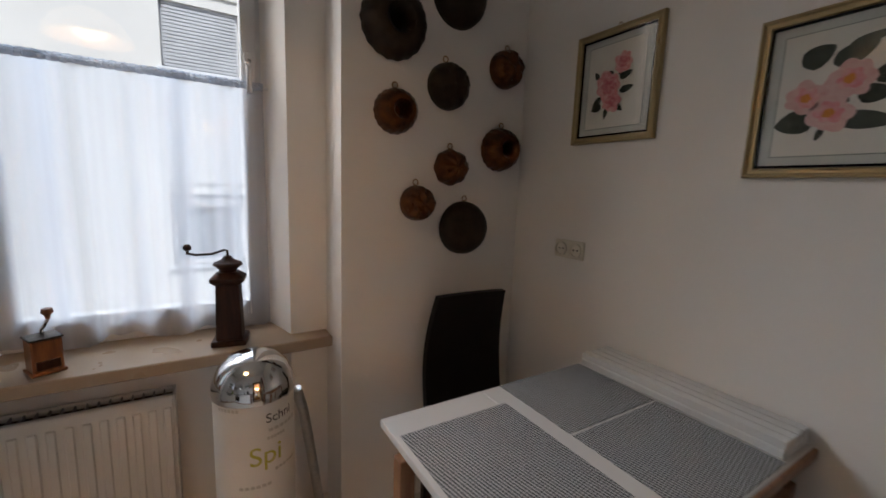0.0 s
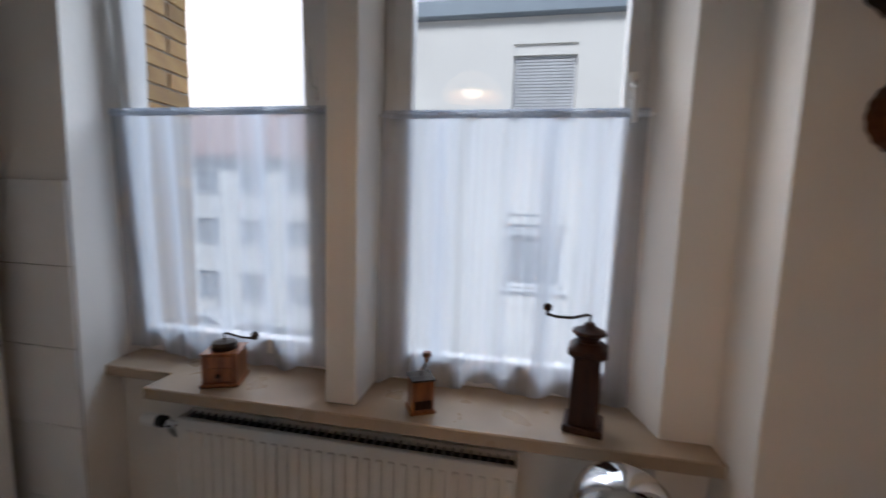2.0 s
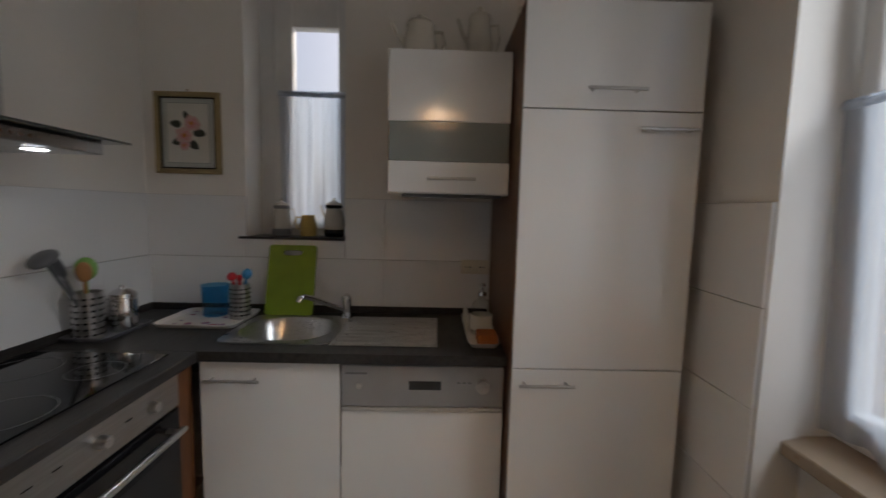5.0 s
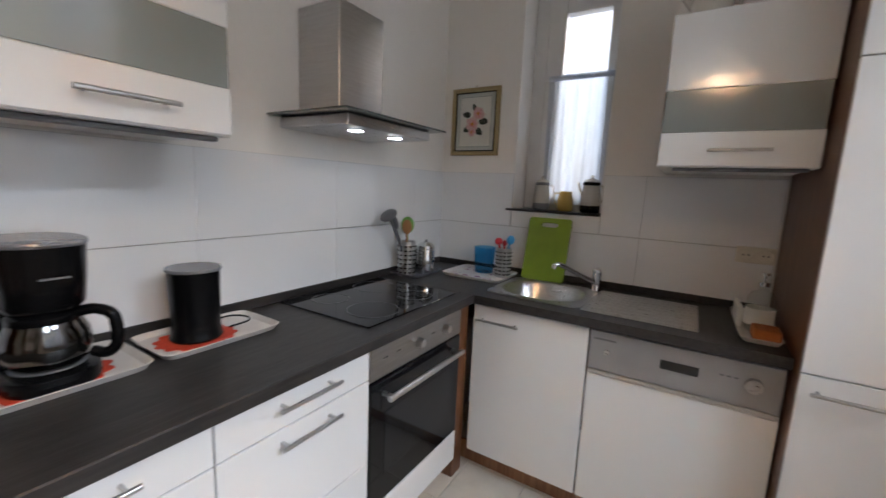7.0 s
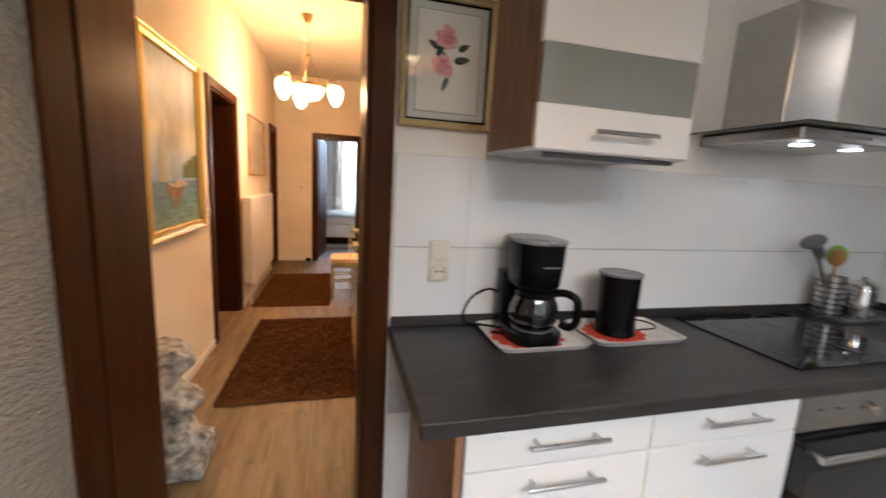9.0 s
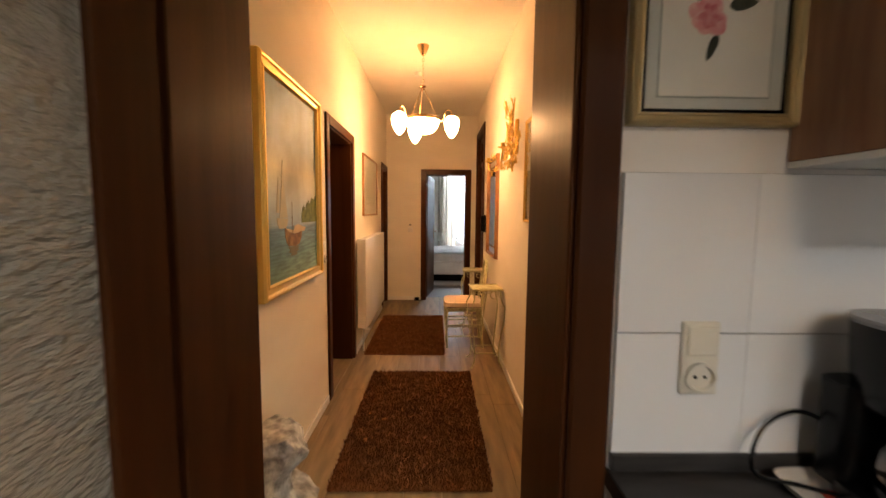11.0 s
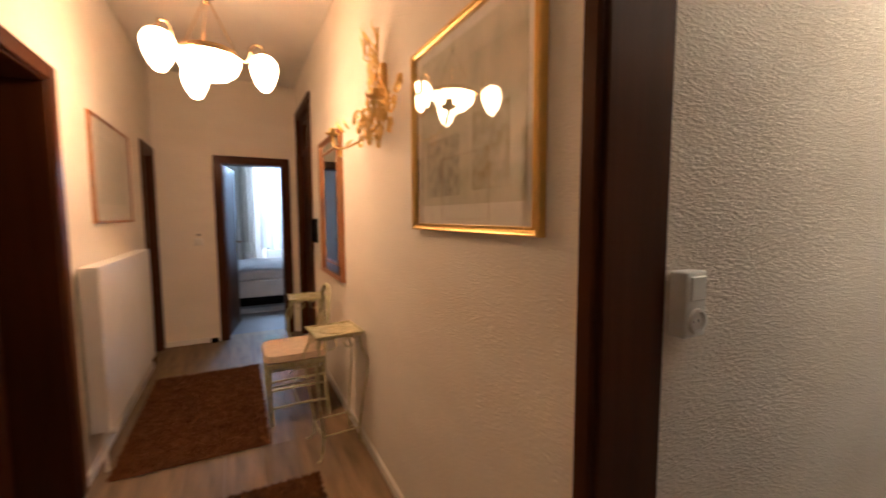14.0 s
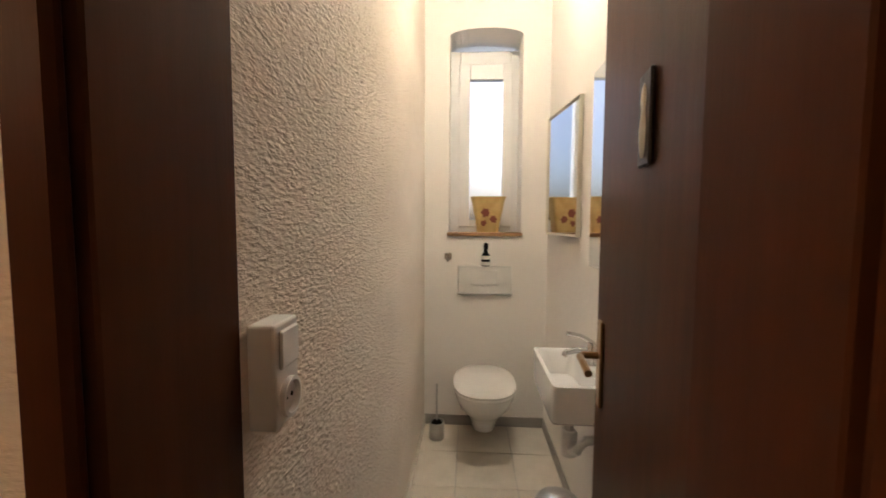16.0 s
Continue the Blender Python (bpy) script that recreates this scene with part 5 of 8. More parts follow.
flower_print(pose(0.218, KS, 1.555, 0, 0, 180), 0.31, 0.40, [(-0.02, 0.68, 0.13, PINK), (-0.06, 0.47, 0.12, PINK)],
             [(0.10, 0.60, 30, 0.13, 0.06), (-0.10, 0.60, 150, 0.13, 0.06), (-0.04, 0.58, 260, 0.15, 0.03), (0.06, 0.52, 10, 0.17, 0.07), (0.0, 0.40, 250, 0.16, 0.05), (-0.12, 0.54, 60, 0.14, 0.06)], "gold-framed rose print beside the kitchen doorway", 31)

# ---- window end: curtains, radiator, mills, bin ----


def half_curtain(x0, x1, y, z0, z1, label, axis="y", seed=1, waves=9, amp=0.011, mat=VOILE, name="curtain"):
    """A gathered sheer panel on a rod, with thickness, folds and an uneven hem."""
    rr = random.Random(seed)
    ph = [rr.uniform(0, 6.28) for _ in range(6)]
    nx, nz = 120, 14
    bm = bmesh.new()

    def at(i, k):
        u, v = i / nx, k / nz
        s = sum(math.sin(2 * math.pi * u * f + p) * g for f, p, g in ((waves, ph[0], 1.0), (waves * 0.43, ph[1], 0.8), (waves * 1.9, ph[2], 0.35)))
        grow = 0.35 + 0.65 * (1 - v) ** 0.6
        z = z0 + (z1 - z0) * v + (1 - v) ** 6 * (0.026 * math.sin(2 * math.pi * u * waves * 0.5 + ph[3]) - 0.018 * max(0, math.sin(2 * math.pi * u * waves + ph[0]))) + 0.006 * math.sin(2 * math.pi * u * 1.3 + ph[4]) * (1 - v)
        x = x0 + (x1 - x0) * u + 0.01 * math.sin(2 * math.pi * u * waves * 0.7 + ph[5]) * (1 - v)
        d = amp * s * grow
        return (x, y + d, z) if axis == "y" else (y + d, x, z)

    vs = [[bm.verts.new(at(i, k)) for i in range(nx + 1)] for k in range(nz + 1)]
    for k in range(nz):
        for i in range(nx):
            bm.faces.new((vs[k][i], vs[k][i + 1], vs[k + 1][i + 1], vs[k + 1][i]))
    mid = ((x0 + x1) / 2, y, z0) if axis == "y" else (y, (x0 + x1) / 2, z0)
    o = thing(name, mid, label, "curtain", "sheer curtains")
    c = part("cloth", bm, mat, o, smooth="all")
    bm = bmesh.new()
    for zz, hh, ng in ((z1 - 0.004, 0.011, 150), (z1 + 0.010, 0.004, 150)):
        pts = [(x0 + (x1 - x0) * i / ng, 0.0025 * math.sin(i * 2.1 + ph[0]) * rr.uniform(0.4, 1.3), zz + 0.0012 * math.sin(i * 1.3 + ph[1])) for i in range(ng + 1)]
        tube([(p, y - 0.004 + q, z) if axis == "y" else (y + 0.004 + q, p, z) for p, q, z in pts], hh, 8, bm=bm)
    part("heading", bm, HEADING, o, "gathered white heading", smooth=True)
    e = 0.02
    a, b = ((x0 - e, y, z1 - 0.004), (x1 + e, y, z1 - 0.004)) if axis == "y" else ((y, x0 - e, z1 - 0.004), (y, x1 + e, z1 - 0.004))
    part("rod", tube([a, b], 0.005, 8), PVC, o)
    return o


HEADING = voile("gathered_heading_voile", 0.80)
tilted = half_curtain(-1.105, -0.155, 2.605, 0.785, 1.745, "sheer white half curtain on a rod before the window", seed=2, waves=5, amp=0.015)
tilted.rotation_euler = (radians(TILT), 0, 0)
half_curtain(-0.015, 0.845, 2.605, 0.785, 1.735, "sheer white half curtain on a rod before the window", seed=5, waves=6, amp=0.015)
half_curtain(0.60, 0.945, KW - 0.145, 1.31, 2.005, "narrow sheer white half curtain in the small window", axis="x", seed=8, waves=5, amp=0.006, mat=voile("dense_narrow_voile", 0.78))

rd = thing("radiator", (-0.13, 2.49, 0.12), "white ribbed panel radiator under the window sill", "radiator")
bm = box((-0.76, 2.455, 0.12), (0.50, 2.475, 0.60), 0.006, 2)
part("front_panel", bm, ENAMEL, rd)
part("back_panel", box((-0.76, 2.525, 0.12), (0.50, 2.545, 0.60), 0.006), ENAMEL, rd)
bm = bmesh.new()
for i in range(28):
    x = -0.72 + i * 0.044
    box((x, 2.446, 0.17), (x + 0.026, 2.456, 0.56), 0.005, bm=bm)
part("ribs", bm, ENAMEL, rd)
# grille bars in dark grey: the shade under the sill is put into their colour
bm = bmesh.new()
for i in range(40):
    box((-0.74 + i * 0.031, 2.48, 0.585), (-0.735 + i * 0.031, 2.522, 0.598), bm=bm)
# black box added between the panels in place of the shade in the gap
part("gap_shade", box((-0.755, 2.476, 0.14), (0.495, 2.524, 0.583)), BLACKPLASTIC, rd, "black filler for the shade between the panels")
tagged(part("top_grille", bm, GREYPL, rd, "top grille bars in dark grey for the shade of the slots"), "top grille bars in dark grey for the shade of the slots", kind="stuff")
for x in (-0.765, 0.50):
    part("side_cover", box((x, 2.455, 0.13), (x + 0.006, 2.545, 0.60), 0.002), ENAMEL, rd)
v = part("valve", lathe([(0.020, 0), (0.024, 0.01), (0.024, 0.055), (0.016, 0.07), (0, 0.072)], (-0.868, 2.48, 0.56), 16, m=Matrix.Rotation(radians(-90), 4, "Y")), WHITEPAINT, rd, smooth=True)
part("valve_collar", lathe([(0.0, 0), (0.023, 0.002), (0.023, 0.030), (0.0, 0.032)], (-0.838, 2.48, 0.56), 16, m=Matrix.Rotation(radians(-90), 4, "Y")), BLACKPLASTIC, rd, smooth=True)
part("valve_body", tube([(-0.765, 2.48, 0.56), (-0.84, 2.48, 0.56), (-0.82, 2.48, 0.54), (-0.82, 2.50, 0.50), (-0.82, 2.56, 0.46)], 0.011, 8), CHROME, rd, smooth=True)

# tall mill
ml = local("coffee_mill", "tall dark wooden coffee mill with iron crank", "coffee mill", "coffee mills")
part("base", box((-0.058, -0.058, 0), (0.058, 0.058, 0.022), 0.005, 2), DARKWOOD, ml)
part("body", loft([ring(0, 0, 0.044, 0.044, 0.022, 12, 32), ring(0, 0, 0.039, 0.039, 0.235, 12, 32)], True, True), DARKWOOD, ml, smooth=True)
part("cornice", loft([ring(0, 0, 0.040, 0.040, 0.225, 10, 32), ring(0, 0, 0.056, 0.056, 0.24, 10, 32), ring(0, 0, 0.056, 0.056, 0.252, 10, 32), ring(0, 0, 0.036, 0.036, 0.272, 4, 32)], True, True), DARKWOOD, ml, smooth=True)
part("hopper", lathe([(0.028, 0.268), (0.03, 0.28), (0.05, 0.298), (0.046, 0.306), (0.02, 0.318), (0.012, 0.33), (0, 0.331)], (0, 0, 0), 24), DARKWOOD, ml, smooth=True)
cr = part("crank", tube([(0, 0, 0.325), (0, 0, 0.35), (-0.01, 0, 0.352), (-0.05, -0.004, 0.338), (-0.10, -0.008, 0.336), (-0.125, -0.01, 0.342)], 0.0045, 8), BRONZE, ml, "iron crank", smooth=True)
part("knob", lathe([(0.005, 0), (0.005, 0.012), (0.013, 0.018), (0.014, 0.028), (0.008, 0.036), (0, 0.037)], (-0.125, -0.01, 0.338), 14), DARKWOOD, cr, smooth=True)
ml.matrix_basis = pose(0.692, 2.465, 0.765, 0, 0, -12)
# small upright mill
ml = local("coffee_mill", "small wooden coffee mill with brass cup", "coffee mill", "coffee mills")
part("body", box((-0.036, -0.036, 0.006), (0.036, 0.036, 0.108), 0.004), MILLWOOD, ml)
part("base", box((-0.042, -0.042, 0), (0.042, 0.042, 0.010), 0.003), MILLWOOD, ml)
part("drawer", box((-0.028, -0.0385, 0.016), (0.028, -0.034, 0.045), 0.002), DARKWOOD, ml)
part("top_plate", box((-0.040, -0.040, 0.108), (0.040, 0.040, 0.114), 0.002), BRONZE, ml)
cr = part("crank", tube([(0, 0, 0.114), (0, 0, 0.135), (0.004, -0.006, 0.142), (0.012, -0.02, 0.17)], 0.005, 8), CHROME, ml, smooth=True)
part("knob", lathe([(0.006, 0), (0.008, 0.012), (0.015, 0.02), (0.013, 0.032), (0, 0.036)], (0.012, -0.02, 0.168), 14), MILLWOOD, cr, smooth=True)
ml.matrix_basis = pose(0.182, 2.445, 0.765, 0, 0, 28)
# box mill
ml = local("coffee_mill", "square varnished coffee mill with drawer and crank", "coffee mill", "coffee mills")
part("body", box((-0.058, -0.058, 0.008), (0.058, 0.058, 0.115), 0.004), MILLWOOD, ml)
part("base", box((-0.066, -0.066, 0), (0.066, 0.066, 0.012), 0.004), MILLWOOD, ml)
dw = part("drawer", box((-0.044, -0.0615, 0.02), (0.044, -0.056, 0.07), 0.002), MILLWOOD, ml)
part("drawer_knob", lathe([(0.004, 0), (0.009, 0.008), (0, 0.012)], (0, -0.0615, 0.045), 12, m=Matrix.Rotation(radians(90), 4, "X")), BRONZE, dw)
part("top_plate", box((-0.063, -0.063, 0.115), (0.063, 0.063, 0.122), 0.003), MILLWOOD, ml)
part("hopper", lathe([(0.042, 0.122), (0.045, 0.138), (0.038, 0.148), (0.01, 0.152), (0, 0.153)], (0, 0, 0), 24), BRONZE, ml, smooth=True)
cr = part("crank", tube([(0, 0, 0.15), (0, 0, 0.178), (0.01, 0, 0.178), (0.06, -0.01, 0.165), (0.11, -0.02, 0.162)], 0.004, 8), BRONZE, ml, smooth=True)
part("knob", lathe([(0.005, 0), (0.013, 0.01), (0.014, 0.022), (0.006, 0.03), (0, 0.03)], (0.11, -0.02, 0.158), 14), BRONZE, cr, smooth=True)
ml.matrix_basis = pose(-0.56, 2.47, 0.765, 0, 0, 20)

# waste bin with lettering
bn = thing("waste_bin", (0.735, 2.14, 0), "white round pedal bin with chrome dome lid", "waste bin")
BX, BY, BR = 0.735, 2.14, 0.118
part("barrel", lathe([(BR - 0.004, 0.0), (BR, 0.004), (BR, 0.72), (BR - 0.003, 0.724)], (BX, BY, 0), 48), surf("printed_white_steel", (0.78, 0.77, 0.74), 0.3, scale=3), bn, smooth=True)
part("dome_lid", lathe([(BR + 0.004, 0.718), (BR + 0.005, 0.735), (BR * 0.98, 0.765), (BR * 0.84, 0.80), (BR * 0.58, 0.828), (BR * 0.28, 0.843), (0, 0.847)], (BX, BY, 0), 48), CHROME, bn, "mirror-chrome dome lid", smooth=True)
part("foot_ring", lathe([(BR + 0.002, 0), (BR + 0.003, 0.018), (BR - 0.002, 0.02)], (BX, BY, 0), 48), GREYPL, bn)


def wrapped_text(body, size, ang, z, mat, parent, r=BR + 0.0012, name="lettering"):
    cu = bpy.data.curves.new("lettering", "FONT")
    cu.body, cu.size, cu.extrude = body, size, 0.0004
    ob = bpy.data.objects.new("lettering_source", cu)
    scene.collection.objects.link(ob)
    bpy.context.view_layer.update()
    me = ob.to_mesh()
    bm = bmesh.new()
    bm.from_mesh(me)
    ob.to_mesh_clear()
    bpy.data.objects.remove(ob)
    bmesh.ops.subdivide_edges(bm, edges=[e for e in bm.edges if e.calc_length() > 0.01], cuts=3)
    for vtx in bm.verts:
        a = radians(ang) + vtx.co.x / r
        vtx.co = Vector((BX + (r + vtx.co.z) * math.cos(a), BY + (r + vtx.co.z) * math.sin(a), z + vtx.co.y))
    part(name, bm, mat, parent)


INKGREY, INKLIME, INKPALE = surf("grey_print", (0.10, 0.09, 0.085), 0.6), surf("lime_print", (0.52, 0.50, 0.08), 0.6), surf("pale_print", (0.55, 0.54, 0.50), 0.6)
wrapped_text("Schni", 0.042, -82, 0.655, INKGREY, bn)
wrapped_text("Spi", 0.085, -106, 0.525, INKLIME, bn)
for z, w, a in ((0.625, 0.9, -78), (0.60, 0.5, -80), (0.70, 0.6, -150), (0.49, 0.7, -70), (0.45, 0.8, -120)):
    bm = bmesh.new()
    for i in range(6):
        a0 = radians(a) + i * w / 6
        loft([[(BX + (BR + d) * math.cos(a0 + e), BY + (BR + d) * math.sin(a0 + e), z + h) for d, e, h in ((0.0004, 0, 0), (0.0008, w / 8, 0), (0.0008, w / 8, 0.010), (0.0004, 0, 0.010))]], True, False, bm=bm)
    part("print_bar", bm, INKPALE, bn)
hs = thing("vacuum_hose", (0.90, 2.2, 0.0), "grey ribbed hose leaning in the corner behind the bin", "hose")
bm = tube([(0.862, 2.13, 0.69), (0.885, 2.15, 0.60), (0.91, 2.17, 0.45), (0.94, 2.19, 0.25), (0.96, 2.20, 0.10), (0.965, 2.20, 0.0)], 0.017, 12)
part("hose", bm, STEEL, hs, smooth=True)

# copper moulds on the wall


def mould(x, z, r, mat, style, label, tilt=0):
    o = local("copper_mould", label, "mould", "moulds on the wall")
    turn = Matrix.Rotation(radians(90), 4, "X")
    if style == "ring":
        prof = [(r, 0), (r * 1.0, 0.008), (r * 0.95, 0.035), (r * 0.82, 0.064), (r * 0.62, 0.082), (r * 0.44, 0.082), (r * 0.32, 0.066), (r * 0.27, 0.03), (r * 0.25, 0.006), (0, 0.005)]
        bm = lathe(prof, seg=72, flute=18, depth=0.018, m=turn)
    elif style == "flute":
        bm = lathe([(r, 0), (r, 0.008), (r * 0.93, 0.036), (r * 0.7, 0.060), (r * 0.4, 0.070), (r * 0.2, 0.074), (0, 0.075)], seg=72, flute=8, depth=0.03, m=turn)
    else:
        bm = lathe([(r, 0), (r, 0.008), (r * 0.97, 0.030), (r * 0.86, 0.054), (r * 0.72, 0.064), (r * 0.58, 0.067), (r * 0.45, 0.070), (r * 0.3, 0.073), (r * 0.15, 0.074), (0, 0.075)], seg=48, m=turn)
    if style in ("flute", "relief"):
        for vtx in bm.verts:
            if vtx.co.y < -0.02:
                vtx.co.y += 0.014 * noise.noise(Vector((vtx.co.x * 55, z * 7, vtx.co.z * 55)))
    part("bowl", bm, mat, o, smooth=True)
    part("hanging_ring", tube(arc((0, -0.006, r + 0.012), 0.011, 0, 360, 14), 0.0025, 6, closed=False), BRASS, o, smooth=True)
    o.matrix_basis = pose(x + 0.016, 2.249, z, 0, tilt, 0)


for x, z, r, mat, st, lab in (
    (1.225, 1.950, 0.125, BRONZE, "ring", "large blackened copper ring mould on the wall"), (1.50, 2.105, 0.115, BRONZE, "plain", "large dark copper mould on the wall"),
    (1.745, 1.880, 0.078, COPPER, "relief", "small copper mould with embossed relief"), (1.462, 1.768, 0.090, BRONZE, "relief", "dark embossed copper mould on the wall"),
    (1.235, 1.645, 0.082, COPPER, "ring", "copper ring mould with centre hole"), (1.735, 1.545, 0.092, COPPER, "ring", "dull copper ring mould on the wall"),
    (1.487, 1.455, 0.073, COPPER, "flute", "small fluted copper mould on the wall"), (1.335, 1.307, 0.070, COPPER, "relief", "small shiny embossed copper mould"),
    (1.560, 1.205, 0.113, BRONZE, "plain", "large blackened copper mould low on the wall")):
    mould(x, z, r, mat, st, lab, random.Random(x * 31).uniform(-8, 8))

# dining chair
ch = local("dining_chair", "black leatherette dining chair with tall curved back", "chair")
bm = bmesh.new()
rows = []
for k in range(13):
    v = k / 12
    z = 0.42 + 0.53 * v
    y = 0.19 + 0.05 * math.sin(math.pi * v * 0.9) - 0.03 * v
    hw = 0.185 - 0.025 * v + 0.01 * math.sin(math.pi * v)
    rows.append([(s, y + 0.012 * (abs(s) / hw) ** 2 * -1 + d, z) for s, d in ([(hw * (i / 4 - 1), -0.016) for i in range(9)] + [(hw * (1 - i / 4), 0.016) for i in range(9)])])
part("backrest", loft(rows, True, True), LEATHER, ch, smooth=True)
part("seat", loft([ring(0, -0.02, 0.195, 0.20, 0.41, 8), ring(0, -0.02, 0.21, 0.215, 0.43, 8), ring(0, -0.02, 0.205, 0.21, 0.465, 8), ring(0, -0.02, 0.17, 0.18, 0.475, 5)], True, True), LEATHER, ch, smooth=True)
for x, y in ((-0.18, 0.17), (0.18, 0.17), (-0.18, -0.2), (0.18, -0.2)):
    part("leg", box((x - 0.018, y - 0.018, 0), (x + 0.018, y + 0.018, 0.42), 0.003), DARKWOOD, ch)
ch.matrix_basis = pose(1.545, 1.95, 0, 0, 0, -2)

# table
tb = thing("dining_table", (1.42, 1.41, 0), "white-topped drop-leaf table against the wall", "table")
TZ = 0.775
part("tabletop", box((1.305, 1.105, TZ - 0.022), (1.872, 1.705, TZ), 0.002), TABLEWHITE, tb)
part("leaf", box((0.985, 1.105, TZ - 0.022), (1.303, 1.705, TZ), 0.002), TABLEWHITE, tb)
part("edge_band", box((0.985, 1.095, TZ - 0.026), (1.872, 1.105, TZ - 0.001), 0.002), WALNUT_LIGHT, tb, "light wood edge band")
part("apron", box((1.05, 1.13, TZ - 0.10), (1.86, 1.68, TZ - 0.023), 0.003), WALNUT_LIGHT, tb)
for x, y in ((1.04, 1.14), (1.04, 1.67), (1.83, 1.14), (1.83, 1.67)):
    part("leg", box((x - 0.022, y - 0.022, 0), (x + 0.022, y + 0.022, TZ - 0.10), 0.003), WALNUT_LIGHT, tb)


def placemat(x0, x1, y0, y1, label):
    p = thing("placemat", ((x0 + x1) / 2, (y0 + y1) / 2, TZ), label, "placemat", "placemats on the table")
    bm = bmesh.new()
    box((x0, y0, TZ + 0.0004), (x1, y1, TZ + 0.0024), 0.0008, bm=bm)
    part("weave", bm, WEAVE, p)


placemat(0.998, 1.325, 1.22, 1.615, "grey and white woven plastic placemat")
placemat(1.372, 1.728, 1.425, 1.702, "grey and white woven plastic placemat")
placemat(1.372, 1.728, 1.112, 1.418, "grey and white woven plastic placemat")
bx = thing("grooved_panel", (1.79, 1.40, TZ), "white grooved plastic panel lying along the wall on the table", "panel")
bm = bmesh.new()
for i in range(4):
    box((1.735 + 0.0345 * i, 1.118, TZ + 0.024), (1.7645 + 0.0345 * i, 1.692, TZ + 0.046), 0.002, bm=bm)
part("slats", bm, TABLEWHITE, bx)
part("board", box((1.732, 1.116, TZ + 0.001), (1.872, 1.694, TZ + 0.0245), 0.004), TABLEWHITE, bx)

# pendant lamp in the middle of the room, out of sight but mirrored in lid and glass
pl = thing("pendant_lamp", (0.13, 1.43, 2.12), "lit opal glass dome pendant with warm bulb", "lamp")
SHADE = glow("lit_opal_dome", (1.0, 0.76, 0.50), KITCHEN_DOME)
part("shade", lathe([(0.20, 0.0), (0.195, 0.03), (0.15, 0.10), (0.07, 0.15), (0.025, 0.16), (0.02, 0.155), (0.065, 0.143), (0.145, 0.093), (0.188, 0.03)], (0.13, 1.43, 2.12), 36, capped=False), SHADE, pl, smooth=True)
part("cord", tube([(0.13, 1.43, 2.27), (0.13, 1.43, TOP)], 0.004, 6), GREYPL, pl)
part("bulb", lathe([(0.02, 0.135), (0.055, 0.122), (0.080, 0.090), (0.085, 0.060), (0.070, 0.025), (0.040, 0.006), (0.0, 0.0)], (0.13, 1.43, 2.12), 28), glow("warm_bulb", (1.0, 0.68, 0.38), KITCHEN_BULB), pl, smooth=True)

# ---- hall ----
GOLD = surf("polished_gold_frame", (0.80, 0.56, 0.17), 0.33, metal=0.85, col2=(0.78, 0.54, 0.16), scale=2, rvar=0.01, bscale=8)
SEAT = surf("beige_seat_fabric", (0.62, 0.50, 0.36), 0.85, scale=40, bump=0.2, bscale=250)
CREAMIRON = surf("distressed_cream_green_paint", (0.58, 0.56, 0.36), 0.55, col2=(0.40, 0.38, 0.20), scale=30, bump=0.2, bscale=120)
OPAL = glow("lit_opal_glass", (1.0, 0.55, 0.255), HALL_LAMP)
LAMPBRASS = surf("polished_lamp_brass", (0.62, 0.47, 0.26), 0.2, metal=1.0, scale=8)
PILE = surf("brown_shaggy_pile", (0.175, 0.076, 0.030), 0.95, col2=(0.10, 0.042, 0.016), scale=16, fac=(0.3, 0.7), detail=6, spec=0.05)
LAMINATE = surf("brown_grey_oak_laminate", (0.26, 0.187, 0.104), 0.48, spec=0.35, col2=(0.120, 0.084, 0.045), scale=3.0, stretch=(6, 0.8, 1), detail=8, fac=(0.3, 0.72), bump=0.05, bscale=30, vary=0.2)
MIRROR = surf("silvered_mirror", (0.86, 0.87, 0.87), 0.015, metal=1.0, scale=2, rvar=0.005)
MIRRORWOOD = surf("honey_wood_frame", (0.36, 0.16, 0.05), 0.4, col2=(0.24, 0.10, 0.03), scale=6, stretch=(6, 6, 1))
# dark blotches in the plaster colour stand for shade in the carved recesses
STATUE_SHADED = surf("grey_plaster_with_recess_shade", (0.52, 0.50, 0.46), 0.95, col2=(0.16, 0.15, 0.14), scale=22, bump=0.5, bscale=60)


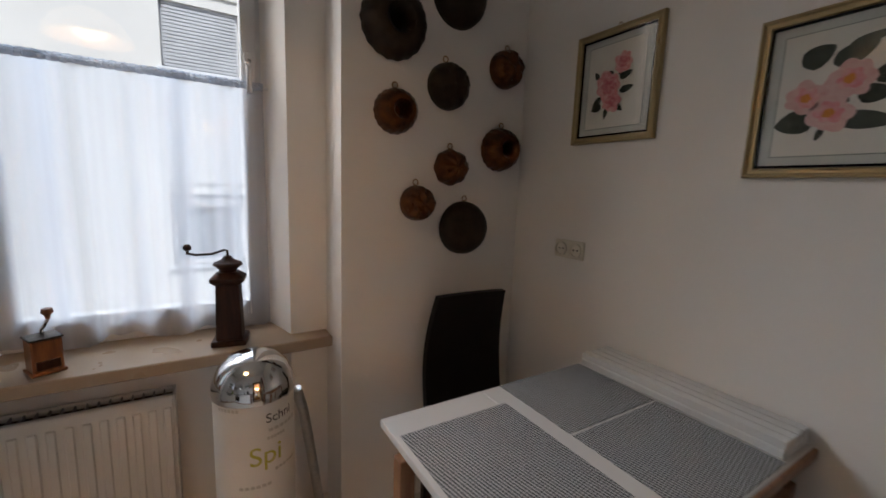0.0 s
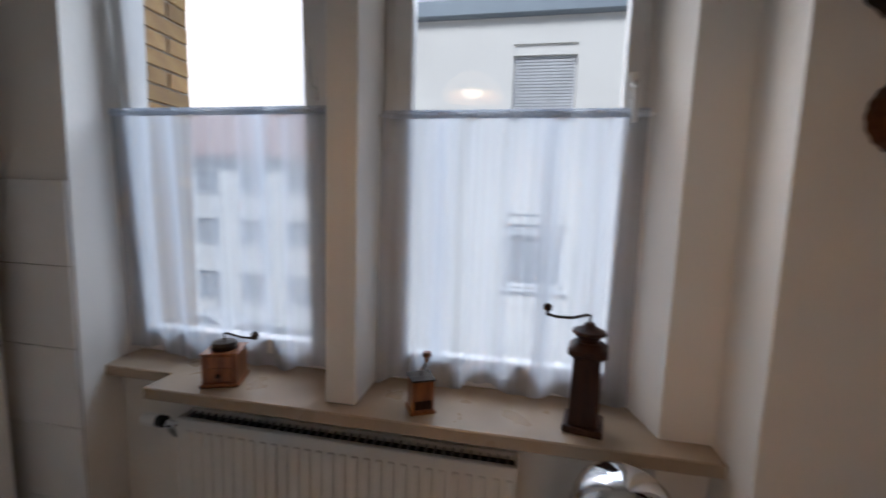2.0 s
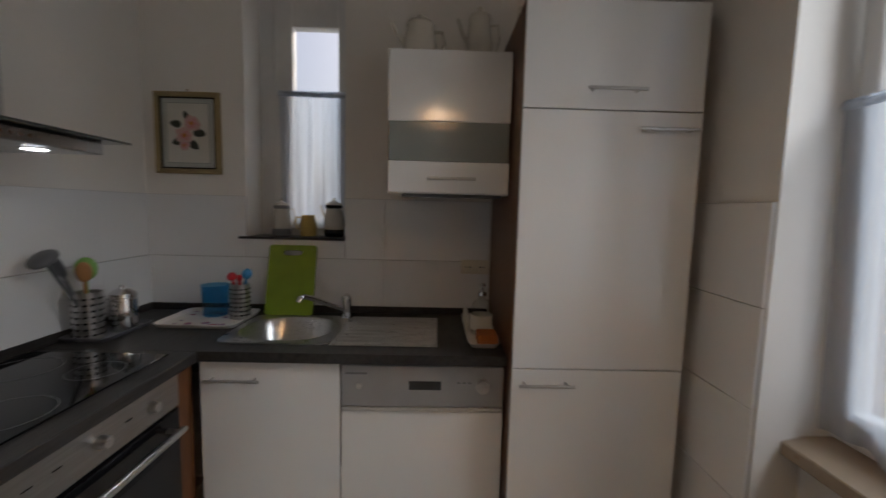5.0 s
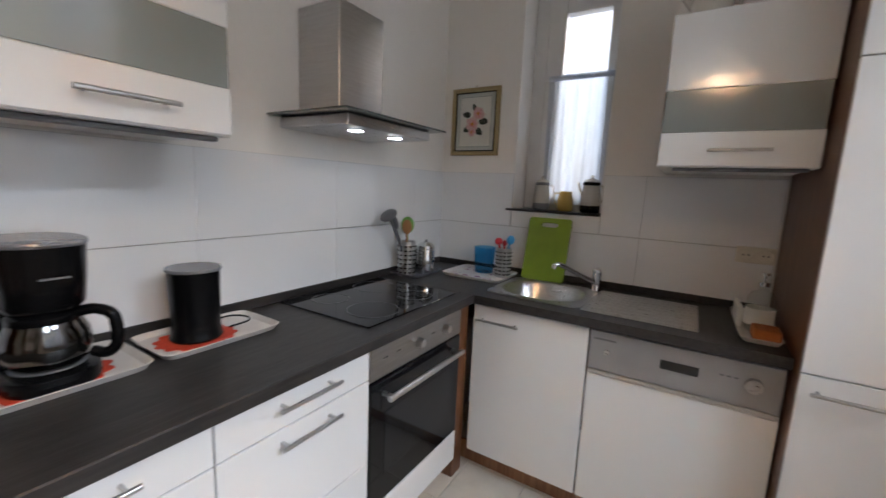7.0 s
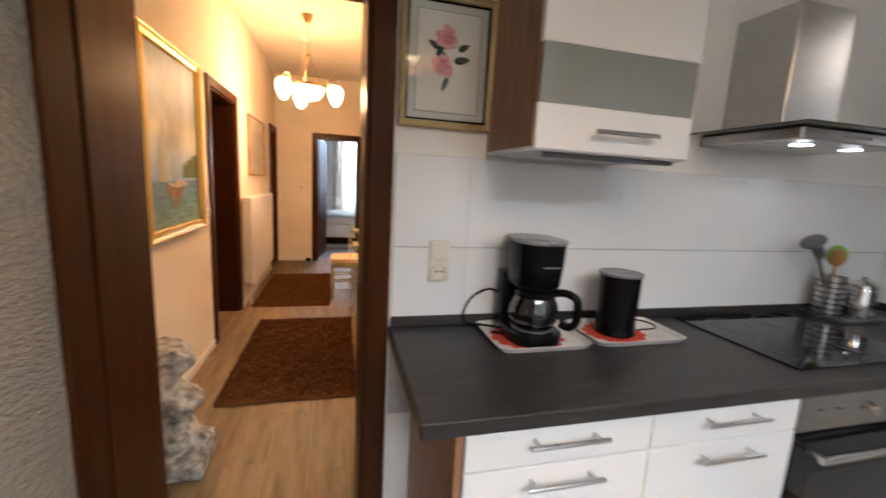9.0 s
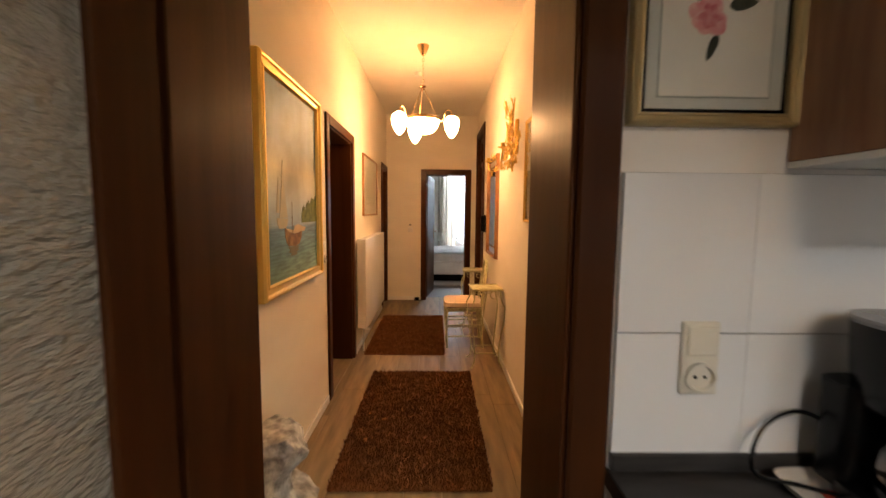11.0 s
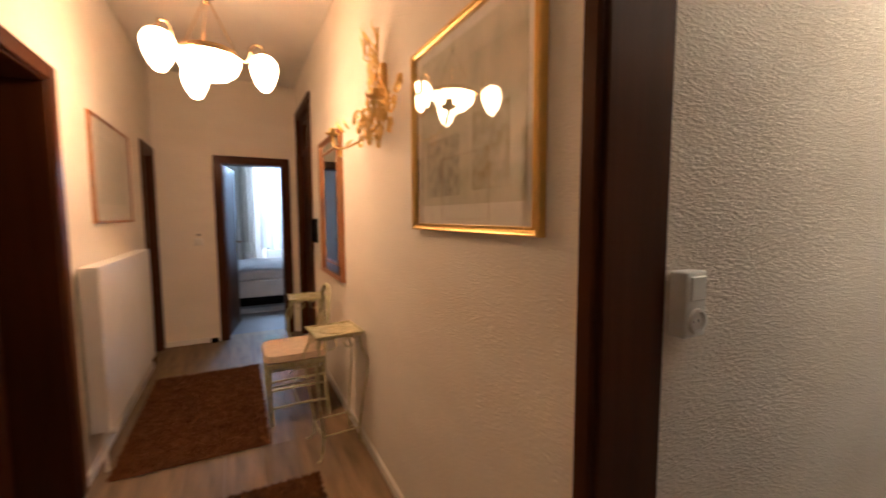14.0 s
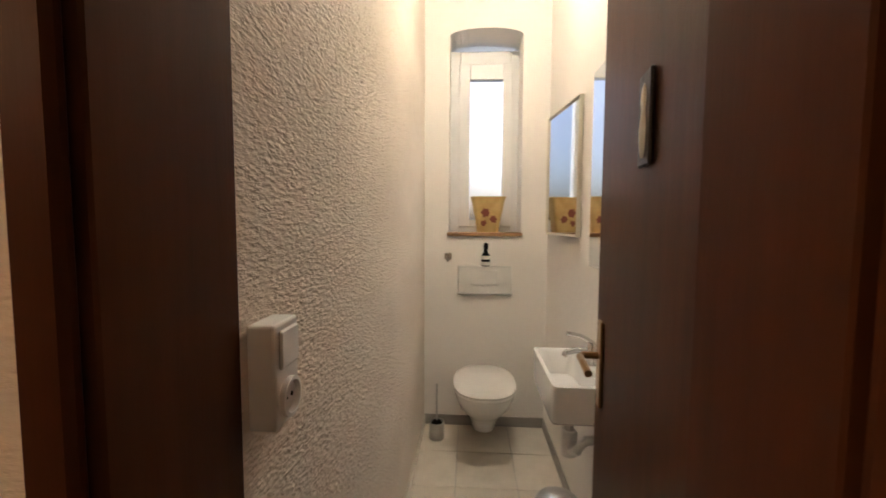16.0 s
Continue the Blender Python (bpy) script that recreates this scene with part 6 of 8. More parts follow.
def sea_canvas():
    """Canvas: warm clouded sky above, blue-green sea below, by height on the canvas."""
    m = surf("painted_seascape_canvas", (0.4, 0.4, 0.4), 0.55, bump=0.2, bscale=300, bdist=0.002)
    n, l = m.node_tree.nodes, m.node_tree.links
    tc, sp, mr, rp = n.new("ShaderNodeTexCoord"), n.new("ShaderNodeSeparateXYZ"), n.new("ShaderNodeMapRange"), n.new("ShaderNodeValToRGB")
    l.new(tc.outputs["Object"], sp.inputs[0])
    mr.inputs[1].default_value, mr.inputs[2].default_value = 0.08, 1.02
    no = n.new("ShaderNodeTexNoise")
    no.inputs["Scale"].default_value, no.inputs["Detail"].default_value = 4.2, 6
    ad = n.new("ShaderNodeMath")
    ad.operation = "MULTIPLY_ADD"
    l.new(no.outputs["Fac"], ad.inputs[0])
    ad.inputs[1].default_value = 0.05
    l.new(sp.outputs[2], ad.inputs[2])
    mp = n.new("ShaderNodeMapping")
    mp.inputs["Scale"].default_value = (1, 1, 0.8)
    l.new(tc.outputs["Object"], mp.inputs[0])
    l.new(mp.outputs[0], no.inputs["Vector"])
    l.new(ad.outputs[0], mr.inputs[0])
    l.new(mr.outputs[0], rp.inputs[0])
    cr = rp.color_ramp
    stops = ((0.0, (0.22, 0.36, 0.27)), (0.14, (0.11, 0.25, 0.26)), (0.285, (0.10, 0.21, 0.33)), (0.30, (0.30, 0.45, 0.58)), (0.42, (0.45, 0.55, 0.57)), (0.60, (0.64, 0.64, 0.51)), (0.74, (0.32, 0.44, 0.52)), (1.0, (0.19, 0.33, 0.47)))
    cr.elements[0].color, cr.elements[1].color = (*stops[0][1], 1), (*stops[-1][1], 1)
    for p, c in stops[1:-1]:
        e = cr.elements.new(p)
        e.color = (*c, 1)
    cloud = n.new("ShaderNodeTexNoise")
    cloud.inputs["Scale"].default_value, cloud.inputs["Detail"].default_value = 3.0, 8
    l.new(mp.outputs[0], cloud.inputs["Vector"])
    hs, cm2 = n.new("ShaderNodeHueSaturation"), n.new("ShaderNodeMapRange")
    cm2.inputs[1].default_value, cm2.inputs[2].default_value, cm2.inputs[3].default_value, cm2.inputs[4].default_value = 0.35, 0.7, 0.62, 1.55
    l.new(cloud.outputs["Fac"], cm2.inputs[0])
    l.new(cm2.outputs[0], hs.inputs["Value"])
    l.new(rp.outputs[0], hs.inputs["Color"])
    # short ripples on the water
    rip, rm, rr2, gate, mul, fin = n.new("ShaderNodeTexNoise"), n.new("ShaderNodeMapping"), n.new("ShaderNodeMapRange"), n.new("ShaderNodeMapRange"), n.new("ShaderNodeMix"), n.new("ShaderNodeHueSaturation")
    rm.inputs["Scale"].default_value = (7, 1, 70)
    rip.inputs["Scale"].default_value, rip.inputs["Detail"].default_value = 1.0, 4
    l.new(tc.outputs["Object"], rm.inputs[0])
    l.new(rm.outputs[0], rip.inputs["Vector"])
    rr2.inputs[1].default_value, rr2.inputs[2].default_value, rr2.inputs[3].default_value, rr2.inputs[4].default_value = 0.35, 0.68, 0.75, 1.6
    l.new(rip.outputs["Fac"], rr2.inputs[0])
    gate.inputs[1].default_value, gate.inputs[2].default_value, gate.inputs[3].default_value, gate.inputs[4].default_value = 0.30, 0.36, 1.0, 0.0
    l.new(sp.outputs[2], gate.inputs[0])
    l.new(gate.outputs[0], mul.inputs[0])
    mul.inputs[2].default_value = 1.0
    l.new(rr2.outputs[0], mul.inputs[3])
    l.new(mul.outputs[0], fin.inputs["Value"])
    l.new(hs.outputs[0], fin.inputs["Color"])
    l.new(fin.outputs[0], n["Principled BSDF"].inputs["Base Color"])
    return m


# seascape: origin bottom middle, front to -y
o = local("framed_painting", "large seascape with sailing boats in a gold frame", "painting")
W, H, FW = 0.885, 1.09, 0.066
frame_parts(o, W, H, FW, 0.048, GOLD)
part("canvas", box((-W / 2 + 0.06, -0.022, 0.06), (W / 2 - 0.06, -0.012, H - 0.06)), sea_canvas(), o)
SAIL, HULL, REEF = surf("painted_sail", (0.66, 0.55, 0.38), 0.7, scale=20), surf("painted_hull", (0.38, 0.23, 0.11), 0.7, scale=20, col2=(0.16, 0.09, 0.05)), surf("painted_trees", (0.055, 0.10, 0.032), 0.8, col2=(0.16, 0.21, 0.07), scale=26)


def paint(name, pts, mat, y=-0.0235, parent=None):
    dx = 0.0 if name == "painted_island" else -0.05
    return part(name, prism([(p + dx, q) for p, q in pts], y, y + 0.0012, axis="y"), mat, parent or o)


paint("painted_boat", [(-0.105, 0.328), (-0.10, 0.285), (-0.08, 0.245), (-0.05, 0.226), (0.06, 0.222), (0.11, 0.232), (0.14, 0.262), (0.155, 0.302), (0.10, 0.292), (0.02, 0.288), (-0.05, 0.302)], HULL)
paint("painted_boat_inside", [(-0.095, 0.322), (-0.05, 0.302), (0.02, 0.290), (0.10, 0.293), (0.145, 0.301), (0.10, 0.306), (0.02, 0.306), (-0.04, 0.316)], SAIL, -0.0238)
paint("painted_boat_sail", [(0.02, 0.305), (0.035, 0.330), (0.09, 0.338), (0.15, 0.326), (0.215, 0.318), (0.19, 0.296), (0.12, 0.300)], SAIL, -0.024)
paint("painted_mast", [(0.0, 0.29), (0.0015, 0.46), (0.003, 0.29)], HULL, -0.0242)
FARSAIL = surf("painted_hazy_sail", (0.56, 0.54, 0.41), 0.7, col2=(0.48, 0.50, 0.42), scale=18)
paint("painted_far_hull", [(-0.20, 0.375), (-0.195, 0.345), (-0.17, 0.322), (-0.09, 0.322), (-0.065, 0.345), (-0.055, 0.37)], FARSAIL)
paint("painted_far_sail", [(-0.165, 0.375), (-0.140, 0.52), (-0.118, 0.655), (-0.095, 0.50), (-0.060, 0.375)], FARSAIL)
paint("painted_far_sail", [(-0.205, 0.40), (-0.190, 0.50), (-0.175, 0.57), (-0.168, 0.40)], FARSAIL)
paint("painted_reflection", [(-0.06, 0.222), (0.10, 0.222), (0.085, 0.205), (0.10, 0.196), (0.06, 0.188), (0.075, 0.178), (0.03, 0.172), (-0.03, 0.176), (-0.015, 0.188), (-0.055, 0.196), (-0.035, 0.206)], surf("painted_reflection_ink", (0.20, 0.19, 0.13), 0.7, scale=25), -0.0232)
rr = random.Random(9)
pts = [(0.376, 0.345), (0.10, 0.345)]
for i in range(43):
    k = i / 42
    pts.append((0.10 + 0.282 * k, 0.356 + 0.115 * k ** 0.6 + 0.035 * abs(math.sin(k * 11 + 0.4)) + rr.uniform(0, 0.022)))
pts.append((0.382, 0.53))
paint("painted_island", pts, REEF)
o.matrix_basis = pose(HE, -1.437, 0.985, 0, 0, -90)

# map print behind glass
o = local("framed_map", "old town view print in a narrow gold frame", "picture")
W, H = 0.757, 0.672
frame_parts(o, W, H, 0.026, 0.028, GOLD)
part("mat_board", box((-W / 2 + 0.02, -0.009, 0.02), (W / 2 - 0.02, -0.0065, H - 0.02)), PAPER, o)
MAPTINT = surf("faded_map_print", (0.40, 0.41, 0.30), 0.9, col2=(0.56, 0.53, 0.41), scale=9, detail=9, fac=(0.35, 0.6))
part("print_sheet", box((-W / 2 + 0.06, -0.0105, 0.09), (W / 2 - 0.06, -0.009, H - 0.06)), MAPTINT, o)
part("print_view", box((-W / 2 + 0.12, -0.0115, 0.12), (-0.02, -0.0105, 0.32)), surf("map_engraving", (0.22, 0.22, 0.16), 0.9, col2=(0.45, 0.43, 0.32), scale=30, detail=8), o)
part("print_view", box((0.06, -0.0115, 0.13), (W / 2 - 0.13, -0.0105, 0.36)), surf("map_engraving_b", (0.30, 0.27, 0.14), 0.9, col2=(0.46, 0.44, 0.32), scale=26, detail=8), o)
g = part("glass", box((-W / 2 + 0.02, -0.020, 0.02), (W / 2 - 0.02, -0.019, H - 0.02)), PANE, o)
g.visible_shadow = False
o.matrix_basis = pose(HW, -1.615, 1.335, 0, 0, 90)

# small print above the hall radiator
o = local("framed_print", "pale print in a narrow brown frame above the hall radiator", "picture")
W, H = 0.93, 0.655
frame_parts(o, W, H, 0.018, 0.022, MIRRORWOOD)
part("mat_board", box((-W / 2 + 0.014, -0.009, 0.014), (W / 2 - 0.014, -0.0065, H - 0.014)), PAPER, o)
part("print_sheet", box((-W / 2 + 0.14, -0.0105, 0.12), (W / 2 - 0.14, -0.009, H - 0.12)), surf("pale_engraving", (0.46, 0.48, 0.42), 0.9, col2=(0.60, 0.58, 0.50), scale=10, detail=8), o)
g = part("glass", box((-W / 2 + 0.014, -0.016, 0.014), (W / 2 - 0.014, -0.015, H - 0.014)), PANE, o)
g.visible_shadow = False
o.matrix_basis = pose(HE, -3.975, 1.35, 0, 0, -90)

# hall mirror with segmented border
o = local("wall_mirror", "tall hall mirror with honey wood frame and mirrored border", "mirror")
W, H = 0.72, 1.05
frame_parts(o, W, H, 0.03, 0.035, MIRRORWOOD)
part("mirror_glass", box((-W / 2 + 0.11, -0.016, 0.11), (W / 2 - 0.11, -0.012, H - 0.11), 0.001), MIRROR, o)
for lo, hi in (((-W / 2 + 0.028, -0.014, 0.028), (W / 2 - 0.028, -0.010, 0.10)), ((-W / 2 + 0.028, -0.014, H - 0.10), (W / 2 - 0.028, -0.010, H - 0.028)), ((-W / 2 + 0.028, -0.014, 0.105), (-W / 2 + 0.10, -0.010, H - 0.105)), ((W / 2 - 0.10, -0.014, 0.105), (W / 2 - 0.028, -0.010, H - 0.105))):
    part("border_mirror", box(lo, hi, 0.001), MIRROR, o)
bm = box((-W / 2 + 0.10, -0.024, 0.10), (W / 2 - 0.10, -0.010, 0.112), 0.003)
box((-W / 2 + 0.10, -0.024, H - 0.112), (W / 2 - 0.10, -0.010, H - 0.10), 0.003, bm=bm)
box((-W / 2 + 0.10, -0.024, 0.112), (-W / 2 + 0.112, -0.010, H - 0.112), 0.003, bm=bm)
box((W / 2 - 0.112, -0.024, 0.112), (W / 2 - 0.10, -0.010, H - 0.112), 0.003, bm=bm)
part("inner_moulding", bm, MIRRORWOOD, o)
o.matrix_basis = pose(HW, -3.61, 0.93, 0, 0, 90)

# gilt wrought-iron sconce
o = local("wall_sconce", "gilt wrought-iron wall candle sconce with leaf scrolls", "sconce")


def scroll(cx, cz, r, a0, turns, y=-0.03, bm=None, side=1):
    pts = []
    n = int(18 * turns)
    for i in range(n + 1):
        k = i / n
        a = radians(a0) + side * 2 * math.pi * turns * k
        q = r * (1 - 0.75 * k)
        pts.append((cx + q * math.cos(a), y - 0.02 * math.sin(k * 3), cz + q * math.sin(a)))
    return tube(pts, 0.006, 6, r2=0.003, bm=bm)


def leaf(x, z, ang, ln, wd, y=-0.04, bm=None):
    c, s = math.cos(radians(ang)), math.sin(radians(ang))
    tmp = bmesh.new()
    prev = None
    for k in range(6):
        v = k / 5
        w = wd * math.sin(math.pi * min(v + 0.08, 1)) * 0.5
        d = -0.018 * math.sin(v * math.pi)
        row = [tmp.verts.new((x + c * ln * v - s * u, y + d + abs(u) * 0.3, z + s * ln * v + c * u)) for u in (-w, 0, w)]
        if prev:
            for i in range(2):
                tmp.faces.new((prev[i], prev[i + 1], row[i + 1], row[i]))
        prev = row
    bmesh.ops.solidify(tmp, geom=tmp.faces[:], thickness=0.002)
    return merge(bm, tmp)


part("stem", tube(bend([(0, -0.025, 0.02), (0.008, -0.03, 0.18), (-0.004, -0.03, 0.40), (0, -0.025, 0.60)]), 0.006, 8, r2=0.003), GOLD, o, smooth=True)
rr = random.Random(12)
for k in range(30):
    # thin shoots that leave the stem, swing out and end in a curl
    sd = 1 if k % 2 else -1
    z = 0.04 + 0.0145 * k
    w = (0.150 - 0.0040 * k) * rr.uniform(0.75, 1.1)
    up = rr.uniform(0.09, 0.14)
    y = -0.02 - rr.uniform(0.0, 0.05)
    pts = [(0, -0.03, z), (sd * w * 0.6, y, z + up * 0.10), (sd * w, y, z + up * 0.50), (sd * w * 0.80, y - 0.008, z + up * 0.95), (sd * w * 0.42, y - 0.004, z + up * 0.90), (sd * w * 0.36, y, z + up * 0.58), (sd * w * 0.60, y, z + up * 0.48)]
    sh = part("shoot", tube(bend(pts, 5), 0.0036, 6, r2=0.0022), GOLD, o, smooth=True)
    if k > 24:
        part("leaf", leaf(sd * w * 0.5, z + up * 0.7, 90 - sd * rr.uniform(0, 14), 0.09, 0.012, y=y), GOLD, sh)
for sd in (-1, 1):
    for cx, cz, r, a0 in ((0.085, 0.13, 0.05, 150), (0.16, 0.17, 0.055, 170), (0.23, 0.13, 0.05, 150), (0.30, 0.20, 0.055, 170), (0.06, 0.03, 0.045, 120), (0.20, 0.04, 0.05, 200)):
        part("scroll", scroll(sd * cx, cz, r, a0 if sd > 0 else 180 - a0, 1.35, side=-sd), GOLD, o, smooth=True)
    arm = part("arm", tube(bend([(0, -0.03, 0.10), (sd * 0.07, -0.08, 0.02), (sd * 0.20, -0.12, -0.005), (sd * 0.32, -0.13, 0.03), (sd * 0.36, -0.13, 0.10)]), 0.005, 8), GOLD, o, smooth=True)
    part("candle_cup", lathe([(0.008, 0), (0.026, 0.008), (0.028, 0.014), (0.012, 0.018), (0.012, 0.045), (0.009, 0.045)], (sd * 0.36, -0.13, 0.10), 18), GOLD, arm, smooth=True)
    part("arm_ring", tube(arc((sd * 0.24, -0.12, -0.02), 0.026, 0, 360, 16), 0.0035, 6), GOLD, arm, smooth=True)
    for lx, lz, la in ((0.17, 0.10, 20), (0.26, 0.10, 35), (0.33, 0.12, 10), (0.11, 0.03, 120)):
        part("leaf", leaf(sd * lx, lz, 90 - sd * la, 0.09, 0.026, y=-0.10), GOLD, o)
part("pendant_drop", tube(arc((0, -0.03, 0.01), 0.02, 90, 450, 14, v=(0, 0, 1.8)), 0.004, 6), GOLD, o, smooth=True)
part("backplate", box((-0.02, -0.02, 0.12), (0.02, 0, 0.42), 0.006), GOLD, o)
o.matrix_basis = pose(HW, -2.36, 1.735, 0, 0, 90) @ Matrix.Diagonal((1.05, 1.35, 0.88, 1))

# chandelier
CX, CY = 0.85, -3.0


def cz(z):
    return 2.16 + (z - 2.27) * 0.84


o = thing("chandelier", (CX, CY, 2.05), "brass chandelier with lit opal bowl and three egg shades", "chandelier")
part("ceiling_rose", lathe([(0.055, HTOP), (0.052, HTOP - 0.012), (0.03, HTOP - 0.06), (0.012, HTOP - 0.085), (0.0, HTOP - 0.09)], (CX, CY, 0), 24), LAMPBRASS, o, smooth=True)
bm = bmesh.new()
for k in range(9):
    z = 2.535 + 0.03 * k
    tube(arc((CX, CY, z + 0.010), 0.008, 0, 360, 10, u=((1, 0, 0) if k % 2 else (0, 1, 0)), v=(0, 0, 1.9)), 0.0022, 5, bm=bm)
part("chain", bm, LAMPBRASS, o, smooth=True)
part("cap", lathe([(0.005, 0.025), (0.026, 0.016), (0.03, 0.006), (0.013, 0.0), (0.017, -0.017), (0, -0.021)], (CX, CY, 2.515), 20), LAMPBRASS, o, smooth=True)
part("rim_band", lathe([(0.140, 0), (0.142, 0.004), (0.136, 0.034), (0.126, 0.036), (0.126, 0.0)], (CX, CY, cz(2.345)), 40), LAMPBRASS, o, smooth=True)
part("bowl_shade", lathe([(r * 0.84, cz(z)) for r, z in ((0.178, 2.345), (0.175, 2.315), (0.155, 2.265), (0.11, 2.225), (0.05, 2.205), (0.0, 2.20))], (CX, CY, 0), 40), OPAL, o, "lit opal glass bowl", smooth=True)
part("finial", lathe([(0.010, 0.004), (0.010, 0), (0.004, -0.010), (0, -0.011)], (CX, CY, cz(2.20)), 12), LAMPBRASS, o, smooth=True)
for k, a in enumerate((-72, 43, 168)):
    c, s = math.cos(radians(a)), math.sin(radians(a))
    part("rod", tube([(CX + 0.010 * c, CY + 0.010 * s, 2.508), (CX + 0.130 * c, CY + 0.130 * s, cz(2.345) + 0.034)], 0.0035, 6), LAMPBRASS, o, smooth=True)
    arm = part("arm", tube([(CX + q * 0.9 * c, CY + q * 0.9 * s, cz(z)) for q, z in ((0.155, 2.36), (0.195, 2.335), (0.215, 2.36), (0.225, 2.42), (0.255, 2.45), (0.285, 2.44), (0.298, 2.405), (0.298, 2.39))], 0.007, 8), LAMPBRASS, o, smooth=True)
    x, y = CX + 0.268 * c, CY + 0.268 * s
    part("shade_cap", lathe([(0.026, 0), (0.028, 0.005), (0.017, 0.017), (0, 0.02)], (x, y, cz(2.38)), 18), LAMPBRASS, arm, smooth=True)
    part("egg_shade", lathe([(r * 0.84, cz(z)) for r, z in ((0.03, 2.385), (0.055, 2.37), (0.078, 2.335), (0.082, 2.30), (0.072, 2.25), (0.048, 2.195), (0.022, 2.16), (0, 2.152))], (x, y, 0), 28), OPAL, o, "lit opal glass egg shade", smooth=True)

# hall radiator
o = thing("radiator", (1.45, -3.8, 0.2), "white flat panel radiator on the hall wall", "radiator")
part("panel", box((1.40, -4.48, 0.24), (1.425, -3.14, 1.12), 0.006, 2), ENAMEL, o)
part("back_panel", box((1.46, -4.48, 0.24), (1.48, -3.14, 1.12), 0.006), ENAMEL, o)
part("top_cover", box((1.40, -4.485, 1.115), (1.485, -3.135, 1.13), 0.003), ENAMEL, o)
part("side_cover", box((1.402, -3.138, 0.25), (1.483, -3.132, 1.12), 0.002), ENAMEL, o)
part("pipe", tube([(1.44, -3.20, 0.25), (1.44, -3.20, 0.12), (1.44, -3.20, 0.0)], 0.009, 8), WHITEPAINT, o, smooth=True)
part("valve", lathe([(0.014, 0), (0.018, 0.01), (0.016, 0.04), (0, 0.042)], (1.425, -3.20, 0.22), 14, m=Matrix.Rotation(radians(-90), 4, "Y")), WHITEPAINT, o, smooth=True)
part("bracket", box((1.483, -3.4, 0.9), (1.50, -3.36, 1.0)), ENAMEL, o)

# meter cupboard hatch, switches, smoke detector
o = thing("meter_hatch", (HE, -0.6, 1.5), "cream painted meter cupboard hatch flush with the hall wall", "hatch")
part("door", box((HE - 0.007, -0.882, 1.519), (HE - 0.001, -0.40, 1.901), 0.002), HALLWALL, o)
part("frame", merge(box((HE - 0.004, -0.888, 1.512), (HE - 0.0005, -0.40, 1.517)), merge(box((HE - 0.004, -0.888, 1.903), (HE - 0.0005, -0.40, 1.908)), box((HE - 0.004, -0.888, 1.517), (HE - 0.0005, -0.884, 1.903)))), GREYPL, o)
socket_plate(pose(HE, -2.03, 1.105, 0, 0, -90), 2, "white switch and socket beside the dark doorway", True, True, s=0.08)
socket_plate(pose(1.13, HS, 1.12, 0, 0, 180), 1, "small white switch on the hall end wall", True, True)
o = thing("door_bell", (1.13, HS, 1.2), "small grey button above the hall switch", "button")
part("button", box((1.115, HS, 1.185), (1.145, HS + 0.012, 1.205), 0.003), GREYPL, o)
o = thing("smoke_detector", (0.93, -3.72, HTOP), "white round smoke detector on the hall ceiling", "smoke detector")
part("body", lathe([(0.052, 0), (0.052, -0.018), (0.042, -0.034), (0, -0.036)], (0.93, -3.72, HTOP), 28), WHITEPAINT, o, smooth=True)
o = thing("door_stop", (1.02, HS + 0.04, 0), "small dark block on the floor by the bedroom door", "door stop")
part("block", box((0.985, HS + 0.018, 0), (1.06, HS + 0.055, 0.05), 0.005), BLACKPLASTIC, o)
# wall telephone: flat body with a receiver on it
o = local("hook_rail", "dark wall telephone beside the entrance door", "telephone")
part("body", box((-0.035, -0.04, 0), (0.035, 0, 0.22), 0.008, 2), BLACKPLASTIC, o)
part("receiver", box((-0.028, -0.062, 0.01), (0.006, -0.04, 0.21), 0.008, 2), BLACKPLASTIC, o)
o.matrix_basis = pose(HW, -4.28, 1.15, 0, 0, 90)

# carved plaster figure on a plinth
bm = box((1.13, -0.80, 0.0), (1.47, -0.52, 0.075), 0.012, 2)
tmp = bmesh.new()
rings3 = []
for k in range(40):
    v = k / 39
    z = 0.07 + 0.52 * v
    rx, ry = 0.145 * (1 - 0.42 * v) + 0.03 * math.sin(v * 16), 0.12 * (1 - 0.40 * v) + 0.025 * math.sin(v * 13 + 1)
    rw = []
    for i in range(44):
        a = 2 * math.pi * i / 44
        d = noise.fractal(Vector((1.3 * math.cos(a) + 4, 1.3 * math.sin(a), v * 5.5)), 1.0, 2.2, 4)
        e = 1 + 0.34 * d + 0.10 * abs(math.sin(a * 3 + v * 9))
        rw.append((1.315 + rx * e * math.cos(a), -0.66 + ry * e * math.sin(a), z + 0.012 * d))
    rings3.append(rw)
loft(rings3, True, True, bm=bm)
tagged(part("garden_statue", bm, STATUE_SHADED), "grey carved plaster figure with recess shade in its colour, on a pale plinth", "statue")

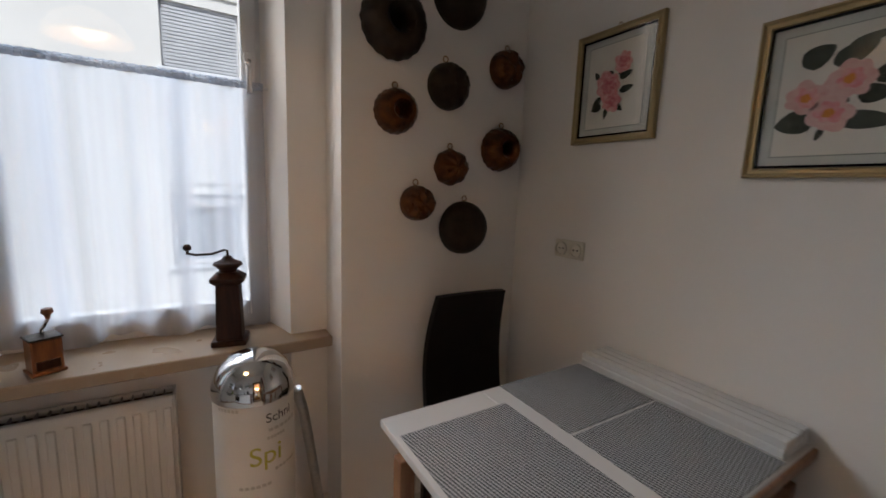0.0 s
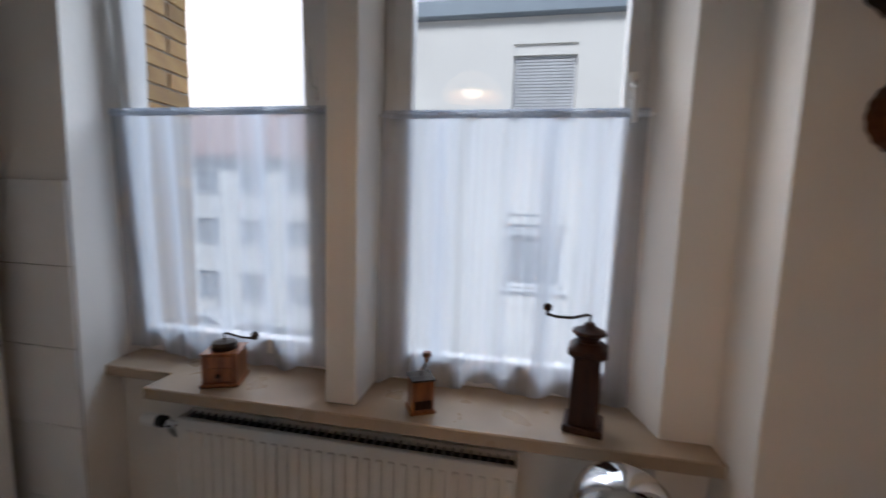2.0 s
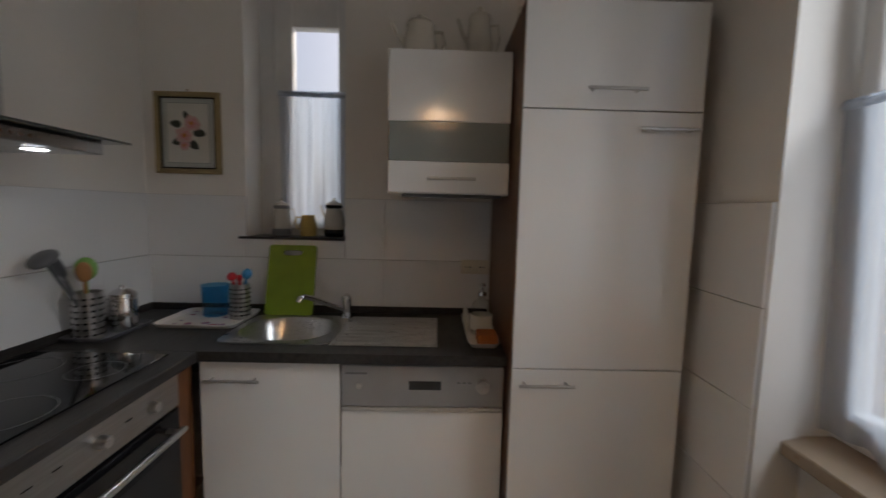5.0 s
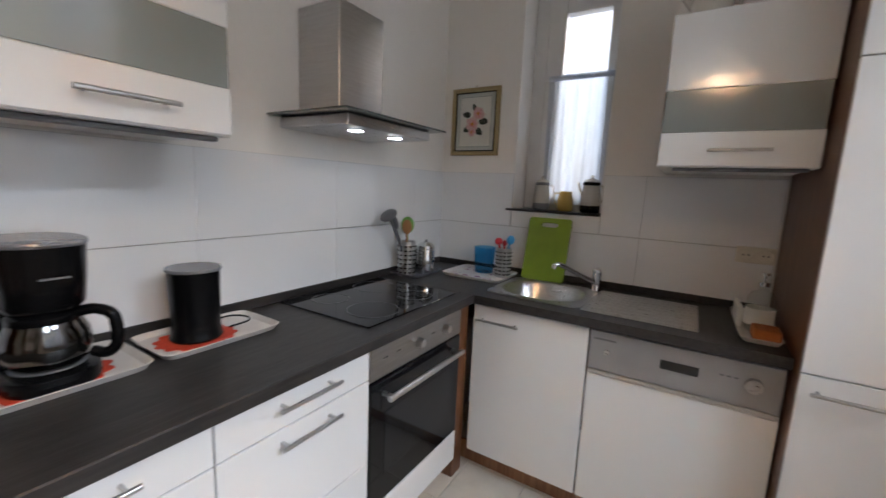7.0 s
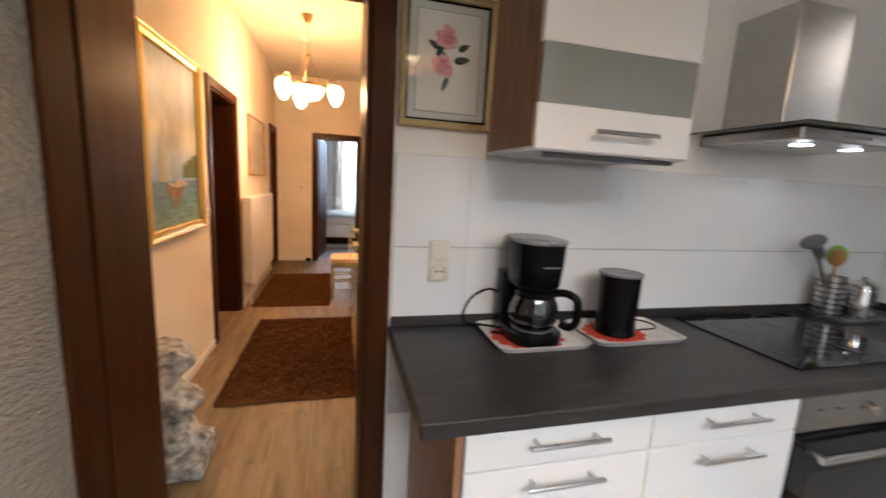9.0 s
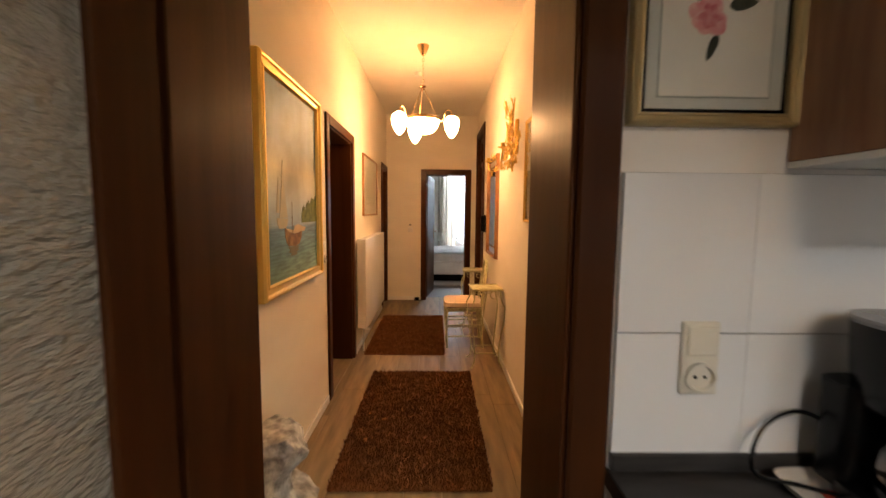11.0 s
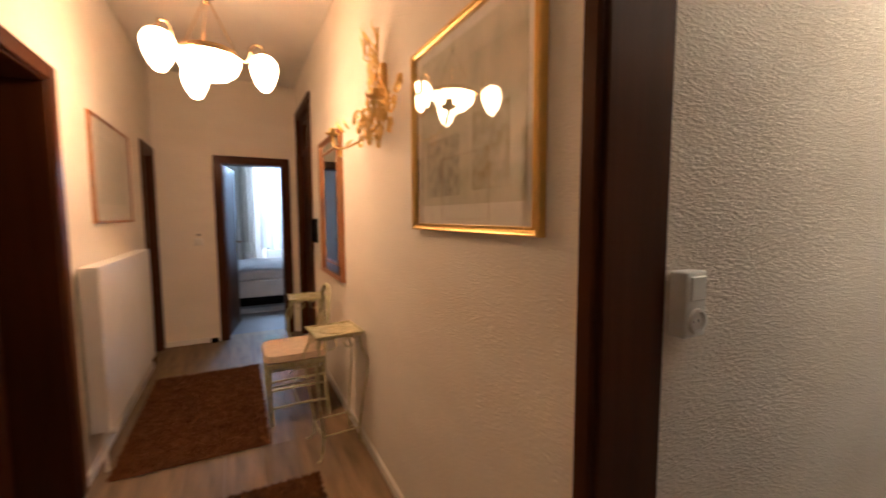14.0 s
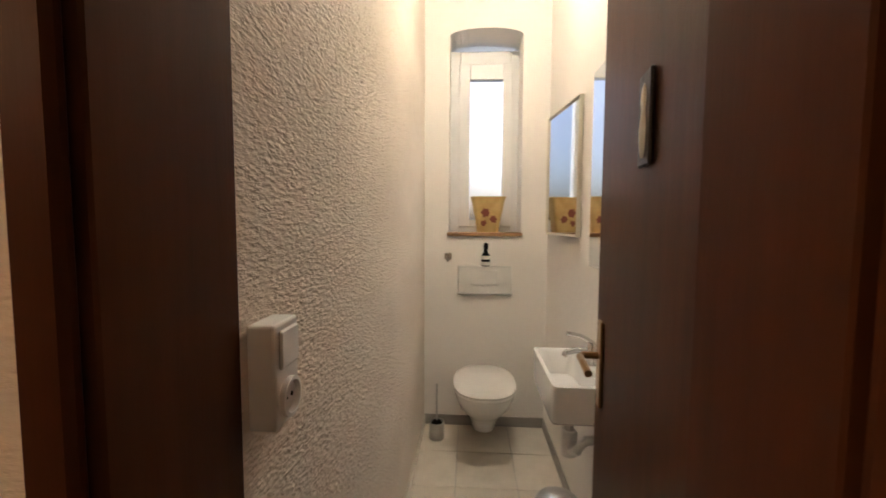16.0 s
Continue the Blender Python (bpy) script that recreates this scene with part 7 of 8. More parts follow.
# plant stands
def plant_stand(m, label):
    o = local("plant_stand", label, "plant stand", "plant stands")
    a = 0.135
    top = part("top", box((-a, -a, 0.70), (a, a, 0.712), 0.004), CREAMIRON, o)
    part("medallion", lathe([(0.085, 0), (0.088, 0.004), (0.07, 0.006), (0.065, 0.003), (0, 0.003)], (0, 0, 0.712), 28), CREAMIRON, top, smooth=True)
    rim = tube([(-a, -a, 0.716), (a, -a, 0.716), (a, a, 0.716), (-a, a, 0.716)], 0.006, 6, closed=True)
    part("rim", rim, CREAMIRON, top)
    for sx in (-1, 1):
        for sy in (-1, 1):
            pts = [(sx * q, sy * q, z) for q, z in ((0.115, 0.70), (0.122, 0.62), (0.150, 0.55), (0.145, 0.45), (0.125, 0.30), (0.108, 0.15), (0.112, 0.05), (0.135, 0.008), (0.15, 0.012))]
            part("leg", tube(pts, 0.006, 8), CREAMIRON, o, smooth=True)
        for ax in (0, 1):
            for k in (-1, 1):
                pts = arc((k * 0.055, 0, 0.665), 0.032, 90 - k * 20, 90 + k * 330, 18)
                pts = [Vector((p.x, sx * 0.118, p.z)) if ax == 0 else Vector((sx * 0.118, p.x, p.z)) for p in pts]
                part("scroll", tube(pts, 0.004, 6, r2=0.0025), CREAMIRON, o, smooth=True)
    for p0, p1 in (((-0.11, -0.11), (0.11, -0.11)), ((-0.11, 0.11), (0.11, 0.11)), ((-0.11, -0.11), (-0.11, 0.11)), ((0.11, -0.11), (0.11, 0.11))):
        part("stretcher", tube([(*p0, 0.13), (*p1, 0.13)], 0.005, 6), CREAMIRON, o, smooth=True)
    o.matrix_basis = m
    return o


ps = plant_stand(pose(0.262, -2.885, 0, 0, 0, 4), "cream-green wrought-iron plant stand against the wall")
copy_thing(ps, pose(0.262, -4.02, 0, 0, 0, -3))

# hall chair, facing the hall, back to the wall
o = local("hall_chair", "cream painted chair with beige padded seat", "chair")
part("seat", loft([ring(0, 0, 0.185, 0.19, 0.42, 6), ring(0, 0, 0.205, 0.21, 0.435, 6), ring(0, 0, 0.20, 0.205, 0.475, 5), ring(0, 0, 0.14, 0.15, 0.488, 4)], True, True), SEAT, o, "beige padded seat", smooth=True)
part("seat_frame", box((-0.19, -0.195, 0.385), (0.19, 0.195, 0.42), 0.006), CREAMIRON, o)
for x, y in ((0.175, -0.18), (0.175, 0.18)):
    part("leg", tube([(x, y, 0.40), (x + 0.005, y, 0.2), (x - 0.008, y, 0.0)], 0.018, 10, r2=0.012), CREAMIRON, o, smooth=True)
for y in (-0.17, 0.17):
    part("back_post", tube([(-0.20, y, 0.0), (-0.175, y, 0.30), (-0.18, y, 0.45), (-0.215, y * 0.95, 0.70), (-0.235, y * 0.7, 0.84), (-0.24, y * 0.3, 0.885), (-0.24, 0, 0.89)], 0.014, 10), CREAMIRON, o, smooth=True)
part("back_splat", tube(arc((-0.222, 0, 0.68), 0.085, 0, 360, 24, u=(0, 1, 0), v=(-0.1, 0, 1.6)), 0.008, 8), CREAMIRON, o, smooth=True)
part("back_rail", tube([(-0.19, -0.165, 0.53), (-0.195, 0.165, 0.53)], 0.010, 8), CREAMIRON, o, smooth=True)
for z, d in ((0.12, 0.18), (0.24, 0.18), (0.30, 0.18)):
    for y in (-d, d):
        part("stretcher", tube([(-0.185, y, z), (-0.10, y, z), (0.0, y, z + 0.004), (0.10, y, z), (0.175, y, z)], 0.008, 8), CREAMIRON, o, smooth=True)
part("stretcher", tube([(0.0, -0.18, 0.12), (0.0, 0.18, 0.12)], 0.008, 8), CREAMIRON, o, smooth=True)
o.matrix_basis = pose(0.43, -3.47, 0, 0, 0, 0)


# shaggy rugs


def rug(x0, x1, y0, y1, seed, label):
    o = thing("rug", ((x0 + x1) / 2, (y0 + y1) / 2, 0), label, "rug", "brown hall rugs")
    part("base", box((x0, y0, 0.001), (x1, y1, 0.010), 0.004), PILE, o)
    r = random.Random(seed)
    vs, fs = [], []
    for i in range(17000):
        x, y = r.uniform(x0 - 0.004, x1 + 0.004), r.uniform(y0 - 0.004, y1 + 0.004)
        h, a = r.uniform(0.018, 0.032), r.uniform(0, 6.28)
        lx, ly = r.uniform(-0.014, 0.014), r.uniform(-0.014, 0.014)
        w = 0.0042
        n0 = len(vs)
        for k in range(3):
            vs.append((x + w * math.cos(a + 2.09 * k), y + w * math.sin(a + 2.09 * k), 0.006))
        vs.append((x + lx, y + ly, h))
        fs += [(n0, n0 + 1, n0 + 3), (n0 + 1, n0 + 2, n0 + 3), (n0 + 2, n0, n0 + 3)]
    me = bpy.data.meshes.new("shag")
    s = SHIFT[o.name]
    me.from_pydata([(a - s.x, b - s.y, c) for a, b, c in vs], [], fs)
    me.materials.append(PILE)
    p = new("shag", me)
    p.parent = o
    tagged(p, "dense brown shaggy pile", kind="stuff")


rug(0.42, 1.25, -2.64, -1.14, 1, "brown shaggy rug on the laminate floor")
rug(0.63, 1.41, -4.53, -3.07, 2, "brown shaggy rug farther down the hall")

# ---- toilet room ----
o = local("toilet", "white wall-hung toilet with closed lid", "toilet")
part("pan", loft([ring(0.0, -0.17, 0.075, 0.13, 0.11, 2.4), ring(0.0, -0.19, 0.085, 0.15, 0.17, 2.4), ring(0, -0.22, 0.115, 0.19, 0.24, 2.4), ring(0, -0.26, 0.160, 0.24, 0.31, 2.4), ring(0, -0.275, 0.180, 0.264, 0.37, 2.4), ring(0, -0.275, 0.182, 0.268, 0.40, 2.4)], True, True), CERAMIC, o, smooth=True)
part("mount", box((-0.15, -0.10, 0.13), (0.15, 0.0, 0.36), 0.03, 3), CERAMIC, o, smooth=True)
part("seat", loft([ring(0, -0.285, 0.185, 0.262, 0.402, 2.5), ring(0, -0.285, 0.188, 0.265, 0.412, 2.5), ring(0, -0.285, 0.185, 0.262, 0.42, 2.5)], True, True), CERAMIC, o, smooth=True)
part("lid", loft([ring(0, -0.285, 0.186, 0.263, 0.422, 2.5), ring(0, -0.285, 0.188, 0.265, 0.434, 2.5), ring(0, -0.285, 0.16, 0.235, 0.444, 2.5)], True, True), CERAMIC, o, smooth=True)
o.matrix_basis = pose(TW, -0.665, 0, 0, 0, 90)
o = thing("flush_plate", (TW, -0.66, 0.92), "white plastic flush plate above the toilet", "flush plate")
part("plate", box((TW, -0.838, 0.92), (TW + 0.03, -0.478, 1.112), 0.006, 2), WHITEPAINT, o)
bm = bmesh.new()
tube([(TW + 0.031, -0.74 + 0.016 * i, 0.992 - 0.012 * math.sin(math.pi * i / 10)) for i in range(11)], 0.004, 6, bm=bm)
part("flush_button", box((TW + 0.03, -0.75, 0.985), (TW + 0.036, -0.57, 1.085), 0.003), WHITEPAINT, o)
part("button_groove", bm, WHITEPAINT, o)
o = thing("soap_bottle", (TW + 0.03, -0.655, 1.112), "small black and white bottle on the flush plate", "bottle")
part("body", lathe([(0.026, 0), (0.03, 0.01), (0.03, 0.07), (0.016, 0.09), (0.012, 0.11)], (TW + 0.033, -0.655, 1.112), 18), BLACKPLASTIC, o, smooth=True)
part("label", lathe([(0.0312, 0.006), (0.0312, 0.030), (0.030, 0.030), (0.030, 0.006)], (TW + 0.033, -0.655, 1.112), 18), PAPER, o)
part("label", lathe([(0.0312, 0.046), (0.0312, 0.070), (0.030, 0.070), (0.030, 0.046)], (TW + 0.033, -0.655, 1.112), 18), PAPER, o)
part("cap", lathe([(0.013, 0.108), (0.016, 0.112), (0.016, 0.145), (0.010, 0.155), (0, 0.156)], (TW + 0.033, -0.655, 1.112), 16), BLACKPLASTIC, o, smooth=True)
o = thing("paper_holder", (TW, -0.90, 1.14), "small chrome toilet paper holder", "paper holder")
part("rose", box((TW, -0.93, 1.15), (TW + 0.012, -0.885, 1.195), 0.003), CHROME, o)
part("arm", tube([(TW + 0.01, -0.907, 1.172), (TW + 0.05, -0.907, 1.172), (TW + 0.05, -0.907, 1.14)], 0.007, 8), CHROME, o, smooth=True)
o = thing("toilet_brush", (-2.12, -0.965, 0), "steel toilet brush in a round holder", "toilet brush")
part("holder", lathe([(0.048, 0), (0.05, 0.004), (0.05, 0.11), (0.046, 0.11), (0.044, 0.01), (0, 0.008)], (-2.12, -0.965, 0), 24), STEEL, o, smooth=True)
part("handle", tube([(-2.12, -0.965, 0.02), (-2.12, -0.965, 0.36)], 0.006, 8), STEEL, o, smooth=True)
part("brush_head", lathe([(0.02, 0.02), (0.036, 0.04), (0.036, 0.10), (0.02, 0.12)], (-2.12, -0.965, 0), 16), BLACKPLASTIC, o, smooth=True)
o = thing("washbasin", (-1.14, -0.30, 0.72), "small white rectangular washbasin on the wall", "washbasin")
x0, x1, y0, y1 = -1.36, -0.925, -0.482, TN
bm = loft([ring((x0 + x1) / 2, (y0 + y1) / 2, (x1 - x0) / 2 - 0.02, (y1 - y0) / 2 - 0.004, 0.715, 14, 48), ring((x0 + x1) / 2, (y0 + y1) / 2, (x1 - x0) / 2, (y1 - y0) / 2 - 0.001, 0.73, 14, 48), ring((x0 + x1) / 2, (y0 + y1) / 2, (x1 - x0) / 2, (y1 - y0) / 2 - 0.001, 0.855, 14, 48), ring((x0 + x1) / 2, (y0 + y1) / 2, (x1 - x0) / 2 - 0.012, (y1 - y0) / 2 - 0.013, 0.858, 14, 48), ring((x0 + x1) / 2, (y0 + y1) / 2 - 0.022, (x1 - x0) / 2 - 0.03, (y1 - y0) / 2 - 0.04, 0.845, 8, 48), ring((x0 + x1) / 2, (y0 + y1) / 2 - 0.022, (x1 - x0) / 2 - 0.06, (y1 - y0) / 2 - 0.055, 0.76, 5, 48)], True, True)
part("bowl", bm, CERAMIC, o, smooth=True)
part("waste", lathe([(0.02, 0), (0.018, 0.004), (0, 0.004)], (-1.14, -0.385, 0.76), 16), CHROME, o)
t = part("trap", tube([(-1.14, -0.37, 0.715), (-1.14, -0.37, 0.56), (-1.10, -0.37, 0.53), (-1.06, -0.36, 0.56), (-1.06, -0.33, 0.60), (-1.06, TN, 0.61)], 0.018, 10), WHITEPAINT, o, "white plastic trap", smooth=True)
part("trap_cup", lathe([(0.03, 0), (0.032, 0.09), (0.026, 0.10)], (-1.14, -0.37, 0.50), 18), WHITEPAINT, t, smooth=True)
o = thing("basin_faucet", (-1.14, -0.28, 0.858), "chrome single-lever basin faucet", "faucet")
part("body", lathe([(0.024, 0), (0.022, 0.01), (0.021, 0.07), (0.018, 0.085), (0, 0.088)], (-1.16, -0.283, 0.855), 18), CHROME, o, smooth=True)
part("spout", tube([(-1.16, -0.29, 0.905), (-1.16, -0.34, 0.91), (-1.16, -0.385, 0.90), (-1.16, -0.39, 0.885)], 0.012, 10), CHROME, o, smooth=True)
part("lever", tube([(-1.16, -0.283, 0.94), (-1.165, -0.33, 0.965), (-1.17, -0.38, 0.972)], 0.009, 8), CHROME, o, smooth=True)
o = thing("angle_valve", (-0.99, TN, 0.6), "chrome angle valve under the washbasin", "valve")
part("body", tube([(-0.99, TN, 0.62), (-0.99, -0.29, 0.62), (-0.99, -0.29, 0.66), (-1.02, -0.29, 0.72)], 0.008, 8), CHROME, o, smooth=True)
o = local("wall_mirror", "rectangular toilet mirror in a white and gold frame", "mirror")
frame_parts(o, 0.46, 0.65, 0.014, 0.022, surf("pale_champagne_frame", (0.62, 0.58, 0.48), 0.4, scale=4))
part("mirror_glass", box((-0.217, -0.014, 0.013), (0.217, -0.010, 0.637)), MIRROR, o)
part("spacer", box((-0.235, 0.0, 0.30), (-0.215, 0.052, 0.34), 0.003), WHITEPAINT, o)
o.matrix_basis = pose(-1.72, TN - 0.031, 1.335, 0, 0, 6.7)
o = local("wall_mirror", "tall frameless mirror above the washbasin", "mirror")
part("mirror_glass", box((-0.2, -0.008, 0.0), (0.2, -0.001, 0.80), 0.002), MIRROR, o)
o.matrix_basis = pose(-1.14, TN, 1.22, 0, 0, 0)
o = thing("planter", (-2.38, -0.64, 1.335), "cream painted planter with flower motif on the sill", "planter")
pc = (-2.385, -0.64)
part("pot", loft([ring(*pc, 0.055, 0.075, 1.336, 5), ring(*pc, 0.060, 0.082, 1.40, 5), ring(*pc, 0.072, 0.112, 1.545, 5), ring(*pc, 0.078, 0.122, 1.575, 5), ring(*pc, 0.070, 0.110, 1.57, 5), ring(*pc, 0.052, 0.07, 1.36, 5)], True, True), surf("cream_crackle_glaze", (0.60, 0.44, 0.18), 0.35, col2=(0.50, 0.34, 0.12), scale=14), o, smooth=True)
MOTIF = surf("brown_red_motif", (0.24, 0.07, 0.04), 0.5, scale=30)
for i, (dy, dz, r) in enumerate(((-0.02, 0.13, 0.035), (0.035, 0.09, 0.028), (-0.03, 0.06, 0.024))):
    bm = petals(0, 0, r, 6, 0.0, bmesh.new(), 50 + i)
    bmesh.ops.transform(bm, matrix=Matrix.Translation((-2.309 - 0.10 * (0.235 - 0.1 - dz) * 0.75, -0.64 + dy, 1.335 + dz)) @ Matrix.Rotation(radians(90), 4, "Z") @ Matrix.Rotation(radians(5), 4, "X"), verts=bm.verts)
    part("flower_motif", bm, MOTIF, o)
o = thing("pedal_bin", (-1.24, -0.37, 0), "small steel pedal bin with domed lid", "waste bin")
part("barrel", lathe([(0.095, 0), (0.10, 0.01), (0.10, 0.215)], (-1.22, -0.385, 0), 32), STEEL, o, smooth=True)
part("lid", lathe([(0.102, 0.213), (0.103, 0.225), (0.085, 0.255), (0.04, 0.272), (0, 0.275)], (-1.22, -0.385, 0), 32), STEEL, o, smooth=True)
part("rim", lathe([(0.103, 0.21), (0.104, 0.217), (0.101, 0.22)], (-1.22, -0.385, 0), 32), BLACKPLASTIC, o)
socket_plate(pose(-0.156, TS, 1.187, 0, 0, 180), 2, "white surface-mounted switch and socket on coarse plaster", True, True, proud=0.04, s=0.075)
# sign on the toilet door
o = local("door_sign", "dark door sign with a pale upright emblem", "sign")
part("board", box((-0.032, -0.008, 0), (0.032, 0, 0.16), 0.004), BRONZE, o)
part("emblem", lathe([(0.006, 0), (0.012, 0.01), (0.017, 0.045), (0.009, 0.08), (0.014, 0.095), (0.010, 0.115), (0, 0.125)], (0, -0.008, 0.015), 14, m=Matrix.Diagonal((0.8, 0.4, 1, 1))), PAPER, o, smooth=True)
o.matrix_basis = pose(-0.085, -0.468, 1.50, 0, 0, -6.5) @ pose(-0.226, -0.0215, 0)
o = thing("ceiling_lamp", (-1.28, -0.66, TOP - 0.1), "round opal ceiling lamp in the toilet", "lamp")
part("globe", lathe([(0.10, 0), (0.13, -0.03), (0.12, -0.075), (0.07, -0.11), (0, -0.12)], (-1.28, -0.66, TOP - 0.115), 28), glow("lit_toilet_globe", (1.0, 0.78, 0.50), TOILET_LAMP), o, smooth=True)
part("base", lathe([(0.11, 0), (0.11, -0.015), (0, -0.015)], (-1.28, -0.66, TOP - 0.1), 28), WHITEPAINT, o)

# ---- bedroom, seen through its doorway ----
BEDCLOTH = surf("white_bed_linen", (0.66, 0.65, 0.64), 0.9, col2=(0.56, 0.55, 0.55), scale=5, bump=0.5, bscale=9, bdist=0.03)
o = thing("bed", (0.3, -8.1, 0), "white upholstered box bed with white linen", "bed")
part("base", box((-0.75, -9.0, 0.14), (1.05, -7.30, 0.40), 0.02, 2), surf("white_leatherette_bed", (0.70, 0.69, 0.67), 0.45, scale=4), o)
part("plinth", box((-0.70, -8.95, 0.0), (1.0, -7.36, 0.14)), BLACKPLASTIC, o)
part("mattress", box((-0.73, -8.98, 0.40), (1.03, -7.33, 0.56), 0.04, 3), BEDCLOTH, o)
bm = bmesh.new()
nx, ny = 40, 30
vs = [[bm.verts.new((-0.76 + 1.82 * i / nx, -9.0 + 1.70 * j / ny, 0.585 + 0.025 * noise.noise(Vector((i * 0.2, j * 0.3, 1))))) for i in range(nx + 1)] for j in range(ny + 1)]
for j in range(ny):
    for i in range(nx):
        bm.faces.new((vs[j][i], vs[j][i + 1], vs[j + 1][i + 1], vs[j + 1][i]))
bmesh.ops.solidify(bm, geom=bm.faces[:], thickness=0.03)
part("duvet", bm, BEDCLOTH, o, smooth="all")
o = thing("bedside_rug", (0.4, -6.95, 0), "pale short-pile bedside rug before the bed", "rug")
part("shag", box((-0.7, -7.12, 0.001), (1.2, -6.82, 0.014), 0.004), surf("pale_rug", (0.42, 0.40, 0.38), 0.95, scale=30, bump=0.4, bscale=120), o)
half_curtain(-0.75, 0.34, BS + 0.12, 0.76, 2.70, "floor-length sheer white bedroom curtain", seed=21, waves=6, amp=0.03, mat=voile("dense_bedroom_voile", 0.70))
half_curtain(0.24, 0.70, BS + 0.07, 0.45, 2.70, "drawn beige bedroom drape beside the window", seed=22, waves=4, amp=0.03, mat=voile("beige_drape_cloth", 0.70, (1.0, 0.88, 0.72)))
o = thing("floor_lamp", (0.62, -8.9, 0.0), "small bedside lamp with white shade", "lamp")
part("stem", tube([(0.62, -9.1, 0.0), (0.62, -9.1, 0.72)], 0.012, 10), CHROME, o)
part("shade", lathe([(0.09, 0.70), (0.07, 0.90), (0.068, 0.90), (0.088, 0.70)], (0.62, -9.1, 0), 24, capped=False), PAPER, o, smooth=True)
part("foot", lathe([(0.09, 0), (0.08, 0.02), (0.0, 0.022)], (0.62, -9.1, 0), 24), CHROME, o)

# floor boards inside the deep door reveals
for nm, lo, hi in (("threshold_side_door", (HE + 0.002, -2.967, -0.006), (1.719, -2.203, 0.002)), ("threshold_far_door", (HE + 0.002, -5.447, -0.006), (1.719, -5.023, 0.002))):
    structure(nm, box(lo, hi, 0.002), LAMINATE, "brown-grey laminate floor in a door reveal", "threshold")

# ---- outdoors ----
ASPHALT = surf("grey_yard_paving", (0.16, 0.16, 0.155), 0.9, col2=(0.11, 0.11, 0.11), scale=0.6, bump=0.2, bscale=12)
RENDER = surf("pale_house_render", (0.78, 0.755, 0.695), 0.9, col2=(0.73, 0.705, 0.65), scale=0.8, bump=0.15, bscale=30)
ROOFTILE = surf("red_brown_roof", (0.30, 0.17, 0.13), 0.85, col2=(0.24, 0.13, 0.10), scale=4, bump=0.4, bscale=8)
SHUTTER = surf("grey_white_shutter", (0.55, 0.55, 0.55), 0.6, scale=4)
ZINC = surf("blue_grey_zinc_edge", (0.26, 0.30, 0.33), 0.5, metal=0.3, scale=3)
WINDARK = surf("far_window_glass", (0.20, 0.22, 0.24), 0.12, scale=2)
bm = box((-300, -300, -6.3), (300, 300, -6.0))
structure("ground", bm, ASPHALT, "grey paved yard and street outside", "ground")

h = thing("apartment_building", (3.0, 11.0, -6.0), "white rendered house across the yard with roller shutters", "building")
FY = 8.2
bm = bmesh.new()
levels = [(-5.6, -4.4), (-3.0, -1.3), (0.04, 1.32), (2.98, 4.08)]
for a, b in ((-2.2, 0.24), (1.25, 3.3), (4.3, 7.0)):
    box((a, FY, -6.0), (b, FY + 0.3, 4.5), bm=bm)
for a, b in ((0.24, 1.25), (3.3, 4.3)):
    z = -6.0
    for z0, z1 in levels:
        box((a, FY, z), (b, FY + 0.3, z0), bm=bm)
        z = z1
    box((a, FY, z), (b, FY + 0.3, 4.5), bm=bm)
box((-2.2, FY + 0.3, -6.0), (-1.9, 16.0, 4.5), bm=bm)
box((6.7, FY + 0.3, -6.0), (7.0, 16.0, 4.5), bm=bm)
box((-1.9, 15.7, -6.0), (6.7, 16.0, 4.5), bm=bm)
part("wall", bm, RENDER, h)
part("roof", box((-2.35, FY - 0.12, 4.5), (7.15, 16.1, 4.78), 0.03), ZINC, h, "blue-grey flat roof edge")
for a, b in ((0.24, 1.25), (3.3, 4.3)):
    for k, (z0, z1) in enumerate(levels):
        w = part("window", box((a, FY + 0.16, z0), (b, FY + 0.19, z1)), WINDARK, h)
        bmw = box((a, FY + 0.12, z0), (a + 0.06, FY + 0.2, z1))
        box((b - 0.06, FY + 0.12, z0), (b, FY + 0.2, z1), bm=bmw)
        box((a, FY + 0.12, z0), (b, FY + 0.2, z0 + 0.06), bm=bmw)
        part("window_frame", bmw, PVC, w)
        part("window_sill", box((a - 0.06, FY - 0.06, z0 - 0.05), (b + 0.06, FY + 0.1, z0)), PVC, w)
        sh = bmesh.new()
        low = z0 + 0.04 if k == 3 else z1 - 0.35
        part("shutter_box", box((a, FY + 0.03, z1 - 0.17), (b, FY + 0.15, z1)), RENDER, w)
        zz = z1 - 0.17
        while zz > low:
            box((a + 0.03, FY + 0.07, zz - 0.046), (b - 0.03, FY + 0.09, zz - 0.004), 0.004, bm=sh)
            zz -= 0.05
        part("roller_shutter", sh, SHUTTER, w, "lowered grey-white roller shutter")

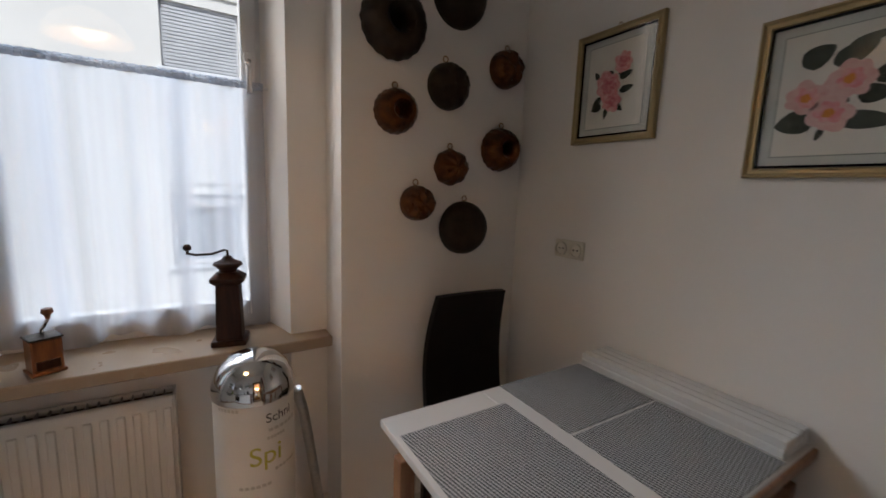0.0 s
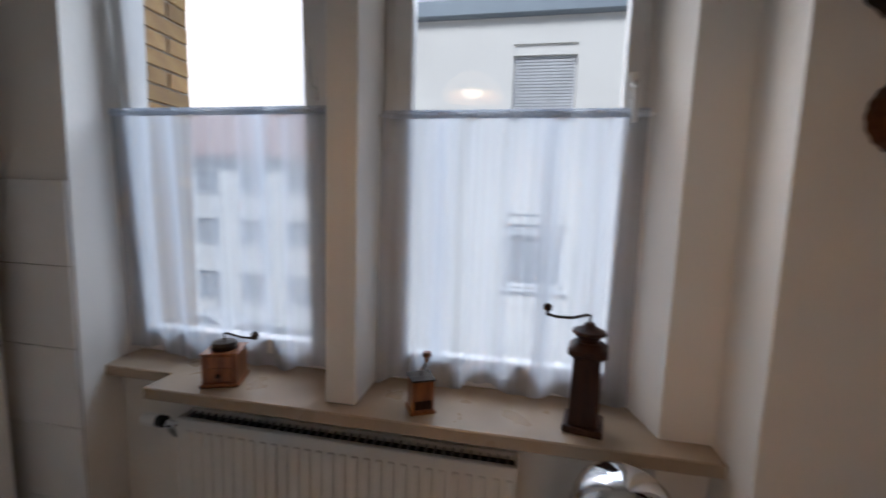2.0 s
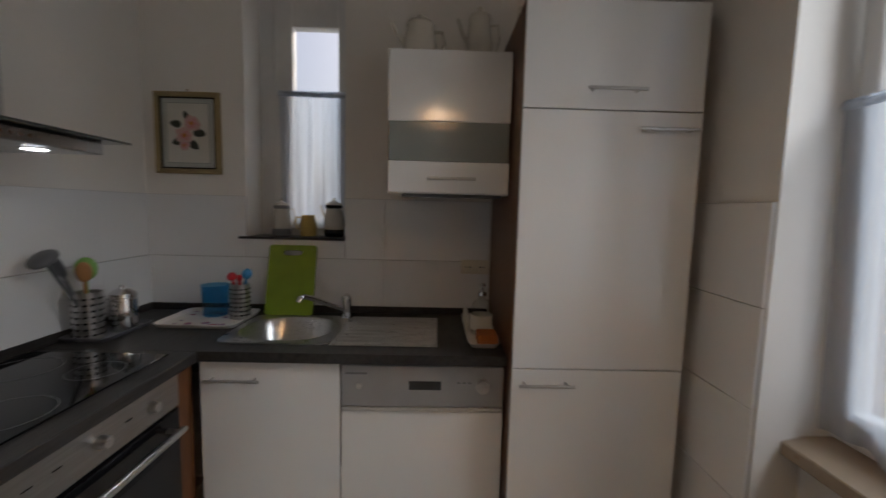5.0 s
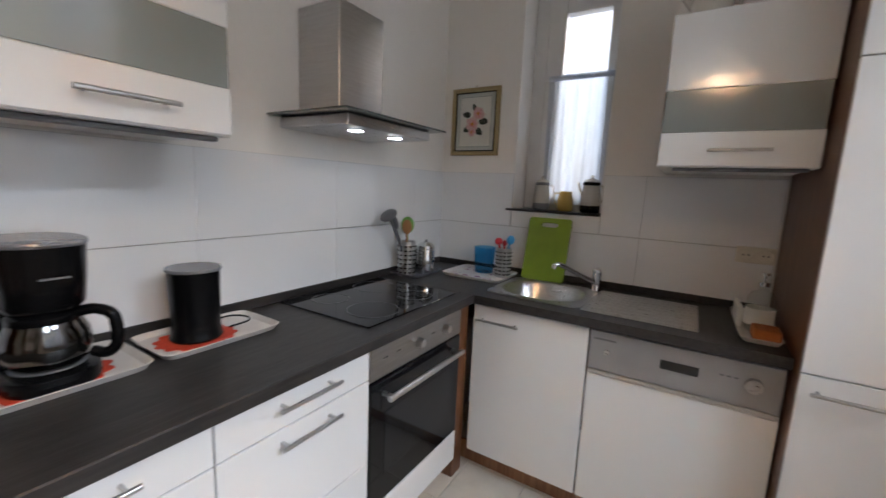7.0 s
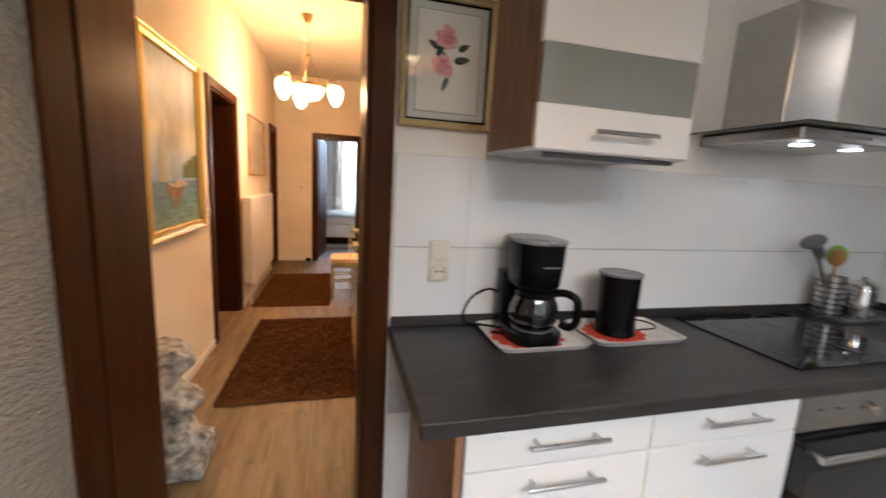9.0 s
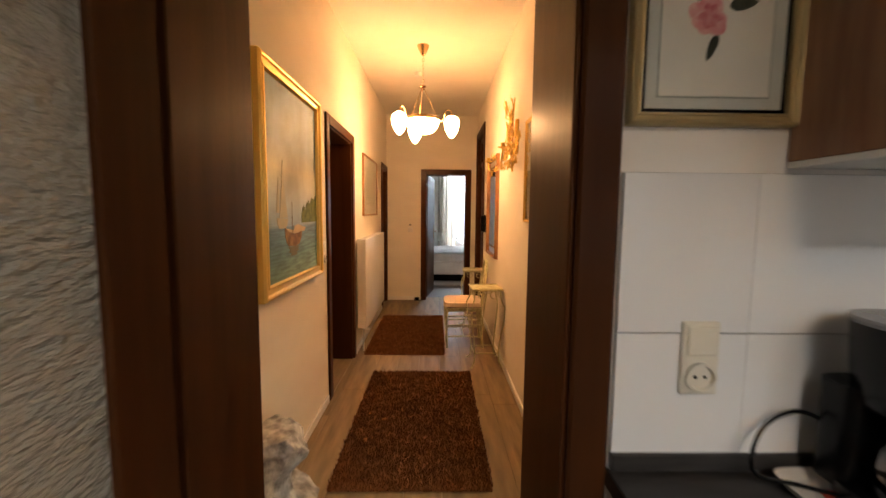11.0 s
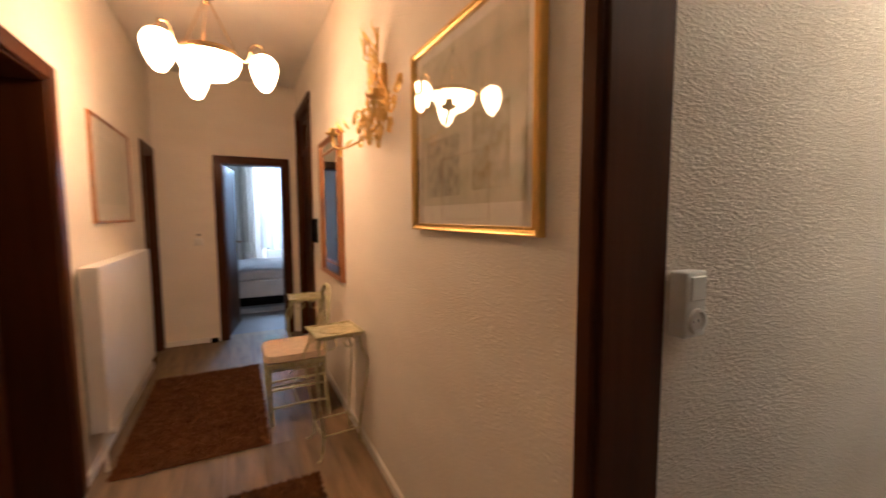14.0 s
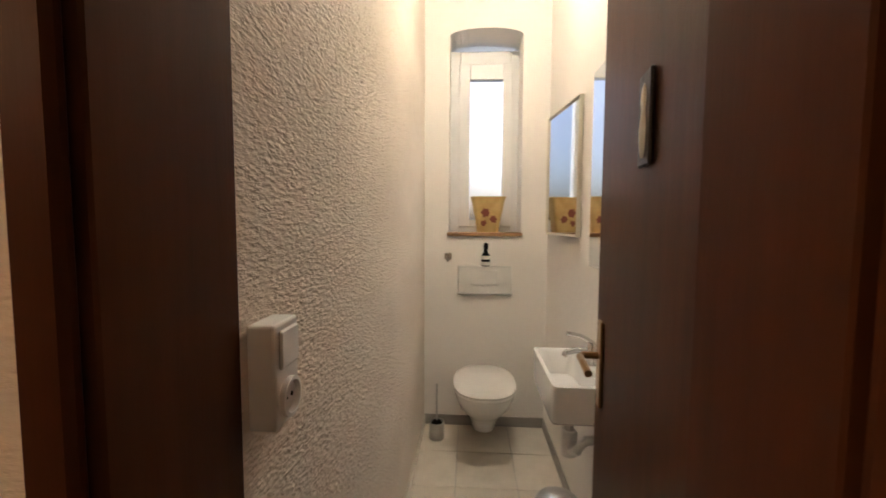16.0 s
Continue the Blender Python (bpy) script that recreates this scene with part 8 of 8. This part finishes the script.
h = thing("apartment_building", (-14.0, 24.0, -6.0), "long white three-storey house with a red roof", "building")
FY2 = 22.0
winx = [-21.4 + 2.95 * i for i in range(6)]
rows2 = [(-4.6, -2.95), (-1.2, 0.2), (1.75, 3.0)]
bm = bmesh.new()
cur = -23.5
for wx in winx:
    box((cur, FY2, -6.0), (wx, FY2 + 0.3, 3.75), bm=bm)
    z = -6.0
    for z0, z1 in rows2:
        box((wx, FY2, z), (wx + 1.55, FY2 + 0.3, z0), bm=bm)
        z = z1
    box((wx, FY2, z), (wx + 1.55, FY2 + 0.3, 3.75), bm=bm)
    cur = wx + 1.55
box((cur, FY2, -6.0), (-4.0, FY2 + 0.3, 3.75), bm=bm)
box((-4.3, FY2 + 0.3, -6.0), (-4.0, 32.0, 3.75), bm=bm)
box((-23.5, FY2 + 0.3, -6.0), (-23.2, 32.0, 3.75), bm=bm)
part("wall", bm, RENDER, h)
part("roof", prism([(FY2 - 0.5, 3.65), (FY2 + 5.0, 7.2), (32.5, 3.65), (32.5, 3.85), (FY2 + 5.0, 7.45), (FY2 - 0.5, 3.9)], -24.0, -3.6, axis="x"), ROOFTILE, h, "red-brown tiled roof")
for wx in winx:
    for z0, z1 in rows2:
        w = part("window", box((wx, FY2 + 0.18, z0), (wx + 1.55, FY2 + 0.22, z1)), WINDARK, h)
        bmw = box((wx, FY2 + 0.12, z0), (wx + 0.09, FY2 + 0.2, z1))
        box((wx + 1.46, FY2 + 0.12, z0), (wx + 1.55, FY2 + 0.2, z1), bm=bmw)
        box((wx + 0.73, FY2 + 0.12, z0), (wx + 0.82, FY2 + 0.2, z1), bm=bmw)
        part("window_frame", bmw, PVC, w)
        part("window_sill", box((wx - 0.08, FY2 - 0.08, z0 - 0.07), (wx + 1.63, FY2 + 0.1, z0)), PVC, w)

# parked car in the yard
c = thing("car", (-15.5, 19.5, -6.0), "white parked car in front of the far house", "car")
body = [(-2.1, 0.35), (-2.15, 0.75), (-1.95, 0.92), (-1.1, 1.0), (-0.55, 1.42), (0.75, 1.46), (1.45, 1.05), (2.0, 0.95), (2.1, 0.7), (2.08, 0.35)]
part("body", prism([(-15.5 + x, -6.0 + z) for x, z in body], 18.65, 20.35, axis="y", bevel=0.06), surf("white_car_paint", (0.75, 0.76, 0.77), 0.15, coat=0.6), c)
part("side_windows", prism([(-16.5, -4.98), (-16.02, -4.62), (-14.8, -4.6), (-14.25, -4.96)], 18.63, 18.66, axis="y"), WINDARK, c)
for x in (-1.35, 1.35):
    for y in (18.72, 20.1):
        wl = part("wheel", lathe([(0.32, 0), (0.33, 0.03), (0.33, 0.17), (0.32, 0.2)], (-15.5 + x, y + 0.2, -5.67), 24, m=Matrix.Rotation(radians(90), 4, "X")), BLACKPLASTIC, c, smooth=True)
        part("rim", lathe([(0.2, 0.2), (0.2, 0.205), (0, 0.21)], (-15.5 + x, y + 0.2, -5.67), 16, m=Matrix.Rotation(radians(90), 4, "X")), STEEL, wl)

# outer brick reveal beside the window
MORTAR = surf("pale_mortar", (0.40, 0.36, 0.30), 0.95, scale=20, bump=0.3)
BRICK = surf("yellow_clinker_brick", (0.46, 0.30, 0.12), 0.85, col2=(0.34, 0.20, 0.08), scale=14, bump=0.4, bscale=50, vary=0.22)
rv = structure("wall_outer_reveal", box((-1.16, 2.715, 0.70), (-1.118, 2.955, 2.78)), MORTAR, "yellow brick outer window reveal", "wall")
long_b = box((-0.004, -0.112, -0.0325), (0.012, 0.112, 0.0325), 0.003)
half_b = box((-0.004, -0.05, -0.0325), (0.012, 0.05, 0.0325), 0.003)
meshes = []
for b in (long_b, half_b):
    me = bpy.data.meshes.new("brick")
    b.to_mesh(me)
    me.materials.append(BRICK)
    meshes.append(me)
for k in range(27):
    z = 0.745 + k * 0.075
    for y, me in (((2.835, meshes[0]),) if k % 2 else ((2.775, meshes[1]), (2.89, meshes[1]))):
        b = new("brick", me)
        b.parent = rv
        b.location = (-1.118, y, z)

# ---- tiles and planks ----


def tile_mesh(w, h, t, mat, bev=0.0015):
    bm = box((0, -t, 0), (w, 0, h), bev)
    me = bpy.data.meshes.new("tile")
    bm.to_mesh(me)
    bm.free()
    me.materials.append(mat)
    return me


def tile_field(parent, m, w, z0, rows, tw, mat=TILE, th=0.30, off=0.0):
    """Wall tiles on a plane: local x along the wall, front to -y."""
    cache = {}
    g = 0.003
    for r in range(rows):
        x = -off
        while x < w - 1e-4:
            a, b = max(x, 0), min(x + tw, w)
            if b - a > 0.01:
                key = round(b - a, 3)
                if key not in cache:
                    cache[key] = tile_mesh(b - a - 0.0008, th - g, 0.0095, mat, 0.0008)
                t = new("tile", cache[key])
                t.parent = parent
                t.matrix_basis = m @ Matrix.Translation((a + 0.0004, 0, z0 + r * th + g / 2))
            x += tw


tw_s = structure("wall_tiles_south", box((KW + 0.001, 0.0005, 0.574), (0.372, 0.004, 1.473)), GROUT, "large white glazed tiles on the kitchen wall", "wall tiles")
tile_field(tw_s, pose(0.372, 0.0035, 0, 0, 0, 180), 0.372 - KW - 0.01, 0.873, 2, 0.60, off=0.35)
tw_w = structure("wall_tiles_west", merge(box((KW + 0.0005, 0.004, 0.574), (KW + 0.004, 1.692, 1.268)), merge(box((KW + 0.0005, 0.004, 1.268), (KW + 0.004, 0.486, 1.473)), box((KW + 0.0005, 0.973, 1.268), (KW + 0.004, 1.692, 1.473)))), GROUT, "large white glazed tiles behind the sink", "wall tiles")
mw = pose(KW + 0.0035, 0, 0, 0, 0, 90)
tile_field(tw_w, mw @ Matrix.Translation((0.013, 0, 0)), 1.677, 0.873, 1, 0.60, off=0.05)
tile_field(tw_w, mw @ Matrix.Translation((0.013, 0, 0)), 0.473, 1.173, 1, 0.60, off=0.05)
tile_field(tw_w, mw @ Matrix.Translation((0.975, 0, 0)), 0.715, 1.173, 1, 0.60, off=0.41)
tile_field(tw_w, mw @ Matrix.Translation((0.488, 0, 0)), 0.485, 1.173, 1, 0.485, th=0.094)
tw_n = structure("wall_tiles_north", box((-1.974, 2.3555, 0.0), (-1.062, 2.3595, 1.473)), GROUT, "white glazed tiles beside the tall cabinet", "wall tiles")
tile_field(tw_n, pose(-1.974, 2.356, 0, 0, 0, 0), 0.912, -0.027 + 0.0, 5, 0.60, off=0.29)


def floor_field(parent, x0, x1, y0, y1, s, mat, name="tile", ox=0.0, oy=0.0):
    cache = {}
    g = 0.004
    y = y0 - oy
    while y < y1 - 1e-4:
        x = x0 - ox
        while x < x1 - 1e-4:
            a, b, c, d = max(x, x0), min(x + s, x1), max(y, y0), min(y + s, y1)
            if b - a > 0.02 and d - c > 0.02:
                key = (round(b - a, 3), round(d - c, 3))
                if key not in cache:
                    bm = box((0, 0, -0.007), (b - a - g, d - c - g, 0.0), 0.0012)
                    me = bpy.data.meshes.new(name)
                    bm.to_mesh(me)
                    bm.free()
                    me.materials.append(mat)
                    cache[key] = me
                t = new(name, cache[key])
                t.parent = parent
                t.location = (a + g / 2, c + g / 2, 0.0)
            x += s
        y += s


floor_field(floor_k, KW, KE, 0.0, 2.56, 0.30, FLOORTILE, ox=0.1, oy=0.05)
floor_field(floor_t, TW, HW - 0.2, TS, TN, 0.33, FLOORTILE, ox=0.0, oy=0.09)
floor_field(floor_h, HW - 0.2, HW, -1.085, -0.47, 0.33, FLOORTILE)
pc = {}
prnd = random.Random(7)
x = HW
row = 0
while x < HE - 1e-3:
    w = min(0.192, HE - x)
    y = 0.0 + prnd.uniform(0, 0.9) + 0.2
    while y > HS - 0.2:
        a, b = max(y - 1.28, HS - 0.2), min(y, -0.01)
        if b - a > 0.03:
            key = (round(w, 3), round(b - a, 3))
            if key not in pc:
                bm = box((0, 0, -0.007), (w - 0.0012, b - a - 0.0012, 0.0), 0.0008)
                me = bpy.data.meshes.new("plank")
                bm.to_mesh(me)
                bm.free()
                me.materials.append(LAMINATE)
                pc[key] = me
            p = new("plank", pc[key])
            p.parent = floor_h
            p.location = (x, a, 0.0)
        y -= 1.28
    x += 0.192
